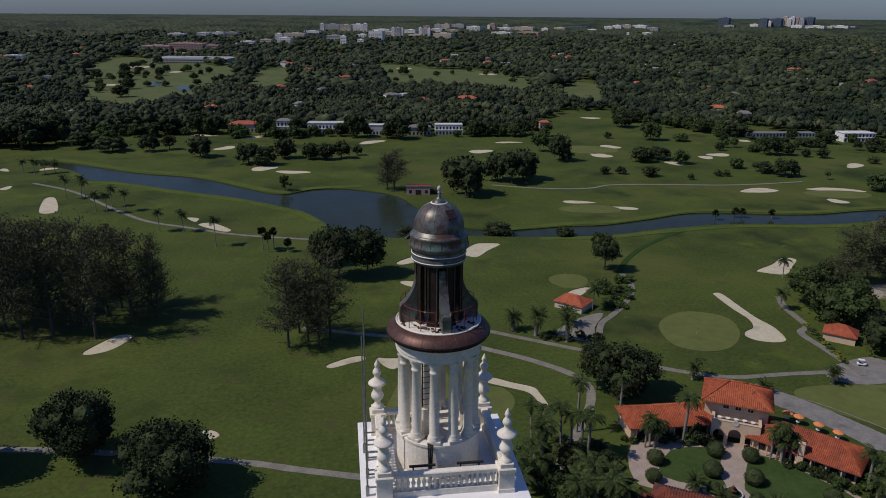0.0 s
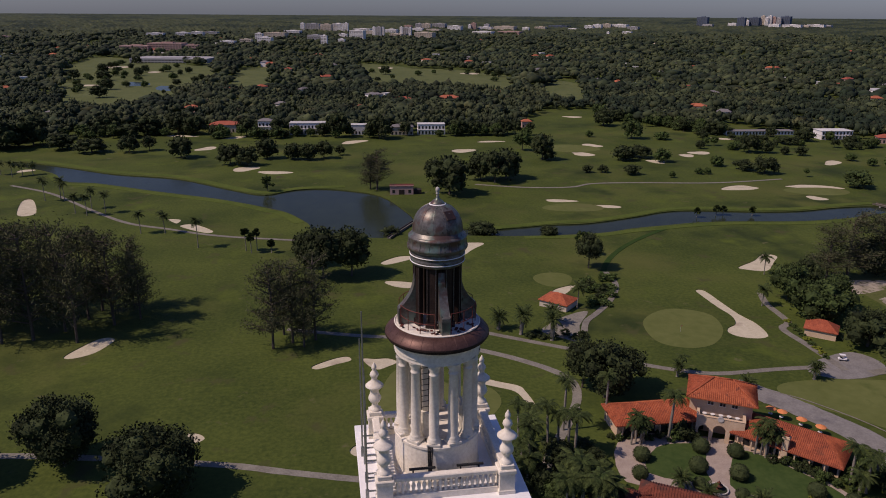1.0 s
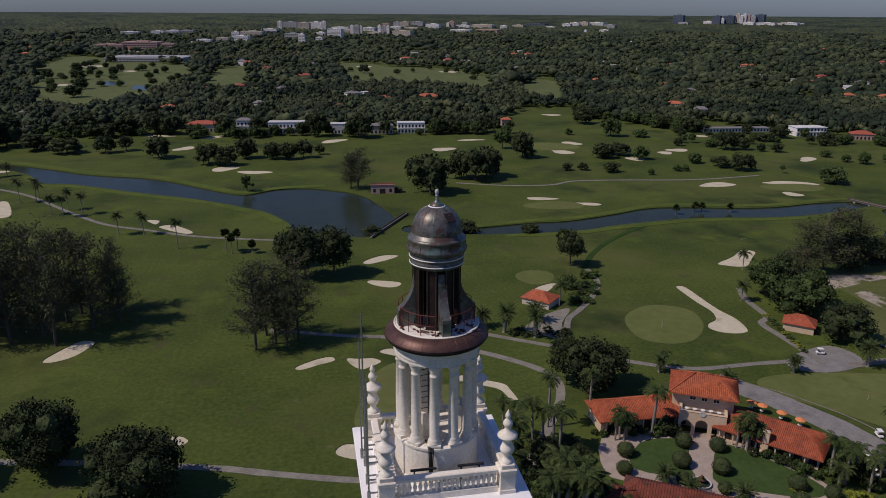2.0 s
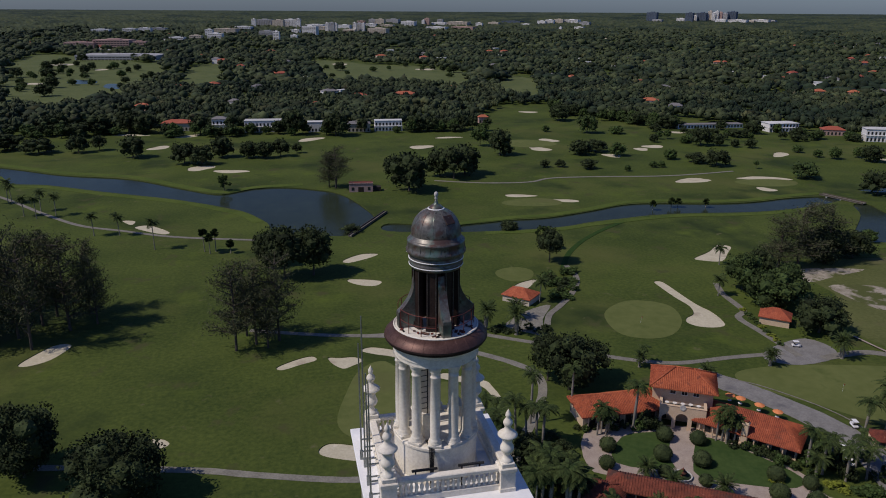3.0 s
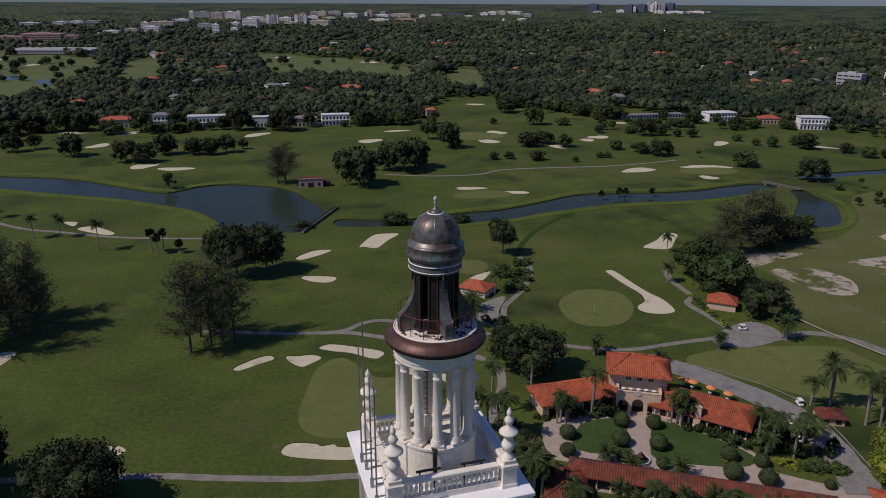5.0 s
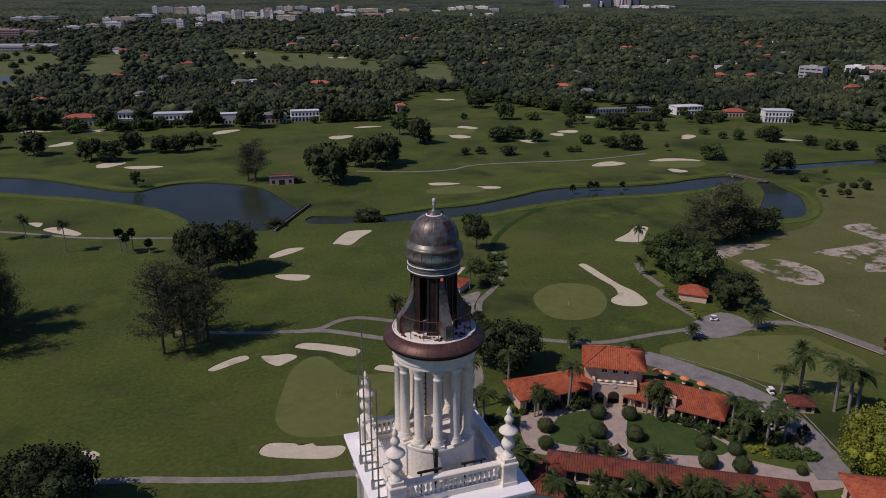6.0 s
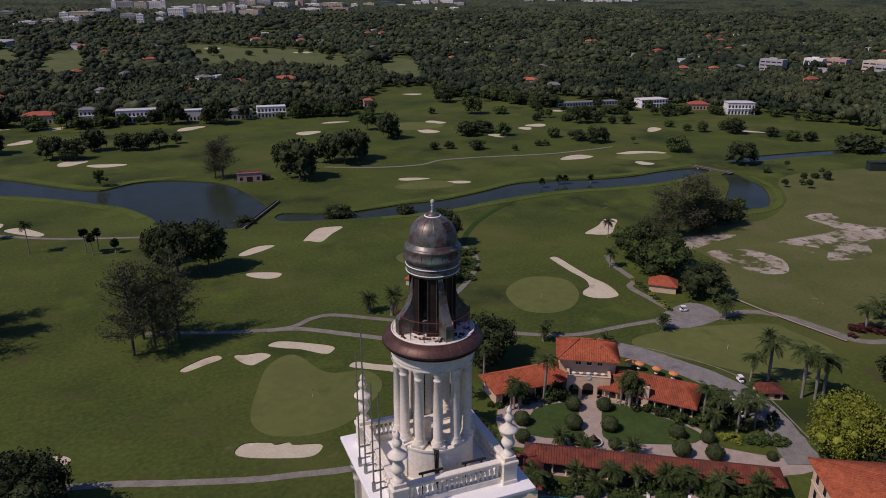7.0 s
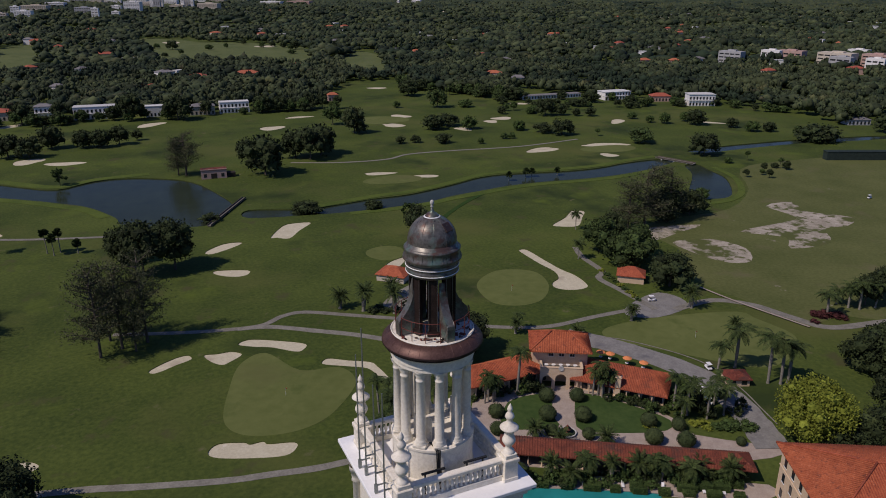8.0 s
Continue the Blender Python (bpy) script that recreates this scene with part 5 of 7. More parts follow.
def palm(kind, x, y, height, scale=1.0):
    i = count[0] = count[0] + 1
    rnd = random.Random(i)
    t = empty("palm_tree", pose(x, y, 0, rnd.uniform(-3, 3), rnd.uniform(-3, 3), rnd.uniform(0, 360)), PLABEL[kind], "palm", kind + " palms")
    h = max(height - {"date": 2.3, "royal": 2.6, "coconut": 1.5, "fan": 1.2}[kind] * scale, 0.6)
    k = {"date": 1.9, "royal": 1.2}.get(kind, 0.9) * max(0.75, min(scale, 1.2))
    child("trunk", PTRUNK[kind], t, Matrix.Diagonal((k, k, h, 1)))
    if kind == "royal":
        child("crown_shaft", SHAFT, t, pose(0, 0, h - 0.1))
        h += 1.1
    n = {"coconut": 28, "royal": 20, "date": 38, "fan": 30}[kind]
    for j in range(n):
        up = rnd.uniform(-25, 40) if kind == "royal" else rnd.uniform(-75, 60) if kind == "fan" else rnd.uniform(-45, 48)
        if kind == "date":
            up = -55 + 110 * (j / n) + rnd.uniform(-8, 8)
        s = scale * rnd.uniform(0.82, 1.12)
        child("frond", FRONDS[kind], t, pose(0, 0, h, 0, 0, j * 137.5 + rnd.uniform(-12, 12)) @ pose(0, 0, 0, rnd.uniform(-10, 10), up) @ Matrix.Diagonal((s, s, s, 1)))
    return t


def bush_mesh(name, seed, mat, leaves=900, flat=1.0):
    rng = np.random.default_rng(seed)
    v = ICO2[0] * rng.uniform(0.9, 1.03, (len(ICO2[0]), 1))
    d = rng.normal(size=(leaves, 3))
    d /= np.linalg.norm(d, axis=1)[:, None]
    lv, lf = leaf_quads(rng, d * rng.uniform(0.93, 1.04, (leaves, 1)), 0.05)
    return raw_mesh(name, np.concatenate([v, lv]), ICO2[1].tolist() + (lf + len(v)).tolist(), mat)


BALL = [bush_mesh("foliage", 500 + s, LEAF[2]) for s in range(2)]
SHRUB = [crown_mesh("foliage", 520 + s, mt, 20, 480, 0.9, 0.075) for s, mt in enumerate((LEAF[1], LEAF[3], REDLEAF, LEAF[2]))]


def ball(x, y, r):
    i = count[0] = count[0] + 1
    t = empty("topiary_ball", pose(x, y, 0, 0, 0, i * 77), "round clipped dark green topiary bush", "bush", "topiary balls")
    child("foliage", BALL[i % 2], t, Matrix.Translation((0, 0, r * 0.78)) @ Matrix.Diagonal((r, r, r * 0.88, 1)))


def shrub(x, y, r, h, kind=0):
    i = count[0] = count[0] + 1
    t = empty("shrub", pose(x, y, 0, 0, 0, i * 77), ("loose mid-green shrub in planting bed", "bright yellow-green shrub in planting bed", "dark red-leaved shrub beside the path", "dark green shrub in planting bed")[kind], "bush")
    child("foliage", SHRUB[kind], t, Matrix.Translation((0, 0, h * 0.45)) @ Matrix.Diagonal((r * 1.1, r * 1.1, h * 0.75, 1)))


tree(-147.6, 542.7, 17.0, 13.5, 2)
tree(-134.5, 548.8, 12.9, 12.0, 2)
tree(-105.9, 515.3, 21.3, 16.3, 2)
tree(-174.6, 545.3, 25.5, 11.8, 2)
tree(-200.1, 562.5, 26.1, 12.9, 2)
tree(-68.7, 486.0, 19.6, 14.9, 2)
tree(-56.7, 480.7, 17.5, 14.1, 2)
tree(-44.9, 504.9, 19.6, 15.5, 2)
tree(-26.6, 498.7, 16.2, 12.2, 2)
tree(-16.5, 495.5, 16.2, 12.2, 2)
tree(-4.5, 500.9, 14.7, 13.1, 2)
tree(7.2, 511.1, 8.4, 7.6, 2)
tree(-164.2, 614.7, 23.8, 12.3, 2)
tree(-7.1, 244.5, 21.2, 21.3, 2)
tree(4.1, 245.9, 19.2, 19.9, 2)
tree(-14.0, 260.5, 14.1, 14.6, 2)
tree(27.4, 456.5, 11.4, 10.7, 2)
tree(66.3, 378.4, 27.9, 23.1, 2)
tree(61.4, 401.2, 17.2, 17.4, 2)
tree(92.2, 414.1, 21.4, 17.9, 2)
tree(109.0, 415.7, 25.1, 19.8, 2)
tree(99.2, 405.2, 21.0, 21.1, 2)
tree(150.4, 474.7, 20.3, 19.5, 2)
tree(146.4, 514.4, 15.2, 15.2, 1)
tree(154.5, 474.3, 12.2, 9.0, 2)
tree(253.8, 558.4, 20.0, 17.0, 0)
tree(257.7, 634.0, 24.0, 15.8, 2)
tree(220.9, 570.4, 7.7, 6.2, 1)
tree(277.7, 550.3, 16.1, 6.6, 1)
tree(208.0, 464.7, 20.2, 11.3, 2)
tree(224.7, 473.9, 18.6, 9.9, 2)
tree(233.7, 455.8, 13.6, 10.4, 1)
tree(194.4, 417.3, 13.3, 6.7, 2)
tree(167.3, 427.3, 8.2, 5.3, 2)
tree(177.8, 426.2, 8.2, 5.3, 2)
tree(265.0, 436.4, 10.9, 7.8, 1)
tree(316.7, 483.3, 18.0, 15.3, 2)
tree(329.7, 479.7, 12.8, 10.2, 2)
tree(339.3, 471.7, 8.5, 6.7, 2)
tree(349.3, 466.1, 10.9, 7.5, 2)
tree(276.1, 421.7, 16.0, 7.6, 2)
tree(283.3, 408.2, 18.6, 11.9, 2)
tree(372.5, 441.9, 8.9, 5.6, 1)
tree(317.5, 363.4, 20.5, 10.2, 0)
tree(239.1, 412.7, 6.7, 4.5, 1)
tree(244.7, 412.2, 5.9, 4.5, 1)
tree(216.4, 404.6, 5.1, 4.4, 1)
tree(304.8, 395.4, 4.4, 5.8, 1)
tree(100.9, 241.5, 12.8, 14.9, 2)
tree(104.4, 258.2, 8.8, 11.2, 4)
tree(-38.0, 399.6, 9.3, 9.5, 4)
tree(99.6, 292.4, 11.3, 2.5, 2)
tree(68.2, 299.8, 16.3, 2.8, 2)
tree(25.0, 302.7, 10.7, 2.8, 2)
tree(67.9, 137.8, 18.4, 16.6, 2)
tree(63.7, 144.0, 13.4, 14.5, 2)
tree(76.3, 142.5, 11.0, 12.0, 2)
tree(-246.6, 567.0, 39.0, 25.5, 2)
tree(-280.2, 570.2, 38.9, 25.4, 2)
tree(-226.7, 580.7, 31.1, 26.3, 2)
tree(-90.4, 123.5, 19.1, 17.6, 2)
tree(-66.5, 126.1, 18.4, 17.3, 2, fine=True)
tree(-44.0, 111.8, 21.0, 16.1, 2, fine=True)
tree(161.3, 196.7, 17.1, 14.2, 0)
tree(159.2, 177.4, 21.5, 15.0, 0)
tree(174.1, 206.2, 14.3, 12.3, 2)
tree(171.6, 184.9, 15.6, 13.9, 0)
tree(162.3, 156.5, 19.0, 12.5, 2)
tree(329.5, 316.9, 21.5, 14.3, 2)
tree(254.5, 239.2, 8.5, 5.8, 1)
tree(213.4, 218.7, 20.6, 15.8, 2)
tree(230.2, 220.7, 15.9, 12.2, 2)
tree(374.7, 422.8, 7.9, 5.7, 1)
tree(381.5, 414.4, 10.5, 8.7, 1)
tree(402.6, 415.9, 8.9, 7.9, 1)
tree(400.1, 400.8, 19.1, 12.0, 2)
tree(417.0, 380.3, 11.9, 7.6, 2)
tree(418.3, 362.4, 12.4, 8.2, 1)
tree(429.8, 357.2, 12.4, 7.4, 2)
tree(436.3, 337.9, 8.1, 7.2, 0)
tree(432.0, 317.8, 35.1, 8.5, 2)
tree(514.6, 357.7, 26.5, 13.8, 2)
tree(503.9, 319.3, 20.6, 14.2, 2)
tree(171.3, 85.6, 18.2, 12.5, 2)
tree(182.4, 85.9, 14.5, 13.6, 2)
tree(153.6, 67.1, 12.6, 13.5, 2)
tree(130.9, 62.1, 14.3, 7.1, 2)
tree(140.1, 60.3, 14.5, 10.0, 2)
tree(170.4, 71.2, 17.8, 17.1, 2)
tree(211.0, 116.2, 11.4, 10.8, 2)
tree(220.6, 117.0, 11.6, 12.0, 2)
tree(128.0, 68.8, 19.4, 15.7, 3)
casuarina(-115.1, 206.4, 20.3, 35.7)
casuarina(-110.6, 217.7, 17.4, 32.5)
casuarina(-98.1, 199.8, 18.2, 37.0)
casuarina(-90.4, 205.7, 16.8, 34.4)
casuarina(-85.8, 214.8, 15.5, 32.7)
casuarina(-76.0, 208.7, 17.1, 32.3)
casuarina(-73.0, 223.6, 14.1, 25.0)
casuarina(-126.4, 230.0, 20.1, 30.5)
casuarina(-104.6, 232.9, 16.4, 29.3)
casuarina(-107.0, 198.7, 16.2, 36.6)
casuarina(-84.0, 195.9, 14.4, 35.1)
casuarina(-83.2, 222.2, 15.9, 30.6)
casuarina(-22.9, 182.2, 15.0, 28.2)
casuarina(-17.0, 185.7, 14.4, 26.5)
casuarina(-9.9, 187.0, 15.4, 27.1)
casuarina(-13.4, 182.3, 10.6, 20.7)
casuarina(-20.0, 192.6, 12.9, 23.3)
casuarina(25.5, 394.3, 19.4, 23.6)
casuarina(21.7, 397.7, 13.5, 18.7)
casuarina(-124.9, 205.3, 20.1, 37.0)
casuarina(-131.9, 225.4, 21.6, 35.8)
casuarina(-110.6, 225.4, 17.9, 32.4)
casuarina(-68.6, 212.7, 11.6, 24.1)
casuarina(-118.2, 218.6, 17.4, 33.4)
casuarina(198.6, 214.4, 22.6, 26.7)
casuarina(213.4, 216.8, 20.5, 24.7)
casuarina(190.2, 215.6, 17.4, 21.6)
palm("coconut", -91.5, 319.6, 11.0, 1.0)
palm("coconut", -80.3, 318.4, 10.5, 1.0)
palm("coconut", -61.5, 292.7, 14.0, 1.0)
palm("coconut", -157.4, 392.7, 13.3, 1.0)
palm("coconut", -149.9, 394.6, 12.8, 1.0)
palm("coconut", -146.9, 391.6, 11.4, 1.0)
palm("coconut", -133.0, 362.6, 10.8, 1.0)
palm("coconut", -125.8, 357.1, 11.9, 1.0)
palm("coconut", -127.6, 371.6, 11.6, 1.0)
palm("coconut", -117.8, 360.9, 11.4, 1.0)
palm("coconut", -208.9, 469.4, 8.8, 1.0)
palm("coconut", -199.1, 461.3, 10.1, 1.0)
palm("coconut", -194.0, 464.3, 9.1, 1.0)
palm("coconut", -188.9, 467.3, 8.1, 1.0)
palm("fan", -40.1, 285.2, 9.8, 1.0)
palm("fan", -37.6, 281.7, 8.2, 1.0)
palm("fan", -35.4, 284.7, 9.3, 1.0)
palm("fan", -29.0, 280.7, 5.2, 1.0)
palm("fan", 185.1, 311.6, 4.2, 1.0)
palm("fan", 197.6, 314.7, 4.2, 1.0)
palm("fan", 201.2, 314.3, 4.2, 1.0)
palm("fan", 215.7, 310.5, 3.9, 1.0)
palm("date", 49.9, 186.9, 7.2, 1.25)
palm("date", 56.2, 181.6, 9.9, 1.25)
palm("date", 64.9, 175.7, 10.1, 1.25)
palm("date", 68.9, 188.8, 7.3, 1.25)
palm("coconut", 81.5, 199.9, 9.5, 0.9)
palm("coconut", 168.7, 223.9, 8.9, 0.9)
palm("coconut", 148.6, 192.9, 7.6, 0.9)
palm("date", 156.1, 138.7, 8.4, 1.2)
palm("date", 131.6, 138.9, 5.5, 0.9)
palm("date", 93.3, 146.5, 5.4, 0.8)
palm("date", 109.1, 136.8, 4.2, 0.9)
palm("date", 72.7, 90.7, 4.9, 0.9)
palm("date", 82.6, 86.2, 5.4, 1.0)
palm("date", 69.4, 96.5, 5.0, 0.9)
palm("date", 157.3, 120.8, 4.2, 0.9)
palm("royal", 138.4, 102.0, 14.2, 1.3)
palm("royal", 132.8, 102.9, 9.6, 1.0)
palm("royal", 140.1, 92.0, 15.8, 1.3)
palm("royal", 142.8, 90.2, 14.8, 1.25)
palm("royal", 145.0, 89.8, 13.8, 1.25)
palm("royal", 191.6, 115.2, 9.6, 1.1)
palm("royal", 203.7, 116.9, 9.4, 1.1)
palm("royal", 205.9, 114.4, 10.9, 1.1)
palm("royal", 212.0, 113.2, 9.8, 1.1)
palm("royal", 203.1, 120.8, 6.8, 1.1)
palm("royal", 75.4, 115.0, 14.6, 0.95)
palm("royal", 63.7, 126.6, 14.0, 0.8)
palm("royal", 51.5, 123.5, 15.6, 0.85)
palm("royal", 45.6, 117.4, 12.5, 0.8)
palm("royal", 40.1, 114.7, 13.8, 0.8)
palm("royal", 67.2, 115.4, 8.6, 0.75)
palm("royal", 65.8, 114.8, 7.2, 0.65)
palm("royal", 68.8, 115.0, 7.6, 0.7)
palm("royal", 67.9, 114.4, 5.6, 0.6)
palm("royal", 38.7, 118.7, 12.2, 0.75)
palm("royal", 47.5, 115.2, 10.6, 0.75)
palm("royal", 94.4, 105.9, 10.6, 0.75)
palm("royal", 95.6, 104.9, 9.2, 0.75)
palm("royal", 93.2, 106.4, 8.2, 0.7)
palm("royal", 96.4, 103.9, 7.4, 0.65)
palm("royal", 94.9, 104.6, 6.0, 0.6)
shrub(79.2, 115.2, 2.4, 5.2, 3)
shrub(81.2, 114.0, 1.7, 3.6, 3)
shrub(77.4, 115.2, 1.5, 3.0, 0)
palm("royal", 95.4, 148.6, 5.7, 0.6)
palm("royal", 132.9, 140.1, 5.2, 0.6)
palm("coconut", 35.8, 101.1, 9.9, 1.0)
palm("royal", 38.5, 109.3, 13.9, 0.97)
palm("royal", 43.0, 92.1, 10.3, 1.04)
palm("royal", 50.8, 112.8, 12.7, 1.0)
palm("royal", 44.9, 91.6, 11.3, 1.08)
palm("coconut", 50.7, 96.8, 8.4, 0.9)
palm("royal", 49.8, 88.7, 10.7, 0.93)
palm("coconut", 41.5, 91.4, 11.1, 1.08)
palm("royal", 47.5, 89.3, 12.1, 0.99)
palm("coconut", 45.8, 94.6, 12.1, 0.99)
palm("royal", 30.6, 95.3, 9.8, 0.89)
palm("royal", 49.4, 113.6, 12.5, 0.93)
palm("royal", 47.8, 88.9, 10.0, 1.1)
palm("royal", 35.7, 104.8, 11.4, 0.89)
palm("coconut", 48.7, 90.2, 9.9, 0.98)
palm("royal", 45.3, 98.6, 10.8, 1.01)
palm("coconut", 37.5, 107.5, 13.6, 0.98)
palm("royal", 30.0, 100.0, 11.2, 0.87)
tree(44.5, 106.5, 7.5, 7.5, 2, "dense dark garden tree among palms")
tree(38.5, 100.0, 8.5, 7.0, 2, "dense dark garden tree among palms")
tree(48.5, 96.0, 7.0, 6.0, 2, "dense dark garden tree among palms")
tree(33.5, 104.5, 7.0, 6.5, 0, "dense dark garden tree among palms")
tree(52.5, 92.0, 6.5, 5.5, 2, "dense dark garden tree among palms")
tree(41.0, 95.0, 7.5, 6.0, 0, "dense dark garden tree among palms")
tree(47.0, 110.5, 6.0, 5.5, 2, "dense dark garden tree among palms")
tree(54.0, 108.0, 5.5, 4.5, 2, "dense dark garden tree among palms")
palm("royal", 85.9, 71.1, 5.9, 0.81)
palm("date", 89.0, 68.6, 3.9, 0.72)
palm("date", 84.6, 72.3, 5.0, 0.79)
palm("date", 93.8, 69.0, 5.5, 0.92)
palm("royal", 71.4, 79.1, 6.3, 0.77)
palm("royal", 71.7, 78.5, 6.4, 0.83)
palm("royal", 98.1, 65.3, 4.4, 0.74)
palm("date", 81.9, 74.1, 6.3, 0.95)
palm("date", 94.6, 67.4, 4.2, 0.79)
palm("date", 76.2, 76.0, 6.6, 0.75)
palm("royal", 55.6, 83.9, 6.6, 1.0)
palm("royal", 90.6, 67.5, 5.8, 0.86)
palm("royal", 84.5, 72.5, 6.3, 0.71)
palm("date", 98.3, 64.3, 6.5, 0.97)
palm("date", 64.6, 82.0, 5.9, 0.86)
palm("date", 67.4, 78.5, 5.3, 0.93)
ball(81.0, 109.4, 2.18)
ball(88.2, 106.3, 2.05)
ball(76.5, 102.0, 2.22)
ball(84.2, 97.9, 2.22)
ball(65.6, 108.3, 2.10)
ball(62.3, 101.7, 1.89)
ball(73.8, 96.0, 1.64)
ball(81.0, 91.0, 1.62)
ball(97.4, 89.3, 2.06)
ball(103.0, 85.1, 1.79)
ball(93.8, 83.1, 2.23)
ball(99.9, 79.1, 2.22)
ball(111.8, 73.9, 1.23)
shrub(109.4, 83.3, 2.2, 1.4, 1)
shrub(112.0, 81.3, 1.9, 1.4, 0)
shrub(114.7, 80.4, 2.7, 1.8, 0)
shrub(117.2, 79.2, 2.7, 1.8, 0)
shrub(118.5, 77.8, 2.2, 1.6, 0)
shrub(97.0, 88.2, 1.6, 1.0, 1)
shrub(108.0, 84.8, 1.7, 1.2, 1)
shrub(103.5, 98.2, 1.5, 1.5, 0)
shrub(114.4, 96.6, 1.7, 4.0, 0)
shrub(111.2, 96.8, 2.0, 2.3, 0)
shrub(113.3, 90.9, 1.5, 3.9, 0)
shrub(109.2, 93.5, 1.5, 3.2, 0)
shrub(118.9, 85.1, 1.2, 2.1, 3)
shrub(120.4, 83.2, 1.2, 3.3, 3)
shrub(111.5, 100.0, 1.5, 3.0, 3)
shrub(114.7, 96.6, 1.5, 2.3, 3)
shrub(101.8, 93.8, 1.8, 3.4, 0)
shrub(110.6, 91.6, 1.8, 3.0, 0)
shrub(117.7, 91.2, 1.5, 3.2, 3)
shrub(106.0, 88.4, 1.5, 2.0, 0)
shrub(113.1, 89.1, 1.2, 3.1, 3)
shrub(111.4, 100.9, 1.5, 4.4, 3)
shrub(123.1, 91.5, 1.6, 2.3, 3)
shrub(113.7, 85.8, 1.8, 3.7, 3)
shrub(110.2, 93.0, 1.9, 3.8, 3)
shrub(104.2, 91.9, 1.2, 2.2, 0)
shrub(119.1, 91.5, 1.9, 2.9, 0)
shrub(108.2, 100.8, 1.6, 3.7, 3)
shrub(112.9, 87.5, 1.2, 3.9, 3)
shrub(117.8, 94.3, 1.7, 2.2, 3)
shrub(106.9, 97.9, 1.7, 4.1, 0)
shrub(123.2, 85.2, 1.5, 3.8, 3)
shrub(108.1, 92.8, 2.0, 3.4, 0)
shrub(114.5, 95.9, 2.0, 4.1, 0)
shrub(69.8, 117.0, 1.2, 2.3, 3)
shrub(64.8, 118.5, 1.3, 1.4, 3)
shrub(75.9, 114.5, 1.1, 1.7, 0)
shrub(63.7, 116.8, 0.9, 1.8, 0)
shrub(78.9, 116.0, 1.3, 2.0, 3)
shrub(73.5, 116.4, 1.4, 2.3, 3)
shrub(61.9, 118.4, 1.0, 1.4, 3)
shrub(66.3, 117.9, 1.3, 1.7, 3)
shrub(76.5, 118.0, 1.2, 2.3, 0)
shrub(70.9, 116.1, 1.3, 1.7, 0)
shrub(71.6, 118.5, 1.0, 2.1, 0)
shrub(80.4, 114.2, 1.0, 1.4, 3)
shrub(64.0, 117.5, 1.2, 1.2, 3)
shrub(65.7, 120.2, 0.9, 1.3, 0)
shrub(63.9, 82.1, 1.8, 1.6, 3)
shrub(83.9, 70.9, 1.1, 2.2, 3)
shrub(76.3, 77.2, 1.6, 3.0, 3)
shrub(75.6, 75.3, 1.2, 2.0, 0)
shrub(77.8, 74.8, 1.5, 2.0, 0)
shrub(101.3, 64.4, 1.7, 3.0, 3)
shrub(87.7, 69.2, 1.8, 3.1, 0)
shrub(90.9, 66.4, 1.6, 2.6, 0)
shrub(88.3, 69.7, 1.1, 2.1, 0)
shrub(84.6, 72.9, 1.6, 2.8, 0)
shrub(73.8, 74.5, 1.4, 1.7, 0)
shrub(64.8, 81.3, 1.6, 2.7, 0)
shrub(72.4, 78.5, 1.5, 3.1, 0)
shrub(60.6, 81.5, 1.6, 2.6, 0)
shrub(76.8, 76.9, 1.3, 1.6, 0)
shrub(59.9, 82.8, 1.3, 3.0, 3)
shrub(96.4, 63.9, 1.4, 3.1, 0)
shrub(73.1, 75.1, 1.2, 2.0, 0)
shrub(88.8, 69.2, 1.8, 1.7, 0)
shrub(66.8, 80.0, 1.6, 3.1, 0)
shrub(63.6, 80.6, 1.7, 3.1, 0)
shrub(81.8, 72.4, 1.2, 2.0, 3)
shrub(58.7, 81.9, 1.7, 3.4, 3)
shrub(71.3, 75.7, 1.3, 2.5, 0)
shrub(89.8, 70.0, 1.7, 2.5, 0)
shrub(66.3, 79.2, 1.2, 3.0, 0)
shrub(80.3, 73.3, 1.4, 1.9, 0)
shrub(66.9, 78.1, 1.8, 3.4, 0)
shrub(82.5, 70.3, 1.7, 1.8, 0)
shrub(87.6, 72.1, 1.4, 2.0, 0)
shrub(82.0, 74.9, 1.4, 2.2, 3)
shrub(90.7, 70.3, 1.7, 2.7, 0)
shrub(89.9, 67.9, 1.3, 3.1, 0)
shrub(97.4, 65.8, 1.7, 2.5, 0)
shrub(94.1, 67.5, 1.7, 2.9, 3)
shrub(80.1, 72.6, 1.5, 2.3, 0)
shrub(81.5, 75.1, 1.5, 2.9, 3)
shrub(65.2, 78.5, 1.6, 2.2, 3)
shrub(78.7, 74.8, 1.4, 3.4, 0)
shrub(70.1, 78.7, 1.7, 2.6, 0)
shrub(189.7, 115.9, 2.0, 1.2, 2)
shrub(188.2, 117.0, 1.8, 1.5, 2)
shrub(188.9, 117.2, 2.1, 1.4, 2)
shrub(195.3, 114.1, 2.0, 1.4, 2)
shrub(183.8, 113.4, 1.8, 1.1, 2)
shrub(192.4, 114.7, 2.2, 1.3, 2)
shrub(189.4, 116.8, 2.3, 1.3, 2)
shrub(193.9, 112.0, 2.5, 1.3, 2)
shrub(189.6, 115.3, 2.4, 1.6, 2)
shrub(191.4, 115.6, 2.3, 2.0, 2)
shrub(102.4, 229.6, 1.8, 1.6, 0)
shrub(96.1, 215.4, 1.9, 2.3, 0)
shrub(88.1, 202.4, 2.2, 2.7, 0)
shrub(105.9, 228.2, 2.2, 2.4, 0)
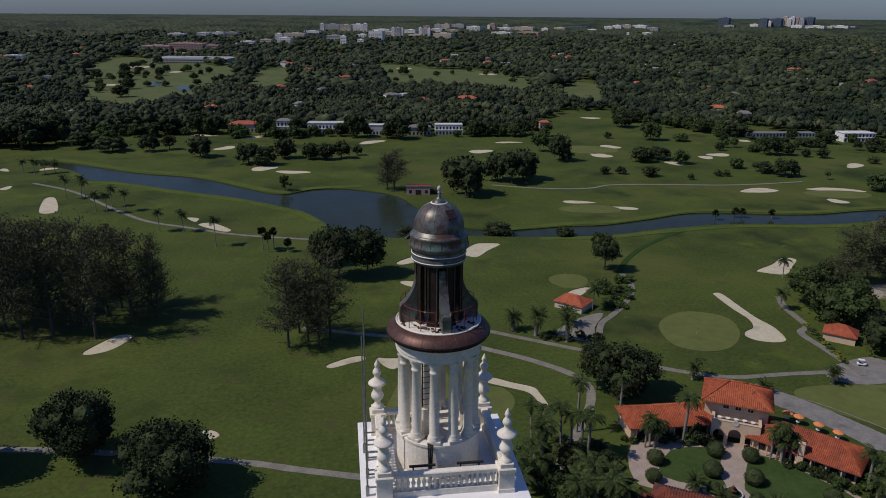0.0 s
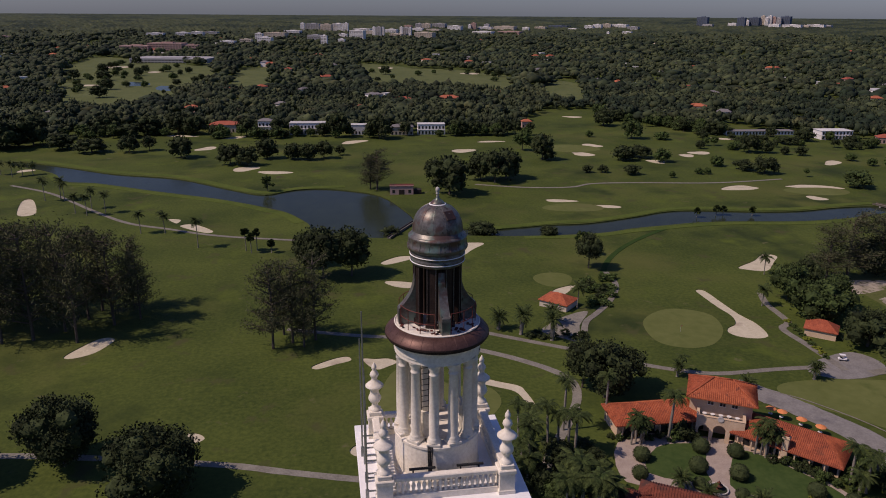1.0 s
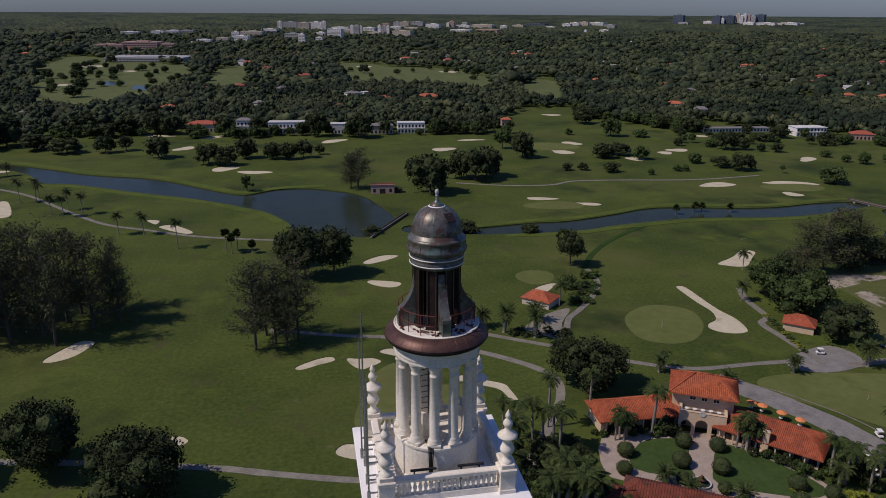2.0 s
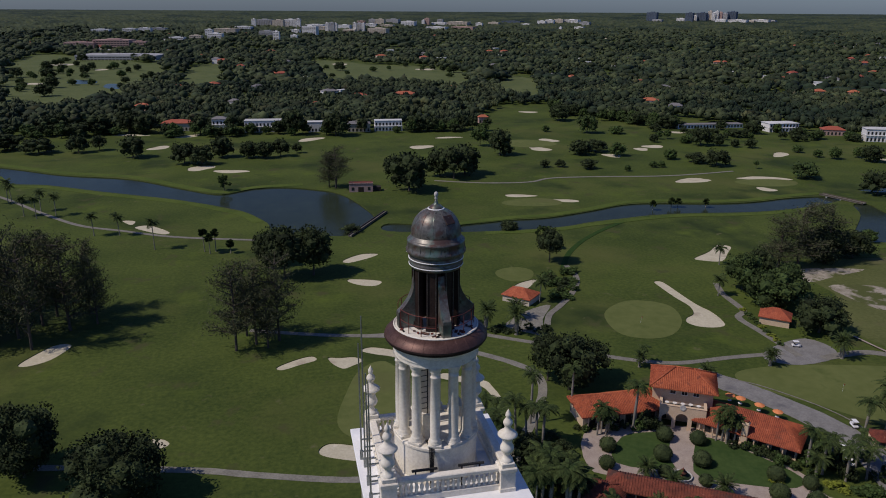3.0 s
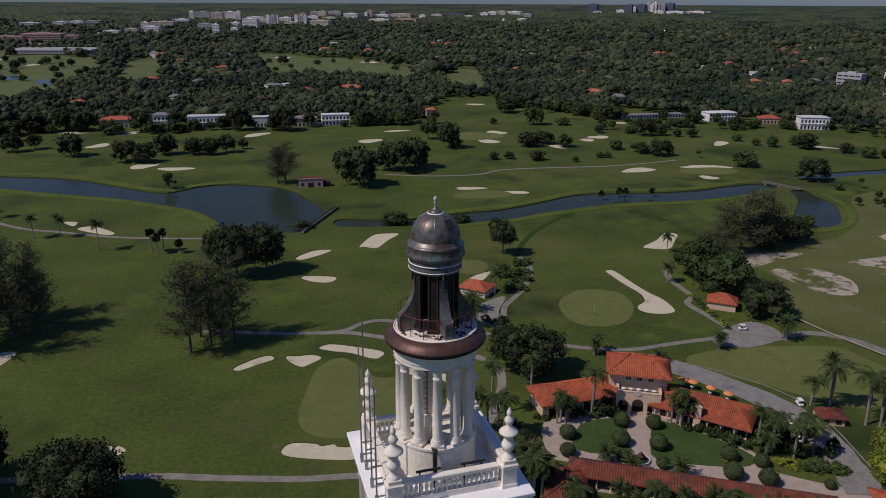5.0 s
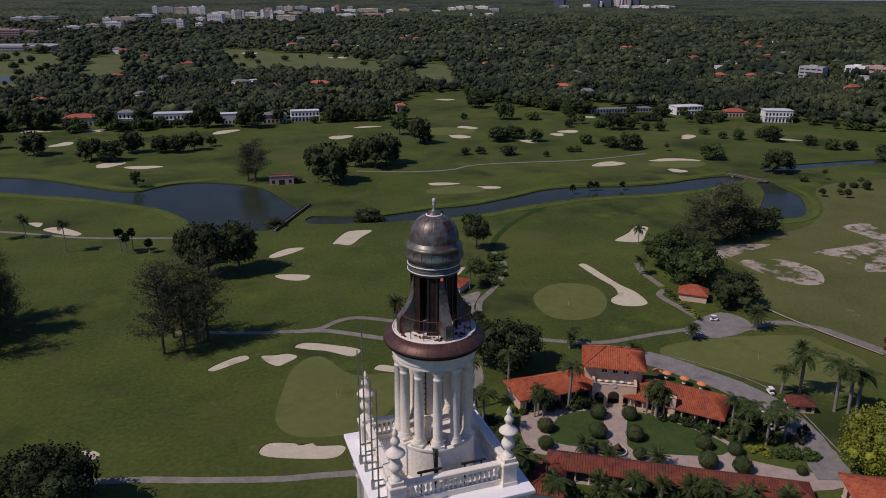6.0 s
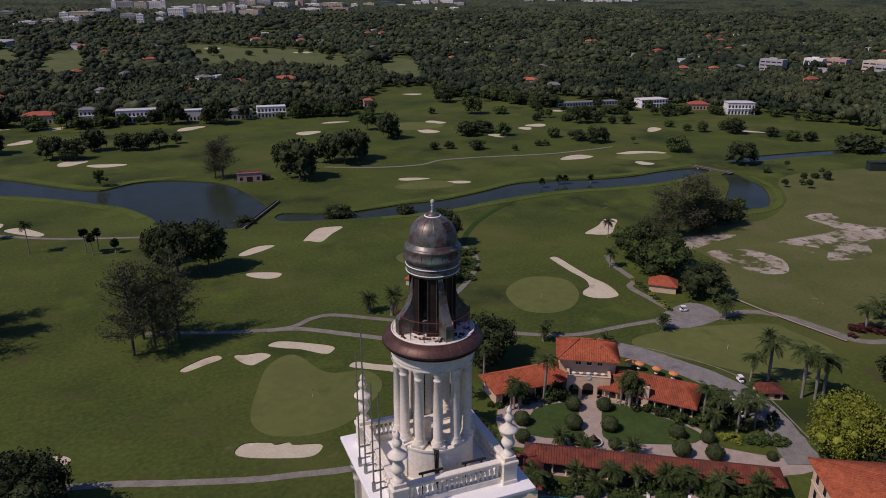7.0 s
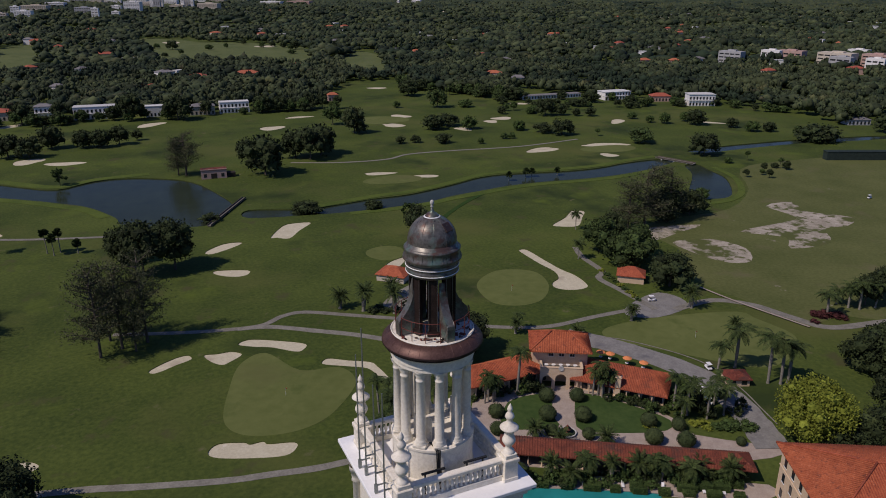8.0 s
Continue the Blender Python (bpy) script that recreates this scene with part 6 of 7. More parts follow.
shrub(93.6, 221.4, 2.8, 1.7, 0)
shrub(96.0, 213.8, 2.7, 2.1, 3)
shrub(101.0, 217.7, 2.9, 2.0, 0)
shrub(95.3, 217.5, 2.0, 2.7, 0)
shrub(91.0, 206.3, 2.3, 2.6, 3)
shrub(93.3, 202.5, 1.7, 1.8, 0)
shrub(103.9, 226.5, 2.7, 2.5, 0)
shrub(89.7, 205.8, 2.4, 2.8, 0)
shrub(91.3, 204.1, 2.5, 2.0, 0)
shrub(93.8, 224.4, 2.8, 2.9, 0)
shrub(100.9, 226.3, 1.9, 2.5, 0)
shrub(93.0, 201.7, 2.8, 1.7, 0)
shrub(94.0, 221.5, 2.0, 2.8, 3)
shrub(92.2, 207.2, 2.4, 2.7, 3)
shrub(99.2, 215.5, 2.5, 1.6, 0)
shrub(93.2, 205.0, 1.8, 2.9, 0)
shrub(91.8, 216.4, 2.0, 2.7, 3)
shrub(91.9, 215.8, 2.6, 2.5, 0)
shrub(97.5, 216.3, 1.8, 2.8, 3)
shrub(96.6, 218.4, 1.9, 1.5, 0)
shrub(103.1, 227.1, 2.2, 2.2, 0)
shrub(98.3, 209.2, 2.1, 2.7, 0)
shrub(45.1, 113.3, 2.3, 3.5, 3)
shrub(36.1, 109.8, 2.1, 2.1, 0)
shrub(43.7, 100.5, 3.0, 2.7, 3)
shrub(40.1, 114.4, 2.7, 2.3, 3)
shrub(40.1, 106.4, 1.8, 3.4, 0)
shrub(36.7, 116.9, 2.9, 2.1, 0)
shrub(46.9, 116.8, 2.9, 2.1, 3)
shrub(31.9, 109.8, 2.1, 3.1, 0)
shrub(34.0, 112.9, 2.4, 1.7, 0)
shrub(39.3, 102.3, 2.1, 2.3, 3)
shrub(50.8, 108.1, 3.0, 2.4, 0)
shrub(36.6, 101.8, 2.1, 2.4, 3)
shrub(48.8, 111.1, 2.2, 3.1, 0)
shrub(30.7, 106.8, 2.0, 1.5, 0)
shrub(29.0, 100.4, 2.7, 2.2, 3)
shrub(54.3, 116.0, 2.2, 1.5, 3)
shrub(47.4, 100.8, 2.5, 3.1, 3)
shrub(38.7, 113.4, 2.9, 2.3, 3)
shrub(40.4, 117.9, 2.0, 3.5, 0)
shrub(47.8, 101.2, 2.1, 1.8, 3)
shrub(39.6, 101.8, 2.4, 2.1, 0)
shrub(31.9, 109.4, 1.9, 3.1, 3)
shrub(39.7, 104.9, 3.0, 3.1, 3)
shrub(37.9, 105.8, 2.2, 1.6, 0)
shrub(75.9, 177.1, 1.8, 1.6, 3)
shrub(65.6, 176.6, 1.8, 2.4, 3)
shrub(61.1, 180.5, 1.9, 1.7, 3)
shrub(72.7, 175.5, 2.1, 1.9, 3)
shrub(58.4, 179.0, 1.9, 1.8, 3)
shrub(62.6, 177.6, 2.1, 1.3, 3)
shrub(70.4, 179.0, 1.8, 2.3, 3)
shrub(75.1, 176.5, 1.6, 2.3, 3)
shrub(149.2, 178.4, 1.5, 1.0, 1)
shrub(148.5, 174.7, 1.5, 1.0, 0)
shrub(147.8, 171.0, 1.4, 1.0, 0)
shrub(147.1, 167.4, 1.4, 1.0, 0)
shrub(146.5, 164.0, 1.4, 1.0, 1)
shrub(145.8, 160.6, 1.4, 1.0, 0)
shrub(145.2, 157.3, 1.4, 1.0, 1)
shrub(144.5, 154.0, 1.4, 1.0, 1)
shrub(143.9, 150.9, 1.3, 1.0, 0)
tree(333.1, 526.3, 8.0, 5.1, 2)
tree(330.7, 497.2, 8.8, 7.7, 1)
tree(401.6, 537.2, 10.3, 5.2, 1)
tree(404.0, 486.0, 9.8, 5.9, 2)
tree(358.5, 530.2, 9.7, 5.3, 2)
tree(440.8, 531.7, 11.9, 5.4, 2)
tree(377.3, 507.0, 7.1, 4.7, 1)
tree(323.9, 512.0, 7.0, 5.0, 1)
tree(366.2, 523.8, 7.1, 6.0, 1)
tree(336.4, 542.2, 7.5, 5.2, 2)
tree(418.0, 505.7, 11.5, 4.5, 2)
tree(411.6, 484.9, 7.5, 5.6, 2)
tree(288.0, 504.2, 8.7, 7.0, 2)
tree(368.3, 518.6, 9.4, 6.2, 2)
tree(419.0, 530.2, 10.0, 8.2, 1)
tree(315.9, 500.8, 11.3, 5.5, 1)
tree(298.8, 517.0, 6.6, 6.7, 1)
tree(314.6, 551.8, 11.7, 7.8, 2)
tree(351.2, 502.7, 6.8, 6.3, 2)
tree(327.9, 515.0, 7.5, 6.1, 2)
tree(373.8, 510.6, 10.2, 7.3, 2)
tree(397.7, 494.3, 7.8, 7.8, 2)
tree(306.4, 516.3, 7.5, 8.1, 1)
tree(310.0, 495.4, 8.5, 6.0, 1)
tree(428.4, 509.1, 8.9, 6.8, 1)
tree(342.7, 516.0, 9.7, 5.6, 1)
tree(-68.5, 612.2, 19.4, 16.3, 2)
tree(-42.2, 609.8, 14.5, 16.3, 2)
tree(8.0, 596.0, 23.0, 21.9, 2)
tree(41.7, 583.9, 24.7, 20.7, 2)
tree(65.0, 596.9, 12.6, 12.6, 2)
tree(109.7, 592.9, 19.5, 15.5, 2)
tree(124.4, 591.5, 16.6, 13.6, 2)
tree(-112.8, 625.6, 24.5, 17.4, 2)
tree(-151.1, 629.1, 29.3, 17.3, 2)
tree(-128.3, 633.4, 24.7, 19.5, 2)
tree(-184.5, 632.1, 24.3, 19.2, 2)
tree(150.3, 595.5, 17.8, 14.7, 2)
tree(393.6, 528.0, 18.8, 11.1, 2)
tree(335.9, 569.2, 19.7, 12.7, 2)
tree(378.9, 552.9, 11.7, 9.6, 2)
tree(109.0, 592.0, 16.4, 8.3, 2)
tree(-270.3, 624.5, 8.6, 10.4, 1)
tree(39.4, 598.7, 10.4, 9.2, 1)
tree(-90.0, 600.6, 13.4, 6.3, 1)
tree(-229.9, 625.8, 10.8, 9.7, 2)
tree(124.6, 593.9, 11.7, 7.2, 2)
tree(-43.2, 596.0, 12.2, 10.5, 2)
tree(-89.5, 604.6, 8.7, 11.5, 1)
tree(-193.5, 624.0, 10.3, 9.4, 2)
tree(93.3, 589.4, 8.5, 6.0, 0)
tree(-120.7, 629.7, 16.6, 9.1, 2)
tree(-117.7, 629.0, 11.7, 10.1, 0)
tree(-93.3, 615.7, 16.3, 10.4, 2)
tree(-263.5, 617.0, 13.8, 7.6, 2)
tree(-147.3, 624.0, 13.3, 6.4, 0)
tree(6.7, 592.2, 9.6, 7.9, 1)
tree(161.4, 593.5, 12.5, 12.1, 2)
tree(-27.1, 609.9, 9.8, 9.0, 1)
tree(-166.0, 624.4, 13.5, 9.3, 2)
tree(-27.3, 605.1, 12.8, 9.7, 0)
tree(-4.8, 602.9, 14.4, 11.9, 2)
tree(-86.7, 603.6, 15.0, 9.8, 1)
tree(117.8, 594.3, 15.1, 12.2, 2)
tree(144.6, 586.6, 15.2, 8.0, 2)
tree(-148.7, 637.0, 15.7, 10.5, 2)
tree(-186.7, 619.2, 9.5, 7.6, 0)
tree(-177.4, 630.9, 10.8, 6.5, 2)
tree(-160.3, 639.4, 9.4, 9.2, 2)
tree(-195.2, 614.4, 12.7, 6.8, 1)
tree(-15.1, 602.5, 9.3, 7.8, 0)
tree(-267.9, 619.0, 14.7, 8.7, 2)
tree(-174.0, 626.7, 13.7, 7.2, 1)
tree(-136.7, 621.5, 11.9, 7.0, 1)
tree(-141.1, 626.9, 12.9, 6.5, 2)
tree(106.9, 590.4, 12.5, 11.6, 1)
tree(-126.1, 639.0, 11.1, 10.3, 2)
tree(34.1, 588.0, 12.7, 9.6, 0)
tree(-41.9, 594.7, 14.7, 10.6, 0)
tree(142.7, 588.2, 12.7, 11.0, 1)
tree(-72.0, 605.1, 9.8, 10.3, 1)
tree(40.2, 599.4, 9.2, 12.0, 1)
tree(-216.6, 621.4, 9.3, 8.3, 0)
tree(-249.4, 630.6, 11.8, 7.0, 2)
tree(-240.4, 620.7, 8.6, 8.1, 0)
tree(-114.9, 637.5, 10.4, 8.1, 0)
tree(-238.8, 613.5, 11.5, 8.4, 0)
tree(-126.6, 626.6, 10.1, 11.1, 2)
tree(18.0, 602.8, 10.0, 8.2, 0)
tree(133.8, 595.1, 14.1, 11.0, 2)
tree(173.0, 587.1, 8.9, 11.5, 2)
tree(-218.4, 616.6, 9.8, 8.9, 0)
tree(131.0, 588.9, 11.5, 9.7, 1)
tree(169.4, 585.6, 10.4, 7.7, 1)
tree(-227.5, 629.1, 11.4, 5.7, 2)
tree(-59.1, 596.9, 14.8, 10.5, 0)
tree(-176.0, 613.4, 12.4, 12.0, 0)
tree(-203.8, 624.6, 16.1, 10.6, 1)
tree(-96.9, 612.5, 8.7, 8.0, 2)
tree(-182.4, 643.1, 8.6, 10.5, 2)
tree(-295.7, 634.3, 14.4, 8.2, 1)
tree(-36.7, 600.1, 11.5, 6.9, 2)
tree(-262.2, 620.3, 11.0, 5.6, 0)
tree(-53.6, 607.8, 16.1, 6.4, 2)
tree(-117.0, 623.3, 11.7, 10.3, 0)
tree(321.3, 602.3, 10.5, 6.2, 2)
tree(291.5, 654.7, 9.8, 8.9, 1)
tree(279.7, 665.1, 11.4, 7.4, 0)
tree(275.3, 685.9, 11.2, 11.3, 0)
tree(316.9, 590.2, 11.6, 12.3, 2)
tree(313.8, 615.8, 11.3, 6.7, 0)
tree(315.5, 625.3, 17.4, 10.6, 1)
tree(283.9, 663.8, 12.0, 10.6, 2)
tree(296.7, 623.7, 9.6, 9.9, 0)
tree(330.4, 576.0, 14.9, 6.1, 2)
tree(314.4, 630.8, 15.4, 12.8, 2)
tree(274.0, 674.5, 12.1, 10.4, 0)
tree(328.2, 577.6, 10.8, 9.8, 0)
tree(347.9, 570.4, 16.5, 7.2, 2)
tree(285.9, 665.3, 16.5, 12.2, 2)
tree(325.1, 609.1, 14.7, 9.9, 1)
tree(276.0, 695.7, 16.3, 14.2, 0)
tree(325.1, 599.7, 15.5, 9.2, 0)
tree(323.6, 613.8, 11.3, 11.6, 0)
tree(329.3, 577.7, 9.8, 6.6, 0)
tree(324.4, 578.7, 12.3, 7.3, 0)
tree(317.2, 601.3, 17.5, 6.5, 0)
tree(294.7, 658.4, 9.8, 7.9, 1)
tree(308.6, 624.5, 12.5, 10.5, 0)
tree(310.9, 635.7, 15.7, 12.0, 0)
tree(340.6, 570.9, 12.6, 6.8, 2)
tree(335.0, 593.7, 12.0, 12.0, 1)
tree(330.6, 585.0, 11.5, 9.5, 0)
tree(319.9, 603.5, 8.8, 10.1, 2)
tree(343.2, 573.2, 15.9, 11.4, 1)
tree(276.9, 664.0, 12.9, 10.5, 2)
tree(281.0, 665.7, 18.4, 8.9, 2)
tree(340.3, 569.8, 9.2, 7.3, 1)
tree(307.5, 630.9, 12.8, 13.2, 0)
tree(509.0, 414.2, 12.3, 6.1, 1)
tree(430.4, 491.9, 11.4, 8.7, 0)
tree(368.7, 513.2, 13.5, 7.1, 2)
tree(493.0, 429.5, 7.3, 6.9, 2)
tree(426.8, 491.6, 8.8, 6.9, 1)
tree(455.9, 482.8, 14.4, 7.3, 0)
tree(503.0, 419.7, 10.1, 6.6, 0)
tree(491.0, 451.1, 14.0, 7.8, 0)
tree(497.5, 423.0, 8.5, 9.2, 1)
tree(482.6, 467.7, 14.1, 7.6, 2)
tree(416.3, 500.5, 13.4, 9.0, 2)
tree(449.4, 481.7, 9.4, 8.3, 1)
tree(451.5, 474.7, 10.8, 6.5, 2)
tree(420.2, 487.5, 8.5, 8.1, 0)
tree(-381.4, 1185.0, 12.4, 8.4, 0)
tree(-486.8, 1536.7, 13.7, 9.0, 1)
tree(-318.2, 1021.2, 8.3, 8.7, 0)
tree(-363.5, 1298.9, 8.6, 7.7, 0)
tree(-202.5, 966.8, 7.0, 6.6, 2)
tree(-286.2, 1205.6, 11.5, 8.6, 2)
tree(-210.0, 1104.3, 15.4, 8.3, 2)
tree(-332.6, 1068.6, 12.9, 6.3, 2)
tree(-321.2, 1117.8, 7.7, 6.6, 1)
tree(-388.1, 1488.7, 20.4, 11.9, 0)
tree(-247.8, 1073.0, 12.7, 9.1, 1)
tree(-201.0, 1016.8, 12.8, 8.1, 2)
tree(-342.0, 1159.3, 8.9, 10.0, 0)
tree(-319.9, 1265.0, 13.2, 9.7, 0)
tree(-278.9, 1354.4, 11.6, 7.8, 0)
tree(-337.2, 1279.3, 13.9, 10.2, 0)
tree(-370.7, 1311.6, 16.6, 7.5, 0)
tree(-316.2, 995.0, 12.5, 7.6, 0)
tree(-231.7, 1198.0, 16.1, 10.9, 1)
tree(-319.0, 1150.5, 11.0, 10.5, 1)
tree(-282.6, 1188.9, 15.9, 7.3, 0)
tree(-272.8, 1074.2, 14.0, 8.9, 0)
tree(-346.2, 1104.6, 14.6, 9.3, 0)
tree(-319.4, 1418.3, 12.4, 7.9, 1)
tree(-272.9, 1369.1, 20.2, 12.4, 1)
tree(-239.2, 1232.4, 14.0, 7.8, 1)
tree(-357.2, 1200.1, 8.9, 7.7, 0)
tree(-396.4, 1563.4, 20.2, 9.8, 0)
tree(-369.1, 1235.4, 13.8, 7.8, 1)
tree(-357.0, 1388.7, 11.4, 7.1, 1)
tree(-329.7, 1041.5, 8.4, 7.4, 0)
tree(-323.0, 1028.0, 11.7, 6.3, 1)
tree(-302.8, 1185.1, 8.0, 8.8, 1)
tree(-273.4, 1468.8, 13.2, 8.9, 0)
tree(234.1, 1342.3, 13.4, 9.7, 2)
tree(191.3, 1268.9, 9.1, 8.9, 1)
tree(83.5, 1144.2, 11.3, 6.8, 2)
tree(109.1, 1170.7, 8.9, 8.6, 0)
tree(248.7, 1260.9, 11.1, 6.1, 0)
tree(86.3, 1312.6, 12.4, 8.0, 1)
tree(161.3, 1267.3, 9.0, 6.9, 1)
tree(160.1, 1241.6, 15.2, 9.5, 0)
tree(257.4, 1299.3, 10.6, 7.7, 1)
tree(69.0, 1209.2, 12.4, 6.3, 1)
tree(264.5, 1120.9, 14.0, 7.5, 0)
tree(316.7, 1334.2, 17.2, 10.3, 0)
tree(268.7, 1268.8, 10.8, 9.0, 2)
tree(281.8, 1196.0, 11.6, 9.2, 0)
palm("royal", 107.7, 92.4, 11.1, 0.85)
palm("royal", 109.1, 88.9, 9.7, 0.85)
palm("royal", 112.4, 85.5, 10.2, 0.85)
palm("royal", 117.5, 85.1, 9.1, 0.85)
palm("royal", 118.5, 89.6, 9.5, 0.85)
palm("royal", 114.2, 92.4, 8.0, 0.85)
palm("royal", 106.6, 88.1, 6.3, 0.85)
shrub(95.5, 102.8, 1.3, 2.1, 3)
shrub(97.2, 103.4, 1.1, 1.6, 3)
shrub(97.3, 101.7, 1.1, 1.8, 3)
shrub(98.0, 101.7, 1.3, 2.5, 0)
shrub(98.5, 101.1, 1.2, 2.2, 3)
shrub(99.6, 100.8, 1.3, 2.3, 0)
shrub(99.5, 99.4, 1.3, 1.5, 3)
shrub(99.6, 98.2, 1.1, 2.0, 3)
shrub(100.9, 98.7, 1.4, 2.7, 3)
shrub(101.1, 97.4, 1.0, 1.9, 3)
shrub(101.7, 96.6, 1.3, 1.6, 3)
shrub(101.8, 96.4, 1.1, 1.6, 3)
shrub(103.1, 96.4, 1.1, 2.1, 3)
shrub(102.7, 94.6, 1.1, 1.6, 0)
shrub(103.7, 95.0, 1.3, 1.7, 3)
shrub(104.3, 94.4, 1.2, 1.9, 3)
tree(324.7, 264.6, 4.5, 6.5, 2)
tree(309.4, 262.8, 4.3, 4.7, 2)
tree(326.2, 292.8, 6.2, 3.9, 1)
tree(344.6, 266.2, 5.7, 5.4, 2)
tree(319.5, 255.8, 4.7, 5.2, 2)
tree(341.3, 292.8, 3.7, 6.4, 1)
tree(342.0, 272.2, 5.4, 3.1, 2)
tree(343.5, 270.0, 3.8, 6.5, 1)
tree(321.3, 262.7, 3.5, 3.8, 1)

tree(-382, 1211, 23.4, 16.0, 2)
tree(-376, 1354, 23.8, 16.0, 2)
tree(-332, 1188, 28.4, 16.0, 2)
tree(-289, 1039, 21.6, 16.0, 2)
tree(-354, 1353, 12.9, 10.3, 2)
tree(-272, 936, 25.5, 16.0, 2)
tree(-300, 1275, 18.1, 14.5, 2)
tree(-349, 1439, 13.7, 10.9, 2)
tree(-306, 1352, 17.0, 13.6, 2)
tree(-236, 1285, 12.0, 9.6, 2)
tree(-228, 1322, 14.4, 11.6, 2)
tree(-187, 1120, 14.0, 11.2, 2)
tree(-187, 1180, 12.9, 10.3, 2)
tree(-393, 1471, 14.0, 11.2, 2)
tree(-372, 1589, 22.6, 16.0, 2)
tree(-279, 1606, 17.5, 14.0, 2)
tree(-251, 1569, 19.5, 15.6, 2)
tree(107, 1270, 21.6, 16.0, 2)
tree(280, 1238, 13.7, 10.9, 2)
tree(291, 1202, 19.0, 15.2, 2)
tree(308, 1156, 18.4, 14.7, 2)

# ---- woods to the horizon ----
EDGE = [(0, 637), (28.1, 637), (32.4, 621), (35.5, 611), (38.6, 658), (43.4, 680), (49.6, 687), (52.0, 696), (58.7, 686), (63.7, 706), (67.5, 739), (68.9, 805), (72.4, 793), (74.1, 705), (74.9, 626), (81.4, 624), (93.0, 636), (99.3, 660), (105.8, 703), (109.0, 642), (111.4, 618), (114.9, 627), (119.7, 638), (180, 638)]        # bearing from the tower in degrees, distance at which the woods begin
CLEAR = [        # outlines of the fairways among the woods
    ((-181, 926), (-175, 871), (-199, 835), (-218, 792), (-259, 816), (-294, 872), (-446, 1357), (-511, 1709), (-512, 1845), (-450, 1797), (-370, 1687), (-297, 1606), (-230, 1499), (-259, 1750), (-235, 1706), (-203, 1434), (-162, 1234), (-179, 1139)),
    ((-77, 1008), (-101, 976), (-125, 1019), (-154, 1388), (-107, 1463), (-94, 1344)),
    ((260, 964), (221, 958), (191, 1003), (122, 1025), (73, 1009), (59, 950), (76, 1562), (117, 1525), (149, 1489), (169, 1423), (250, 1374), (271, 1316), (314, 1237)),
    ((314, 833), (284, 815), (267, 836), (277, 899), (350, 1122), (380, 1100), (374, 1008)),
    ((228, 680), (270, 680), (272, 752), (232, 756))]
# far fairway sheets, their paler colour holding haze and sun besides mown grass
for o in CLEAR[:4]:
    tagged(sheet("fairway", smooth_line([Vector(p) for p in o], True, 2), 0.15, HAZY_FAIRWAY, 0.2), "far mown fairway with haze and sunlight in its pale green", "grass", "", "structure")
rng = np.random.default_rng(9)
eb, ed = np.array([e[0] for e in EDGE]), np.array([e[1] for e in EDGE])


def in_clearing(p):
    out = np.zeros(len(p), bool)
    for o in CLEAR:
        odd = np.zeros(len(p), bool)
        for (x0, y0), (x1, y1) in zip(o, o[1:] + o[:1]):
            if y0 != y1:
                odd ^= ((y0 > p[:, 1]) != (y1 > p[:, 1])) & (p[:, 0] < (x1 - x0) * (p[:, 1] - y0) / (y1 - y0) + x0)
        out |= odd
    return out


def scatter(n, r0, r1, a0=28, a1=128):
    r = np.sqrt(rng.uniform(r0 * r0, r1 * r1, n))
    a = rng.uniform(a0, a1, n)
    p = np.stack([r * np.cos(np.radians(a)), r * np.sin(np.radians(a))], 1)
    return p[(r > np.interp(a, eb, ed)) & ~in_clearing(p)]


def far_house(x, y, L, W, h, rot, kind):
    wall, rf = ((0, 0), (0, 1), (3, 2), (2, 2), (0, 0))[kind]
    c = empty("house", pose(x, y, 0, 0, 0, rot), ("white flat-roofed house in the woods", "white house with grey roof in the woods", "sandy house with red tile roof in the woods", "pink house with red tile roof in the woods", "white house in the woods")[kind], "house", "houses in the woods")
    part("wall", boxed(-L / 2, L / 2, -W / 2, W / 2, 0, h), WALLS[wall], c)
    if kind in (0, 4):
        part("roof", boxed(-L / 2 - 0.3, L / 2 + 0.3, -W / 2 - 0.3, W / 2 + 0.3, h, h + 0.5), ROOFS[rf], c)
    else:
        part("roof", hip_roof(bmesh.new(), L, W, h, 2.6, 0.6), ROOFS[rf], c)


hp = np.concatenate([scatter(55, 740, 1150), scatter(120, 1150, 2000), scatter(90, 2000, 3100)])
for i, (x, y) in enumerate(hp):
    L = rng.uniform(9, 20)
    PLOTS.append((x, y, L * 0.7, 1.4))
    far_house(float(x), float(y), float(L), float(L * rng.uniform(0.5, 0.8)), float(rng.uniform(6.5, 9.5)), float(rng.uniform(-40, 40)), int(rng.integers(0, 5)))


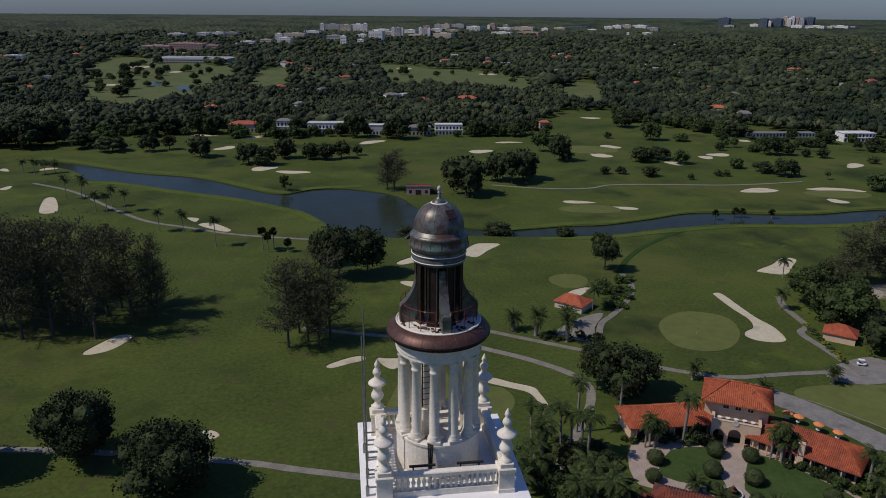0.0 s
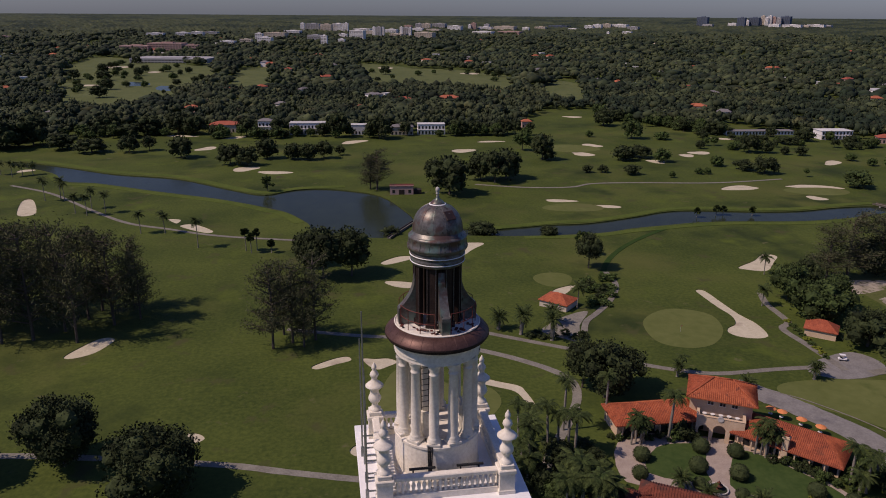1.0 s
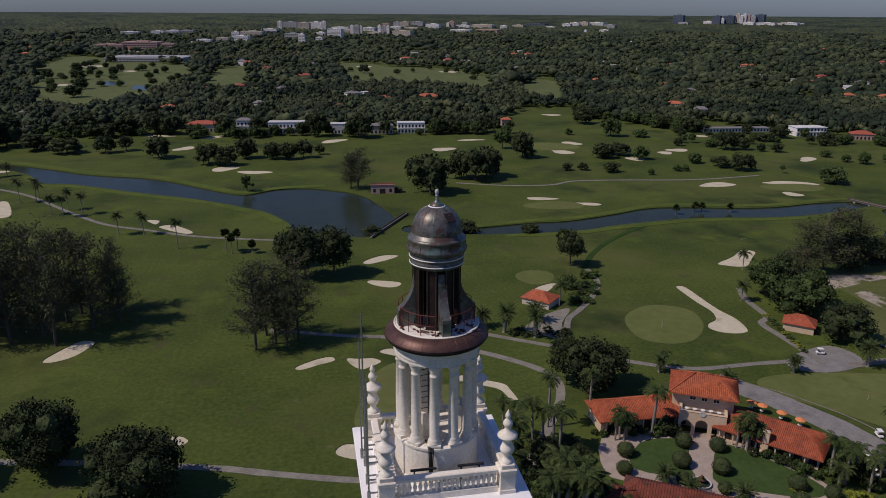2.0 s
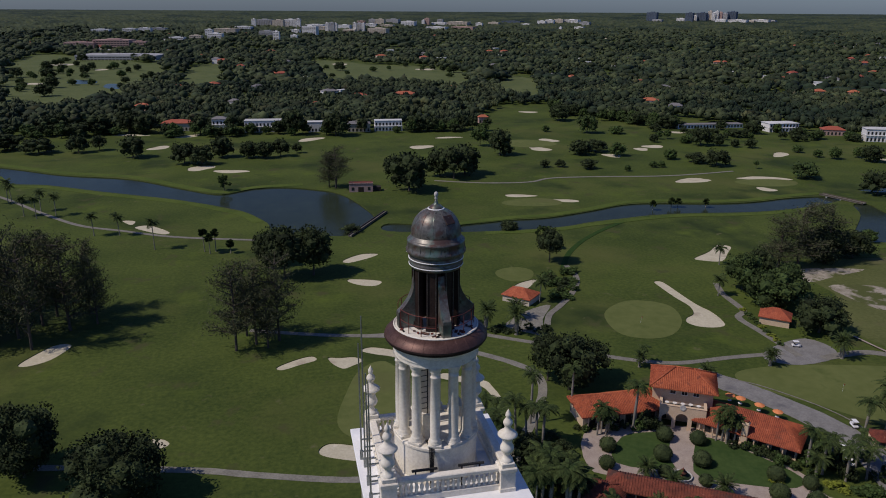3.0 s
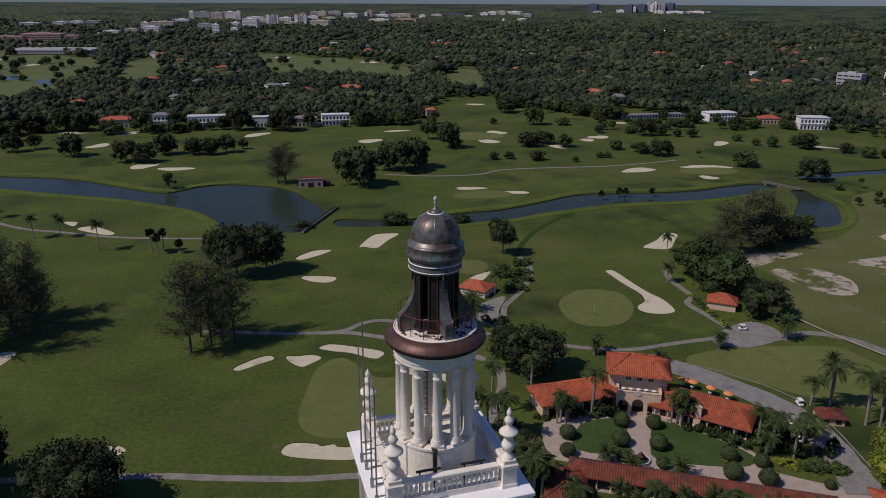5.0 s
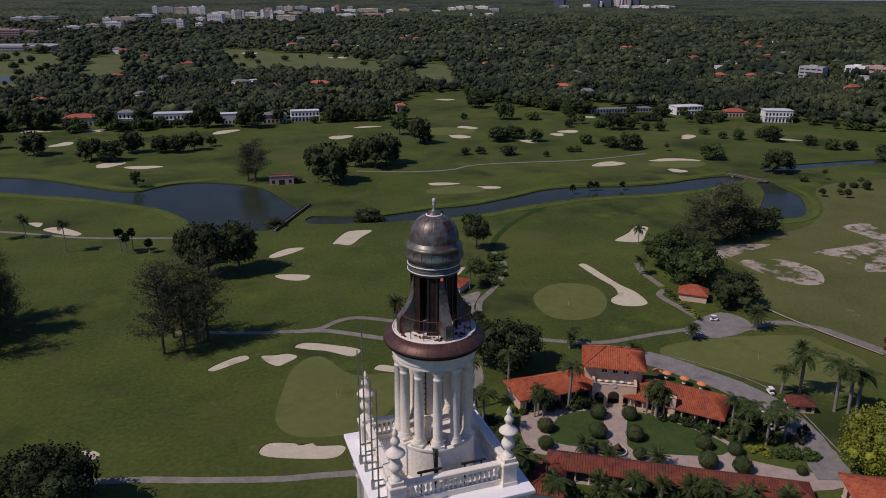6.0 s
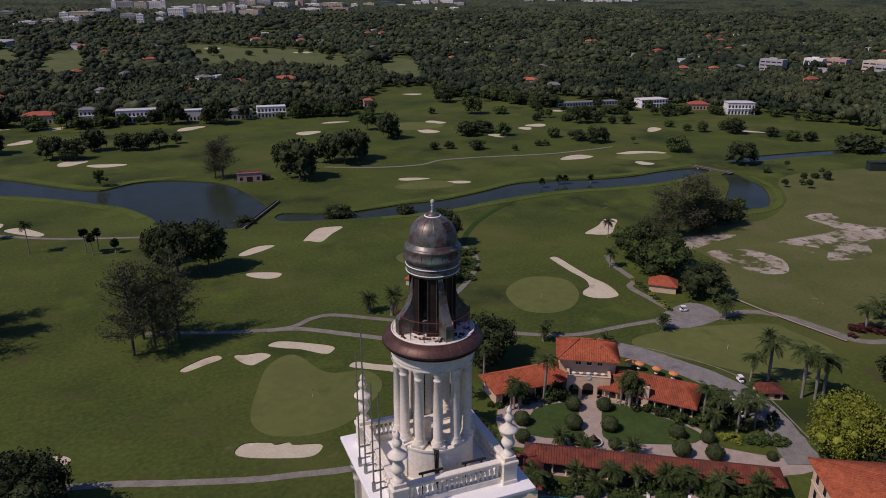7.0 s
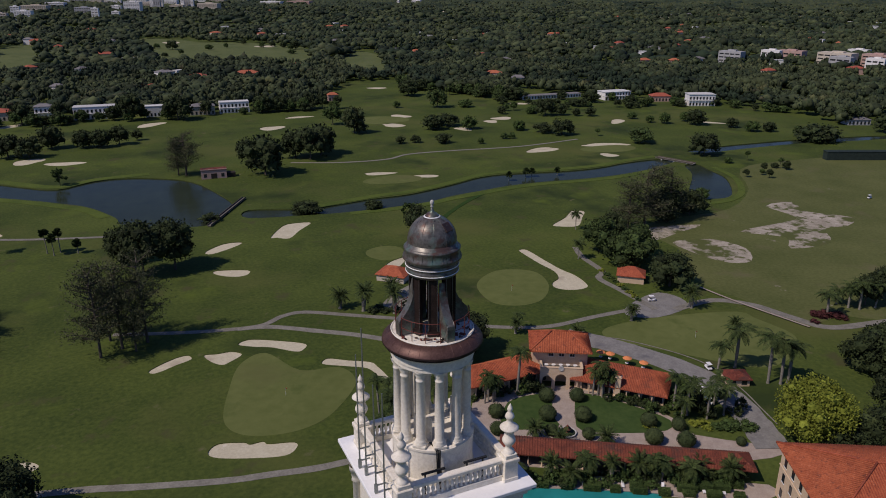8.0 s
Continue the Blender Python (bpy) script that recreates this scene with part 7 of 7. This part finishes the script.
def office_block(x, y, ground_z, w, h, wall):
    """A far building: floor slabs, recessed dark glazing between them, a roof box."""
    d = max(0.5 * w, 9)
    w *= 0.92
    tone = {WALLS[0]: "white", WALLS[1]: "grey", WALLS[2]: "pinkish", WALLS[3]: "sand-coloured"}.get(wall, "dark blue-grey")
    c = empty("office_block", pose(x, y, ground_z, 0, 0, math.degrees(math.atan2(y, x)) - 90 - 22), tone + (" low building among the distant trees" if h < 22 else " multi-storey block in the distant town"), "building", "distant town")
    PLOTS.append((x, y, 0.55 * w, 0.05))
    part("glazing", boxed(-w / 2 + 0.35, w / 2 - 0.35, 0.35, d - 0.35, 0, h - 0.5), GLASS, c)
    n = max(2, int(h / 4.2))
    slab = to_mesh("floor_band", boxed(-w / 2, w / 2, 0, d, -0.62 * h / n, 0), wall)
    for k in range(1, n + 1):
        child("floor_band", slab, c, pose(0, 0, h * k / n))
    m = max(2, int(w / 7))
    fin = to_mesh("wall_fin", boxed(-0.7, 0.7, -0.2, d + 0.2, 0, h), wall)
    for k in range(m + 1):
        child("wall_fin", fin, c, pose(-w / 2 + w * k / m, 0, 0))
    part("plant_room", boxed(-w / 6, w / 5, d * 0.3, d * 0.7, h, h + min(3, 0.1 * h)), wall, c)


office_block(-73, 3396, 24.1, 18.1, 36.2, WALLS[0])
office_block(-30, 3418, 26.4, 67.7, 31.5, WALLS[1])
office_block(28, 3361, 20.2, 53.6, 36.3, WALLS[3])
office_block(80, 3381, 22.6, 53.8, 36.4, WALLS[0])
office_block(115, 3362, 20.6, 20.4, 41.2, WALLS[0])
office_block(-20, 2733, 0.0, 56.3, 27.5, WALLS[1])
office_block(11, 2374, 0.0, 19.9, 35.2, WALLS[0])
office_block(86, 2933, 0.0, 35.6, 26.9, WALLS[0])
office_block(66, 2423, 0.0, 22.1, 23.7, WALLS[0])
office_block(136, 2871, 0.0, 58.8, 40.9, WALLS[0])
office_block(183, 3362, 20.9, 84.0, 17.4, WALLS[0])
office_block(217, 3249, 7.6, 49.2, 23.6, WALLS[3])
office_block(226, 3202, 1.5, 12.1, 46.8, WALLS[0])
office_block(243, 3171, 0.0, 26.4, 48.8, WALLS[1])
office_block(263, 3201, 1.6, 9.7, 44.5, WALLS[0])
office_block(305, 3286, 13.1, 54.7, 24.8, WALLS[0])
office_block(315, 3179, 0.0, 55.4, 21.7, WALLS[3])
office_block(341, 3197, 2.1, 12.1, 46.9, WALLS[0])
office_block(362, 3211, 4.2, 26.8, 42.2, WALLS[1])
office_block(378, 3194, 2.3, 9.7, 44.6, WALLS[0])
office_block(402, 3485, 35.2, 37.0, 16.8, WALLS[2])
office_block(413, 3037, 0.0, 83.2, 30.0, WALLS[3])
office_block(452, 3482, 35.5, 31.7, 24.3, WALLS[1])
office_block(485, 3456, 33.5, 42.0, 26.8, WALLS[3])
office_block(545, 3476, 36.1, 63.6, 24.3, WALLS[1])
office_block(600, 3378, 27.7, 67.2, 24.4, WALLS[0])
office_block(430, 3352, 22.3, 50.9, 19.8, WALLS[0])
office_block(495, 3327, 20.6, 65.9, 17.4, WALLS[3])
office_block(674, 3392, 30.4, 13.0, 26.8, WALLS[0])
office_block(691, 3390, 30.6, 23.5, 34.2, WALLS[2])
office_block(742, 3383, 31.0, 70.6, 17.0, WALLS[0])
office_block(772, 3478, 40.0, 26.9, 19.2, WALLS[1])
office_block(824, 3348, 29.5, 99.2, 21.9, WALLS[3])
office_block(696, 3230, 13.6, 94.9, 17.7, WALLS[0])
office_block(815, 3229, 16.7, 108.5, 15.2, WALLS[2])
office_block(914, 3311, 28.1, 31.3, 19.4, WALLS[0])
office_block(990, 3342, 33.1, 53.1, 16.8, WALLS[3])
office_block(1090, 3397, 40.5, 101.0, 14.0, WALLS[4])
office_block(1126, 3289, 32.2, 42.7, 11.9, WALLS[0])
office_block(1221, 3341, 39.6, 41.1, 16.4, WALLS[0])
office_block(1258, 3332, 39.9, 41.3, 21.3, WALLS[0])
office_block(1308, 3347, 42.6, 44.6, 21.2, WALLS[3])
office_block(1363, 3332, 43.1, 75.7, 18.7, WALLS[0])
office_block(1382, 3221, 34.9, 52.1, 18.8, WALLS[1])
office_block(1304, 3094, 19.8, 42.0, 14.8, WALLS[0])
office_block(1213, 3077, 14.0, 10.3, 20.6, WALLS[0])
office_block(1758, 3307, 53.7, 51.2, 42.9, WALLS[4])
office_block(1767, 3269, 51.8, 48.0, 13.1, WALLS[1])
office_block(1885, 3262, 55.2, 40.0, 15.4, WALLS[0])
office_block(1903, 3219, 53.4, 36.8, 42.2, WALLS[4])
office_block(1945, 3240, 55.9, 18.6, 27.6, WALLS[0])
office_block(1971, 3229, 56.2, 50.0, 39.7, WALLS[4])
office_block(2015, 3252, 58.7, 12.7, 32.4, WALLS[0])
office_block(2028, 3247, 58.9, 19.0, 44.7, WALLS[3])
office_block(2023, 3209, 56.8, 15.8, 39.5, WALLS[0])
office_block(2036, 3204, 57.0, 15.8, 46.8, WALLS[0])
office_block(2051, 3198, 57.2, 19.0, 41.9, WALLS[2])
office_block(2089, 3223, 59.6, 28.9, 34.7, WALLS[1])
office_block(2118, 3211, 60.0, 45.2, 41.9, WALLS[4])
office_block(2000, 3112, 50.6, 49.4, 17.6, WALLS[0])
office_block(2067, 3083, 51.5, 87.6, 15.1, WALLS[0])
office_block(2115, 3062, 52.2, 41.1, 12.6, WALLS[3])
office_block(2156, 3044, 52.7, 79.6, 14.9, WALLS[0])
office_block(2197, 3025, 53.3, 41.8, 12.5, WALLS[1])
office_block(-650, 3164, 4.2, 72.5, 18.5, WALLS[0])
office_block(-545, 3168, 2.0, 53.5, 23.2, WALLS[0])
office_block(-491, 3191, 4.0, 50.9, 23.2, WALLS[0])
office_block(-442, 3214, 6.0, 61.0, 20.9, WALLS[1])
office_block(-290, 2449, 0.0, 48.2, 16.6, WALLS[0])
office_block(-238, 2501, 0.0, 39.0, 20.4, WALLS[3])
office_block(-212, 2718, 0.0, 27.4, 32.9, WALLS[0])
office_block(-181, 3122, 0.0, 93.8, 25.6, WALLS[3])
office_block(-176, 2456, 0.0, 47.6, 27.1, WALLS[0])
office_block(-117, 3284, 11.3, 72.9, 20.0, WALLS[0])
office_block(-675, 1651, 0.0, 39.2, 13.7, WALLS[0])
office_block(-314, 1607, 0.0, 174.0, 9.5, WALLS[1])
office_block(-472, 2014, 0.0, 77.4, 19.2, WALLS[2])
office_block(-397, 2016, 0.0, 95.6, 25.0, WALLS[2])
office_block(-334, 2018, 0.0, 42.3, 20.8, WALLS[2])
office_block(-1105, 2880, 0.0, 48.0, 17.7, WALLS[2])
office_block(763, 731, 0.0, 31.4, 17.5, WALLS[1])
office_block(841, 734, 0.0, 26.3, 16.3, WALLS[0])
office_block(858, 717, 0.0, 36.0, 16.3, WALLS[2])
office_block(866, 653, 0.0, 45.3, 18.0, WALLS[3])
office_block(969, 697, 0.0, 27.2, 15.7, WALLS[0])
office_block(903, 621, 0.0, 36.1, 17.1, WALLS[2])
office_block(847, 629, 0.0, 27.6, 15.6, WALLS[1])
office_block(870, 597, 0.0, 23.5, 15.5, WALLS[0])


def clump(seed, lobes, leaves, leaf):
    """A small crown one unit in radius, base at 0 and top about 1: a few lobes with leaf sprays over them."""
    g = np.random.default_rng(seed)
    V, F, k, pts = [], [], 0, []
    for i in range(lobes):
        a, r = g.uniform(0, 6.283), 0.0 if i == 0 else g.uniform(0.3, 0.75)
        c = np.array((r * math.cos(a), r * math.sin(a), g.uniform(0.45, 0.72)))
        size = np.array((1, 1, 0.62)) * (g.uniform(0.5, 0.68) if i == 0 else g.uniform(0.28, 0.5))
        v = ICO1[0] * g.uniform(0.82, 1.15, (len(ICO1[0]), 1)) * size + c
        V.append(v), F.append(ICO1[1] + k)
        k += len(v)
        d = g.normal(size=(max(1, leaves // lobes), 3))
        d[:, 2] = np.abs(d[:, 2]) - 0.15
        d /= np.linalg.norm(d, axis=1)[:, None]
        pts.append(c + d * size * g.uniform(0.9, 1.15, (len(d), 1)))
    v, f = leaf_quads(g, np.concatenate(pts), leaf, 0.3)
    f = f + k
    return np.concatenate(V + [v]), np.concatenate(F + [f[:, :3], f[:, [0, 2, 3]]])


def canopy_field(bands, mat, name):
    """Crowns packed over the woods, leaving the plots of houses free, and a rough sheet of treetops beyond."""
    V, F, k = [], [], 0
    plots = np.array(PLOTS)
    for pts, size, height, lobes, leaves, leaf in bands:
        forms = [clump(700 + 13 * lobes + q, lobes, leaves, leaf) for q in range(10)]
        keep = np.ones(len(pts), bool)
        for x, y, r, f in plots:
            dx, dy = pts[:, 0] - x, pts[:, 1] - y
            L = math.hypot(x, y)
            u, w = (dx * x + dy * y) / L, (dx * y - dy * x) / L
            keep &= ~((np.abs(w) < r) & (u > -r * f) & (u < r))
        for x, y in pts[keep]:
            grow = 1 + 0.28 * math.sin(x * 0.021 + 1.7 * math.sin(y * 0.013)) + 0.18 * math.sin(y * 0.043 + x * 0.017)
            q = size * grow * float(np.clip(rng.lognormal(0, 0.36), 0.5, 2.1))
            h = height * (0.55 + 0.45 * grow) * rng.uniform(0.7, 1.3)
            z, kk = rise(math.hypot(x, y))
            v, f = forms[int(rng.integers(10))]
            a = rng.uniform(0, 6.283)
            c, n = math.cos(a) * q, math.sin(a) * q
            V.append(np.stack([c * v[:, 0] - n * v[:, 1] + x, n * v[:, 0] + c * v[:, 1] + y, v[:, 2] * h * kk + z], 1))
            F.append(f + k)
            k += len(v)
    # treetops towards the horizon
    rr, aa = 3150 + 1750 * (np.arange(100) / 99) ** 0.9, np.radians(np.linspace(26, 130, 1100))
    top = rng.uniform(0.0, 1.5, (len(rr), len(aa)))
    top = 0.7 * top + 0.3 * np.roll(top, 1, 1)
    grid = np.zeros((len(rr), len(aa), 3))
    for i, r in enumerate(rr):
        z, kk = rise(r)
        jig = r + rng.uniform(-6, 6, len(aa)) * (0 < i < len(rr) - 1)
        grid[i] = np.stack([jig * np.cos(aa), jig * np.sin(aa), z + kk * 13 * top[i]], 1)
    ids = k + np.arange(len(rr) * len(aa)).reshape(len(rr), len(aa))
    p, q, r, t = ids[:-1, :-1].ravel(), ids[1:, :-1].ravel(), ids[1:, 1:].ravel(), ids[:-1, 1:].ravel()
    V.append(grid.reshape(-1, 3))
    F += [np.stack([p, r, q], 1), np.stack([p, t, r], 1)]
    return tagged(new(name, raw_mesh(name, np.concatenate(V), np.concatenate(F).tolist(), mat, True)), "dense dark green tree canopy reaching the horizon", "woods", "", "stuff")


canopy_field([(scatter(8500, 420, 1000), 6.6, 10.5, 4, 20, 0.13), (scatter(9500, 1000, 1900), 9.0, 11.5, 3, 8, 0.16), (scatter(9500, 1900, 3400), 13.0, 14, 2, 2, 0.2)], FOREST, "woodland")

# ---- small things ----
def golf_cart(x, y, rot, label="white golf cart with canopy roof"):
    c = empty("golf_cart", pose(x, y, 0.1, 0, 0, rot), label, "golf cart")
    bm = boxed(-1.2, 1.2, -0.58, 0.58, 0.3, 0.62, bevel=0.08)
    box(bm, 0.55, 1.25, -0.55, 0.55, 0.55, 0.95, 0.12)
    box(bm, -1.2, -0.25, -0.58, 0.58, 0.55, 0.8, 0.06)
    part("body", bm, CARTWHITE, c)
    bm = boxed(-0.6, -0.05, -0.52, 0.52, 0.8, 0.92, bevel=0.03)
    box(bm, -0.68, -0.56, -0.52, 0.52, 0.85, 1.3, 0.03)
    part("seat", bm, BLACK, c, "dark padded bench seat")
    part("roof", boxed(-1.0, 0.75, -0.6, 0.6, 1.78, 1.88, bevel=0.04), CARTWHITE, c, "white plastic canopy")
    for px, py in ((-0.9, -0.5), (-0.9, 0.5), (0.65, -0.5), (0.65, 0.5)):
        part("post", tube(bmesh.new(), [(px, py, 0.6), (px, py, 1.8)], 0.025, None, 5), BLACK, c)
    for px, py in ((-0.8, -0.56), (-0.8, 0.56), (0.85, -0.56), (0.85, 0.56)):
        w = part("wheel", lathe(bmesh.new(), [(0, -0.08), (0.16, -0.08), (0.22, -0.06), (0.22, 0.06), (0.16, 0.08), (0, 0.08)], 12), BLACK, c)
        w.matrix_basis = pose(px, py, 0.22, 90)


def umbrella(x, y, turn):
    c = empty("market_umbrella", pose(x, y, 0.1, 0, 0, turn), "orange canvas market umbrella over terrace", "umbrella", "terrace umbrellas")
    part("canopy", lathe(bmesh.new(), [(1.35, 2.2), (1.32, 2.25), (0.7, 2.55), (0.1, 2.8), (0, 2.85)], 8), UMBRELLA, c)
    part("pole", tube(bmesh.new(), [(0, 0, 0), (0, 0, 2.95)], 0.04), BARK, c)
    part("table", lathe(bmesh.new(), [(0, 0.72), (0.55, 0.72), (0.55, 0.76), (0, 0.76)], 12), WALLS[0], c)


def fountain(x, y):
    c = empty("fountain", pose(x, y, 0.07), "tiered stone fountain in the paved court", "fountain")
    part("basin", lathe(bmesh.new(), [(2.1, 0), (2.15, 0.45), (2.2, 0.55), (1.95, 0.55), (1.9, 0.2), (0, 0.2)], 28), KERB, c)
    part("pool", lathe(bmesh.new(), [(1.9, 0.42), (0, 0.42)], 28), WATER, c, "dark still water")
    part("column", lathe(bmesh.new(), [(0.5, 0.2), (0.4, 0.5), (0.22, 0.7), (0.22, 1.1), (0.9, 1.3), (0.95, 1.4), (0.2, 1.45), (0.16, 1.9), (0.45, 2.0), (0.1, 2.1), (0.12, 2.4), (0, 2.6)], 18), OLDTILE, c, "brown two-tiered centre piece", True)


def bridge(x0, y0, x1, y1, w, label):
    L, rot = math.hypot(x1 - x0, y1 - y0), math.degrees(math.atan2(y1 - y0, x1 - x0))
    c = empty("footbridge", pose((x0 + x1) / 2, (y0 + y1) / 2, 0, 0, 0, rot), label, "bridge")
    part("deck", boxed(-L / 2, L / 2, -w / 2, w / 2, 0.2, 0.6, bevel=0.05), PATH, c)
    for s in (-1, 1):
        part("parapet", boxed(-L / 2, L / 2, s * w / 2 - 0.12, s * w / 2 + 0.12, 0.6, 1.15, bevel=0.03), BARK, c)
    for k in (-1, 0, 1):
        part("pier", boxed(k * L / 3 - 0.4, k * L / 3 + 0.4, -w / 2 + 0.2, w / 2 - 0.2, -1.2, 0.2), KERB, c)


def flag(x, y):
    c = empty("golf_flag", pose(x, y, 0.03), "thin golf flagstick with small flag", "flag", "golf flags")
    part("pole", tube(bmesh.new(), [(0, 0, 0), (0, 0, 2.2)], 0.03, 0.02, 5), CARTWHITE, c)
    part("banner", boxed(0.02, 0.5, -0.012, 0.012, 1.8, 2.2), UMBRELLA, c)


def hedge(x, y, L, W, h, rot):
    c = empty("box_hedge", pose(x, y, 0, 0, 0, rot), "clipped bright green box hedge", "hedge", "box hedges")
    rg = np.random.default_rng(int(x * 10))
    p = rg.uniform(-0.5, 0.5, (700, 3))
    ax = rg.integers(0, 3, 700)
    p[np.arange(700), ax] = np.where(rg.random(700) < 0.5, -0.5, 0.5)
    p = p * np.array((L, W, h)) + np.array((0, 0, h / 2))
    v, f = leaf_quads(rg, p, 0.12)
    core = [(sx * L * 0.48, sy * W * 0.48, z) for z in (0, h * 0.97) for sx, sy in ((-1, -1), (1, -1), (1, 1), (-1, 1))]
    faces = [(4, 5, 6, 7), (0, 1, 5, 4), (1, 2, 6, 5), (2, 3, 7, 6), (3, 0, 4, 7)]
    child("foliage", raw_mesh("foliage", core + [tuple(q) for q in v], faces + [tuple(q) for q in f + 8], LEAF[1]), c)


def sun_lounger(x, y, rot):
    c = empty("sun_lounger", pose(x, y, 0.05, 0, 0, rot), "white sun lounger on the pool terrace", "lounger", "pool loungers")
    bm = boxed(-1.0, 0.4, -0.34, 0.34, 0.28, 0.34, bevel=0.01)
    part("frame", bm, CARTWHITE, c)
    leg = to_mesh("leg", boxed(-0.03, 0.03, -0.03, 0.03, 0, 0.3), CARTWHITE)
    for px, py in ((-0.9, -0.28), (-0.9, 0.28), (0.3, -0.28), (0.3, 0.28)):
        child("leg", leg, c, pose(px, py, 0))
    part("mattress", boxed(-0.98, 0.36, -0.31, 0.31, 0.34, 0.44, bevel=0.04), CARTWHITE, c, "white padded mattress")
    back = part("backrest", boxed(0, 0.75, -0.32, 0.32, 0, 0.12, bevel=0.03), CARTWHITE, c)
    back.matrix_basis = pose(0.36, 0, 0.34, 0, -38, 0)


for k in range(9):
    sun_lounger(66.5 + 3.6 * k, 79.9 - 2.17 * k, 58 + 6 * math.sin(2.1 * k))
for k in range(9):
    hedge(61.5 + 4.4 * k, 80.4 - 2.6 * k, 2.6 + 0.5 * math.sin(3.7 * k), 1.6, 1.3 + 0.25 * math.sin(1.9 * k), -31)
golf_cart(147.7, 148.6, -20)
golf_cart(130.9, 104.5, 75)
golf_cart(332.0, 204.2, 10)
golf_cart(120.1, 96.1, -60, "white golf cart parked beside shrubs")
golf_cart(117.5, 90.6, -60, "white golf cart parked beside shrubs")
umbrella(107.1, 122.0, 0)
umbrella(108.9, 120.0, 20)
umbrella(111.6, 115.8, 40)
umbrella(114.1, 111.8, 60)
fountain(77.4, 94.6)
bridge(23.3, 294.0, 45.9, 333.6, 1.7, "low concrete weir bridge beside the lake")
bridge(296.3, 322.0, 304.4, 298.0, 3.4, "small concrete cart bridge over canal")
hedge(88.7, 66.4, 4.1, 1.8, 1.6, -31)
hedge(92.3, 65.2, 4.1, 1.8, 1.6, -31)
hedge(95.3, 63.4, 3.6, 1.8, 1.6, -31)
hedge(98.9, 63.0, 3.1, 1.8, 1.6, -31)
hedge(70.9, 75.0, 2.9, 1.8, 1.6, -31)
hedge(78.9, 70.9, 2.6, 1.8, 1.6, -31)
flag(108.9, 176.0)
flag(20.4, 139.9)
flag(141.6, 121.1)
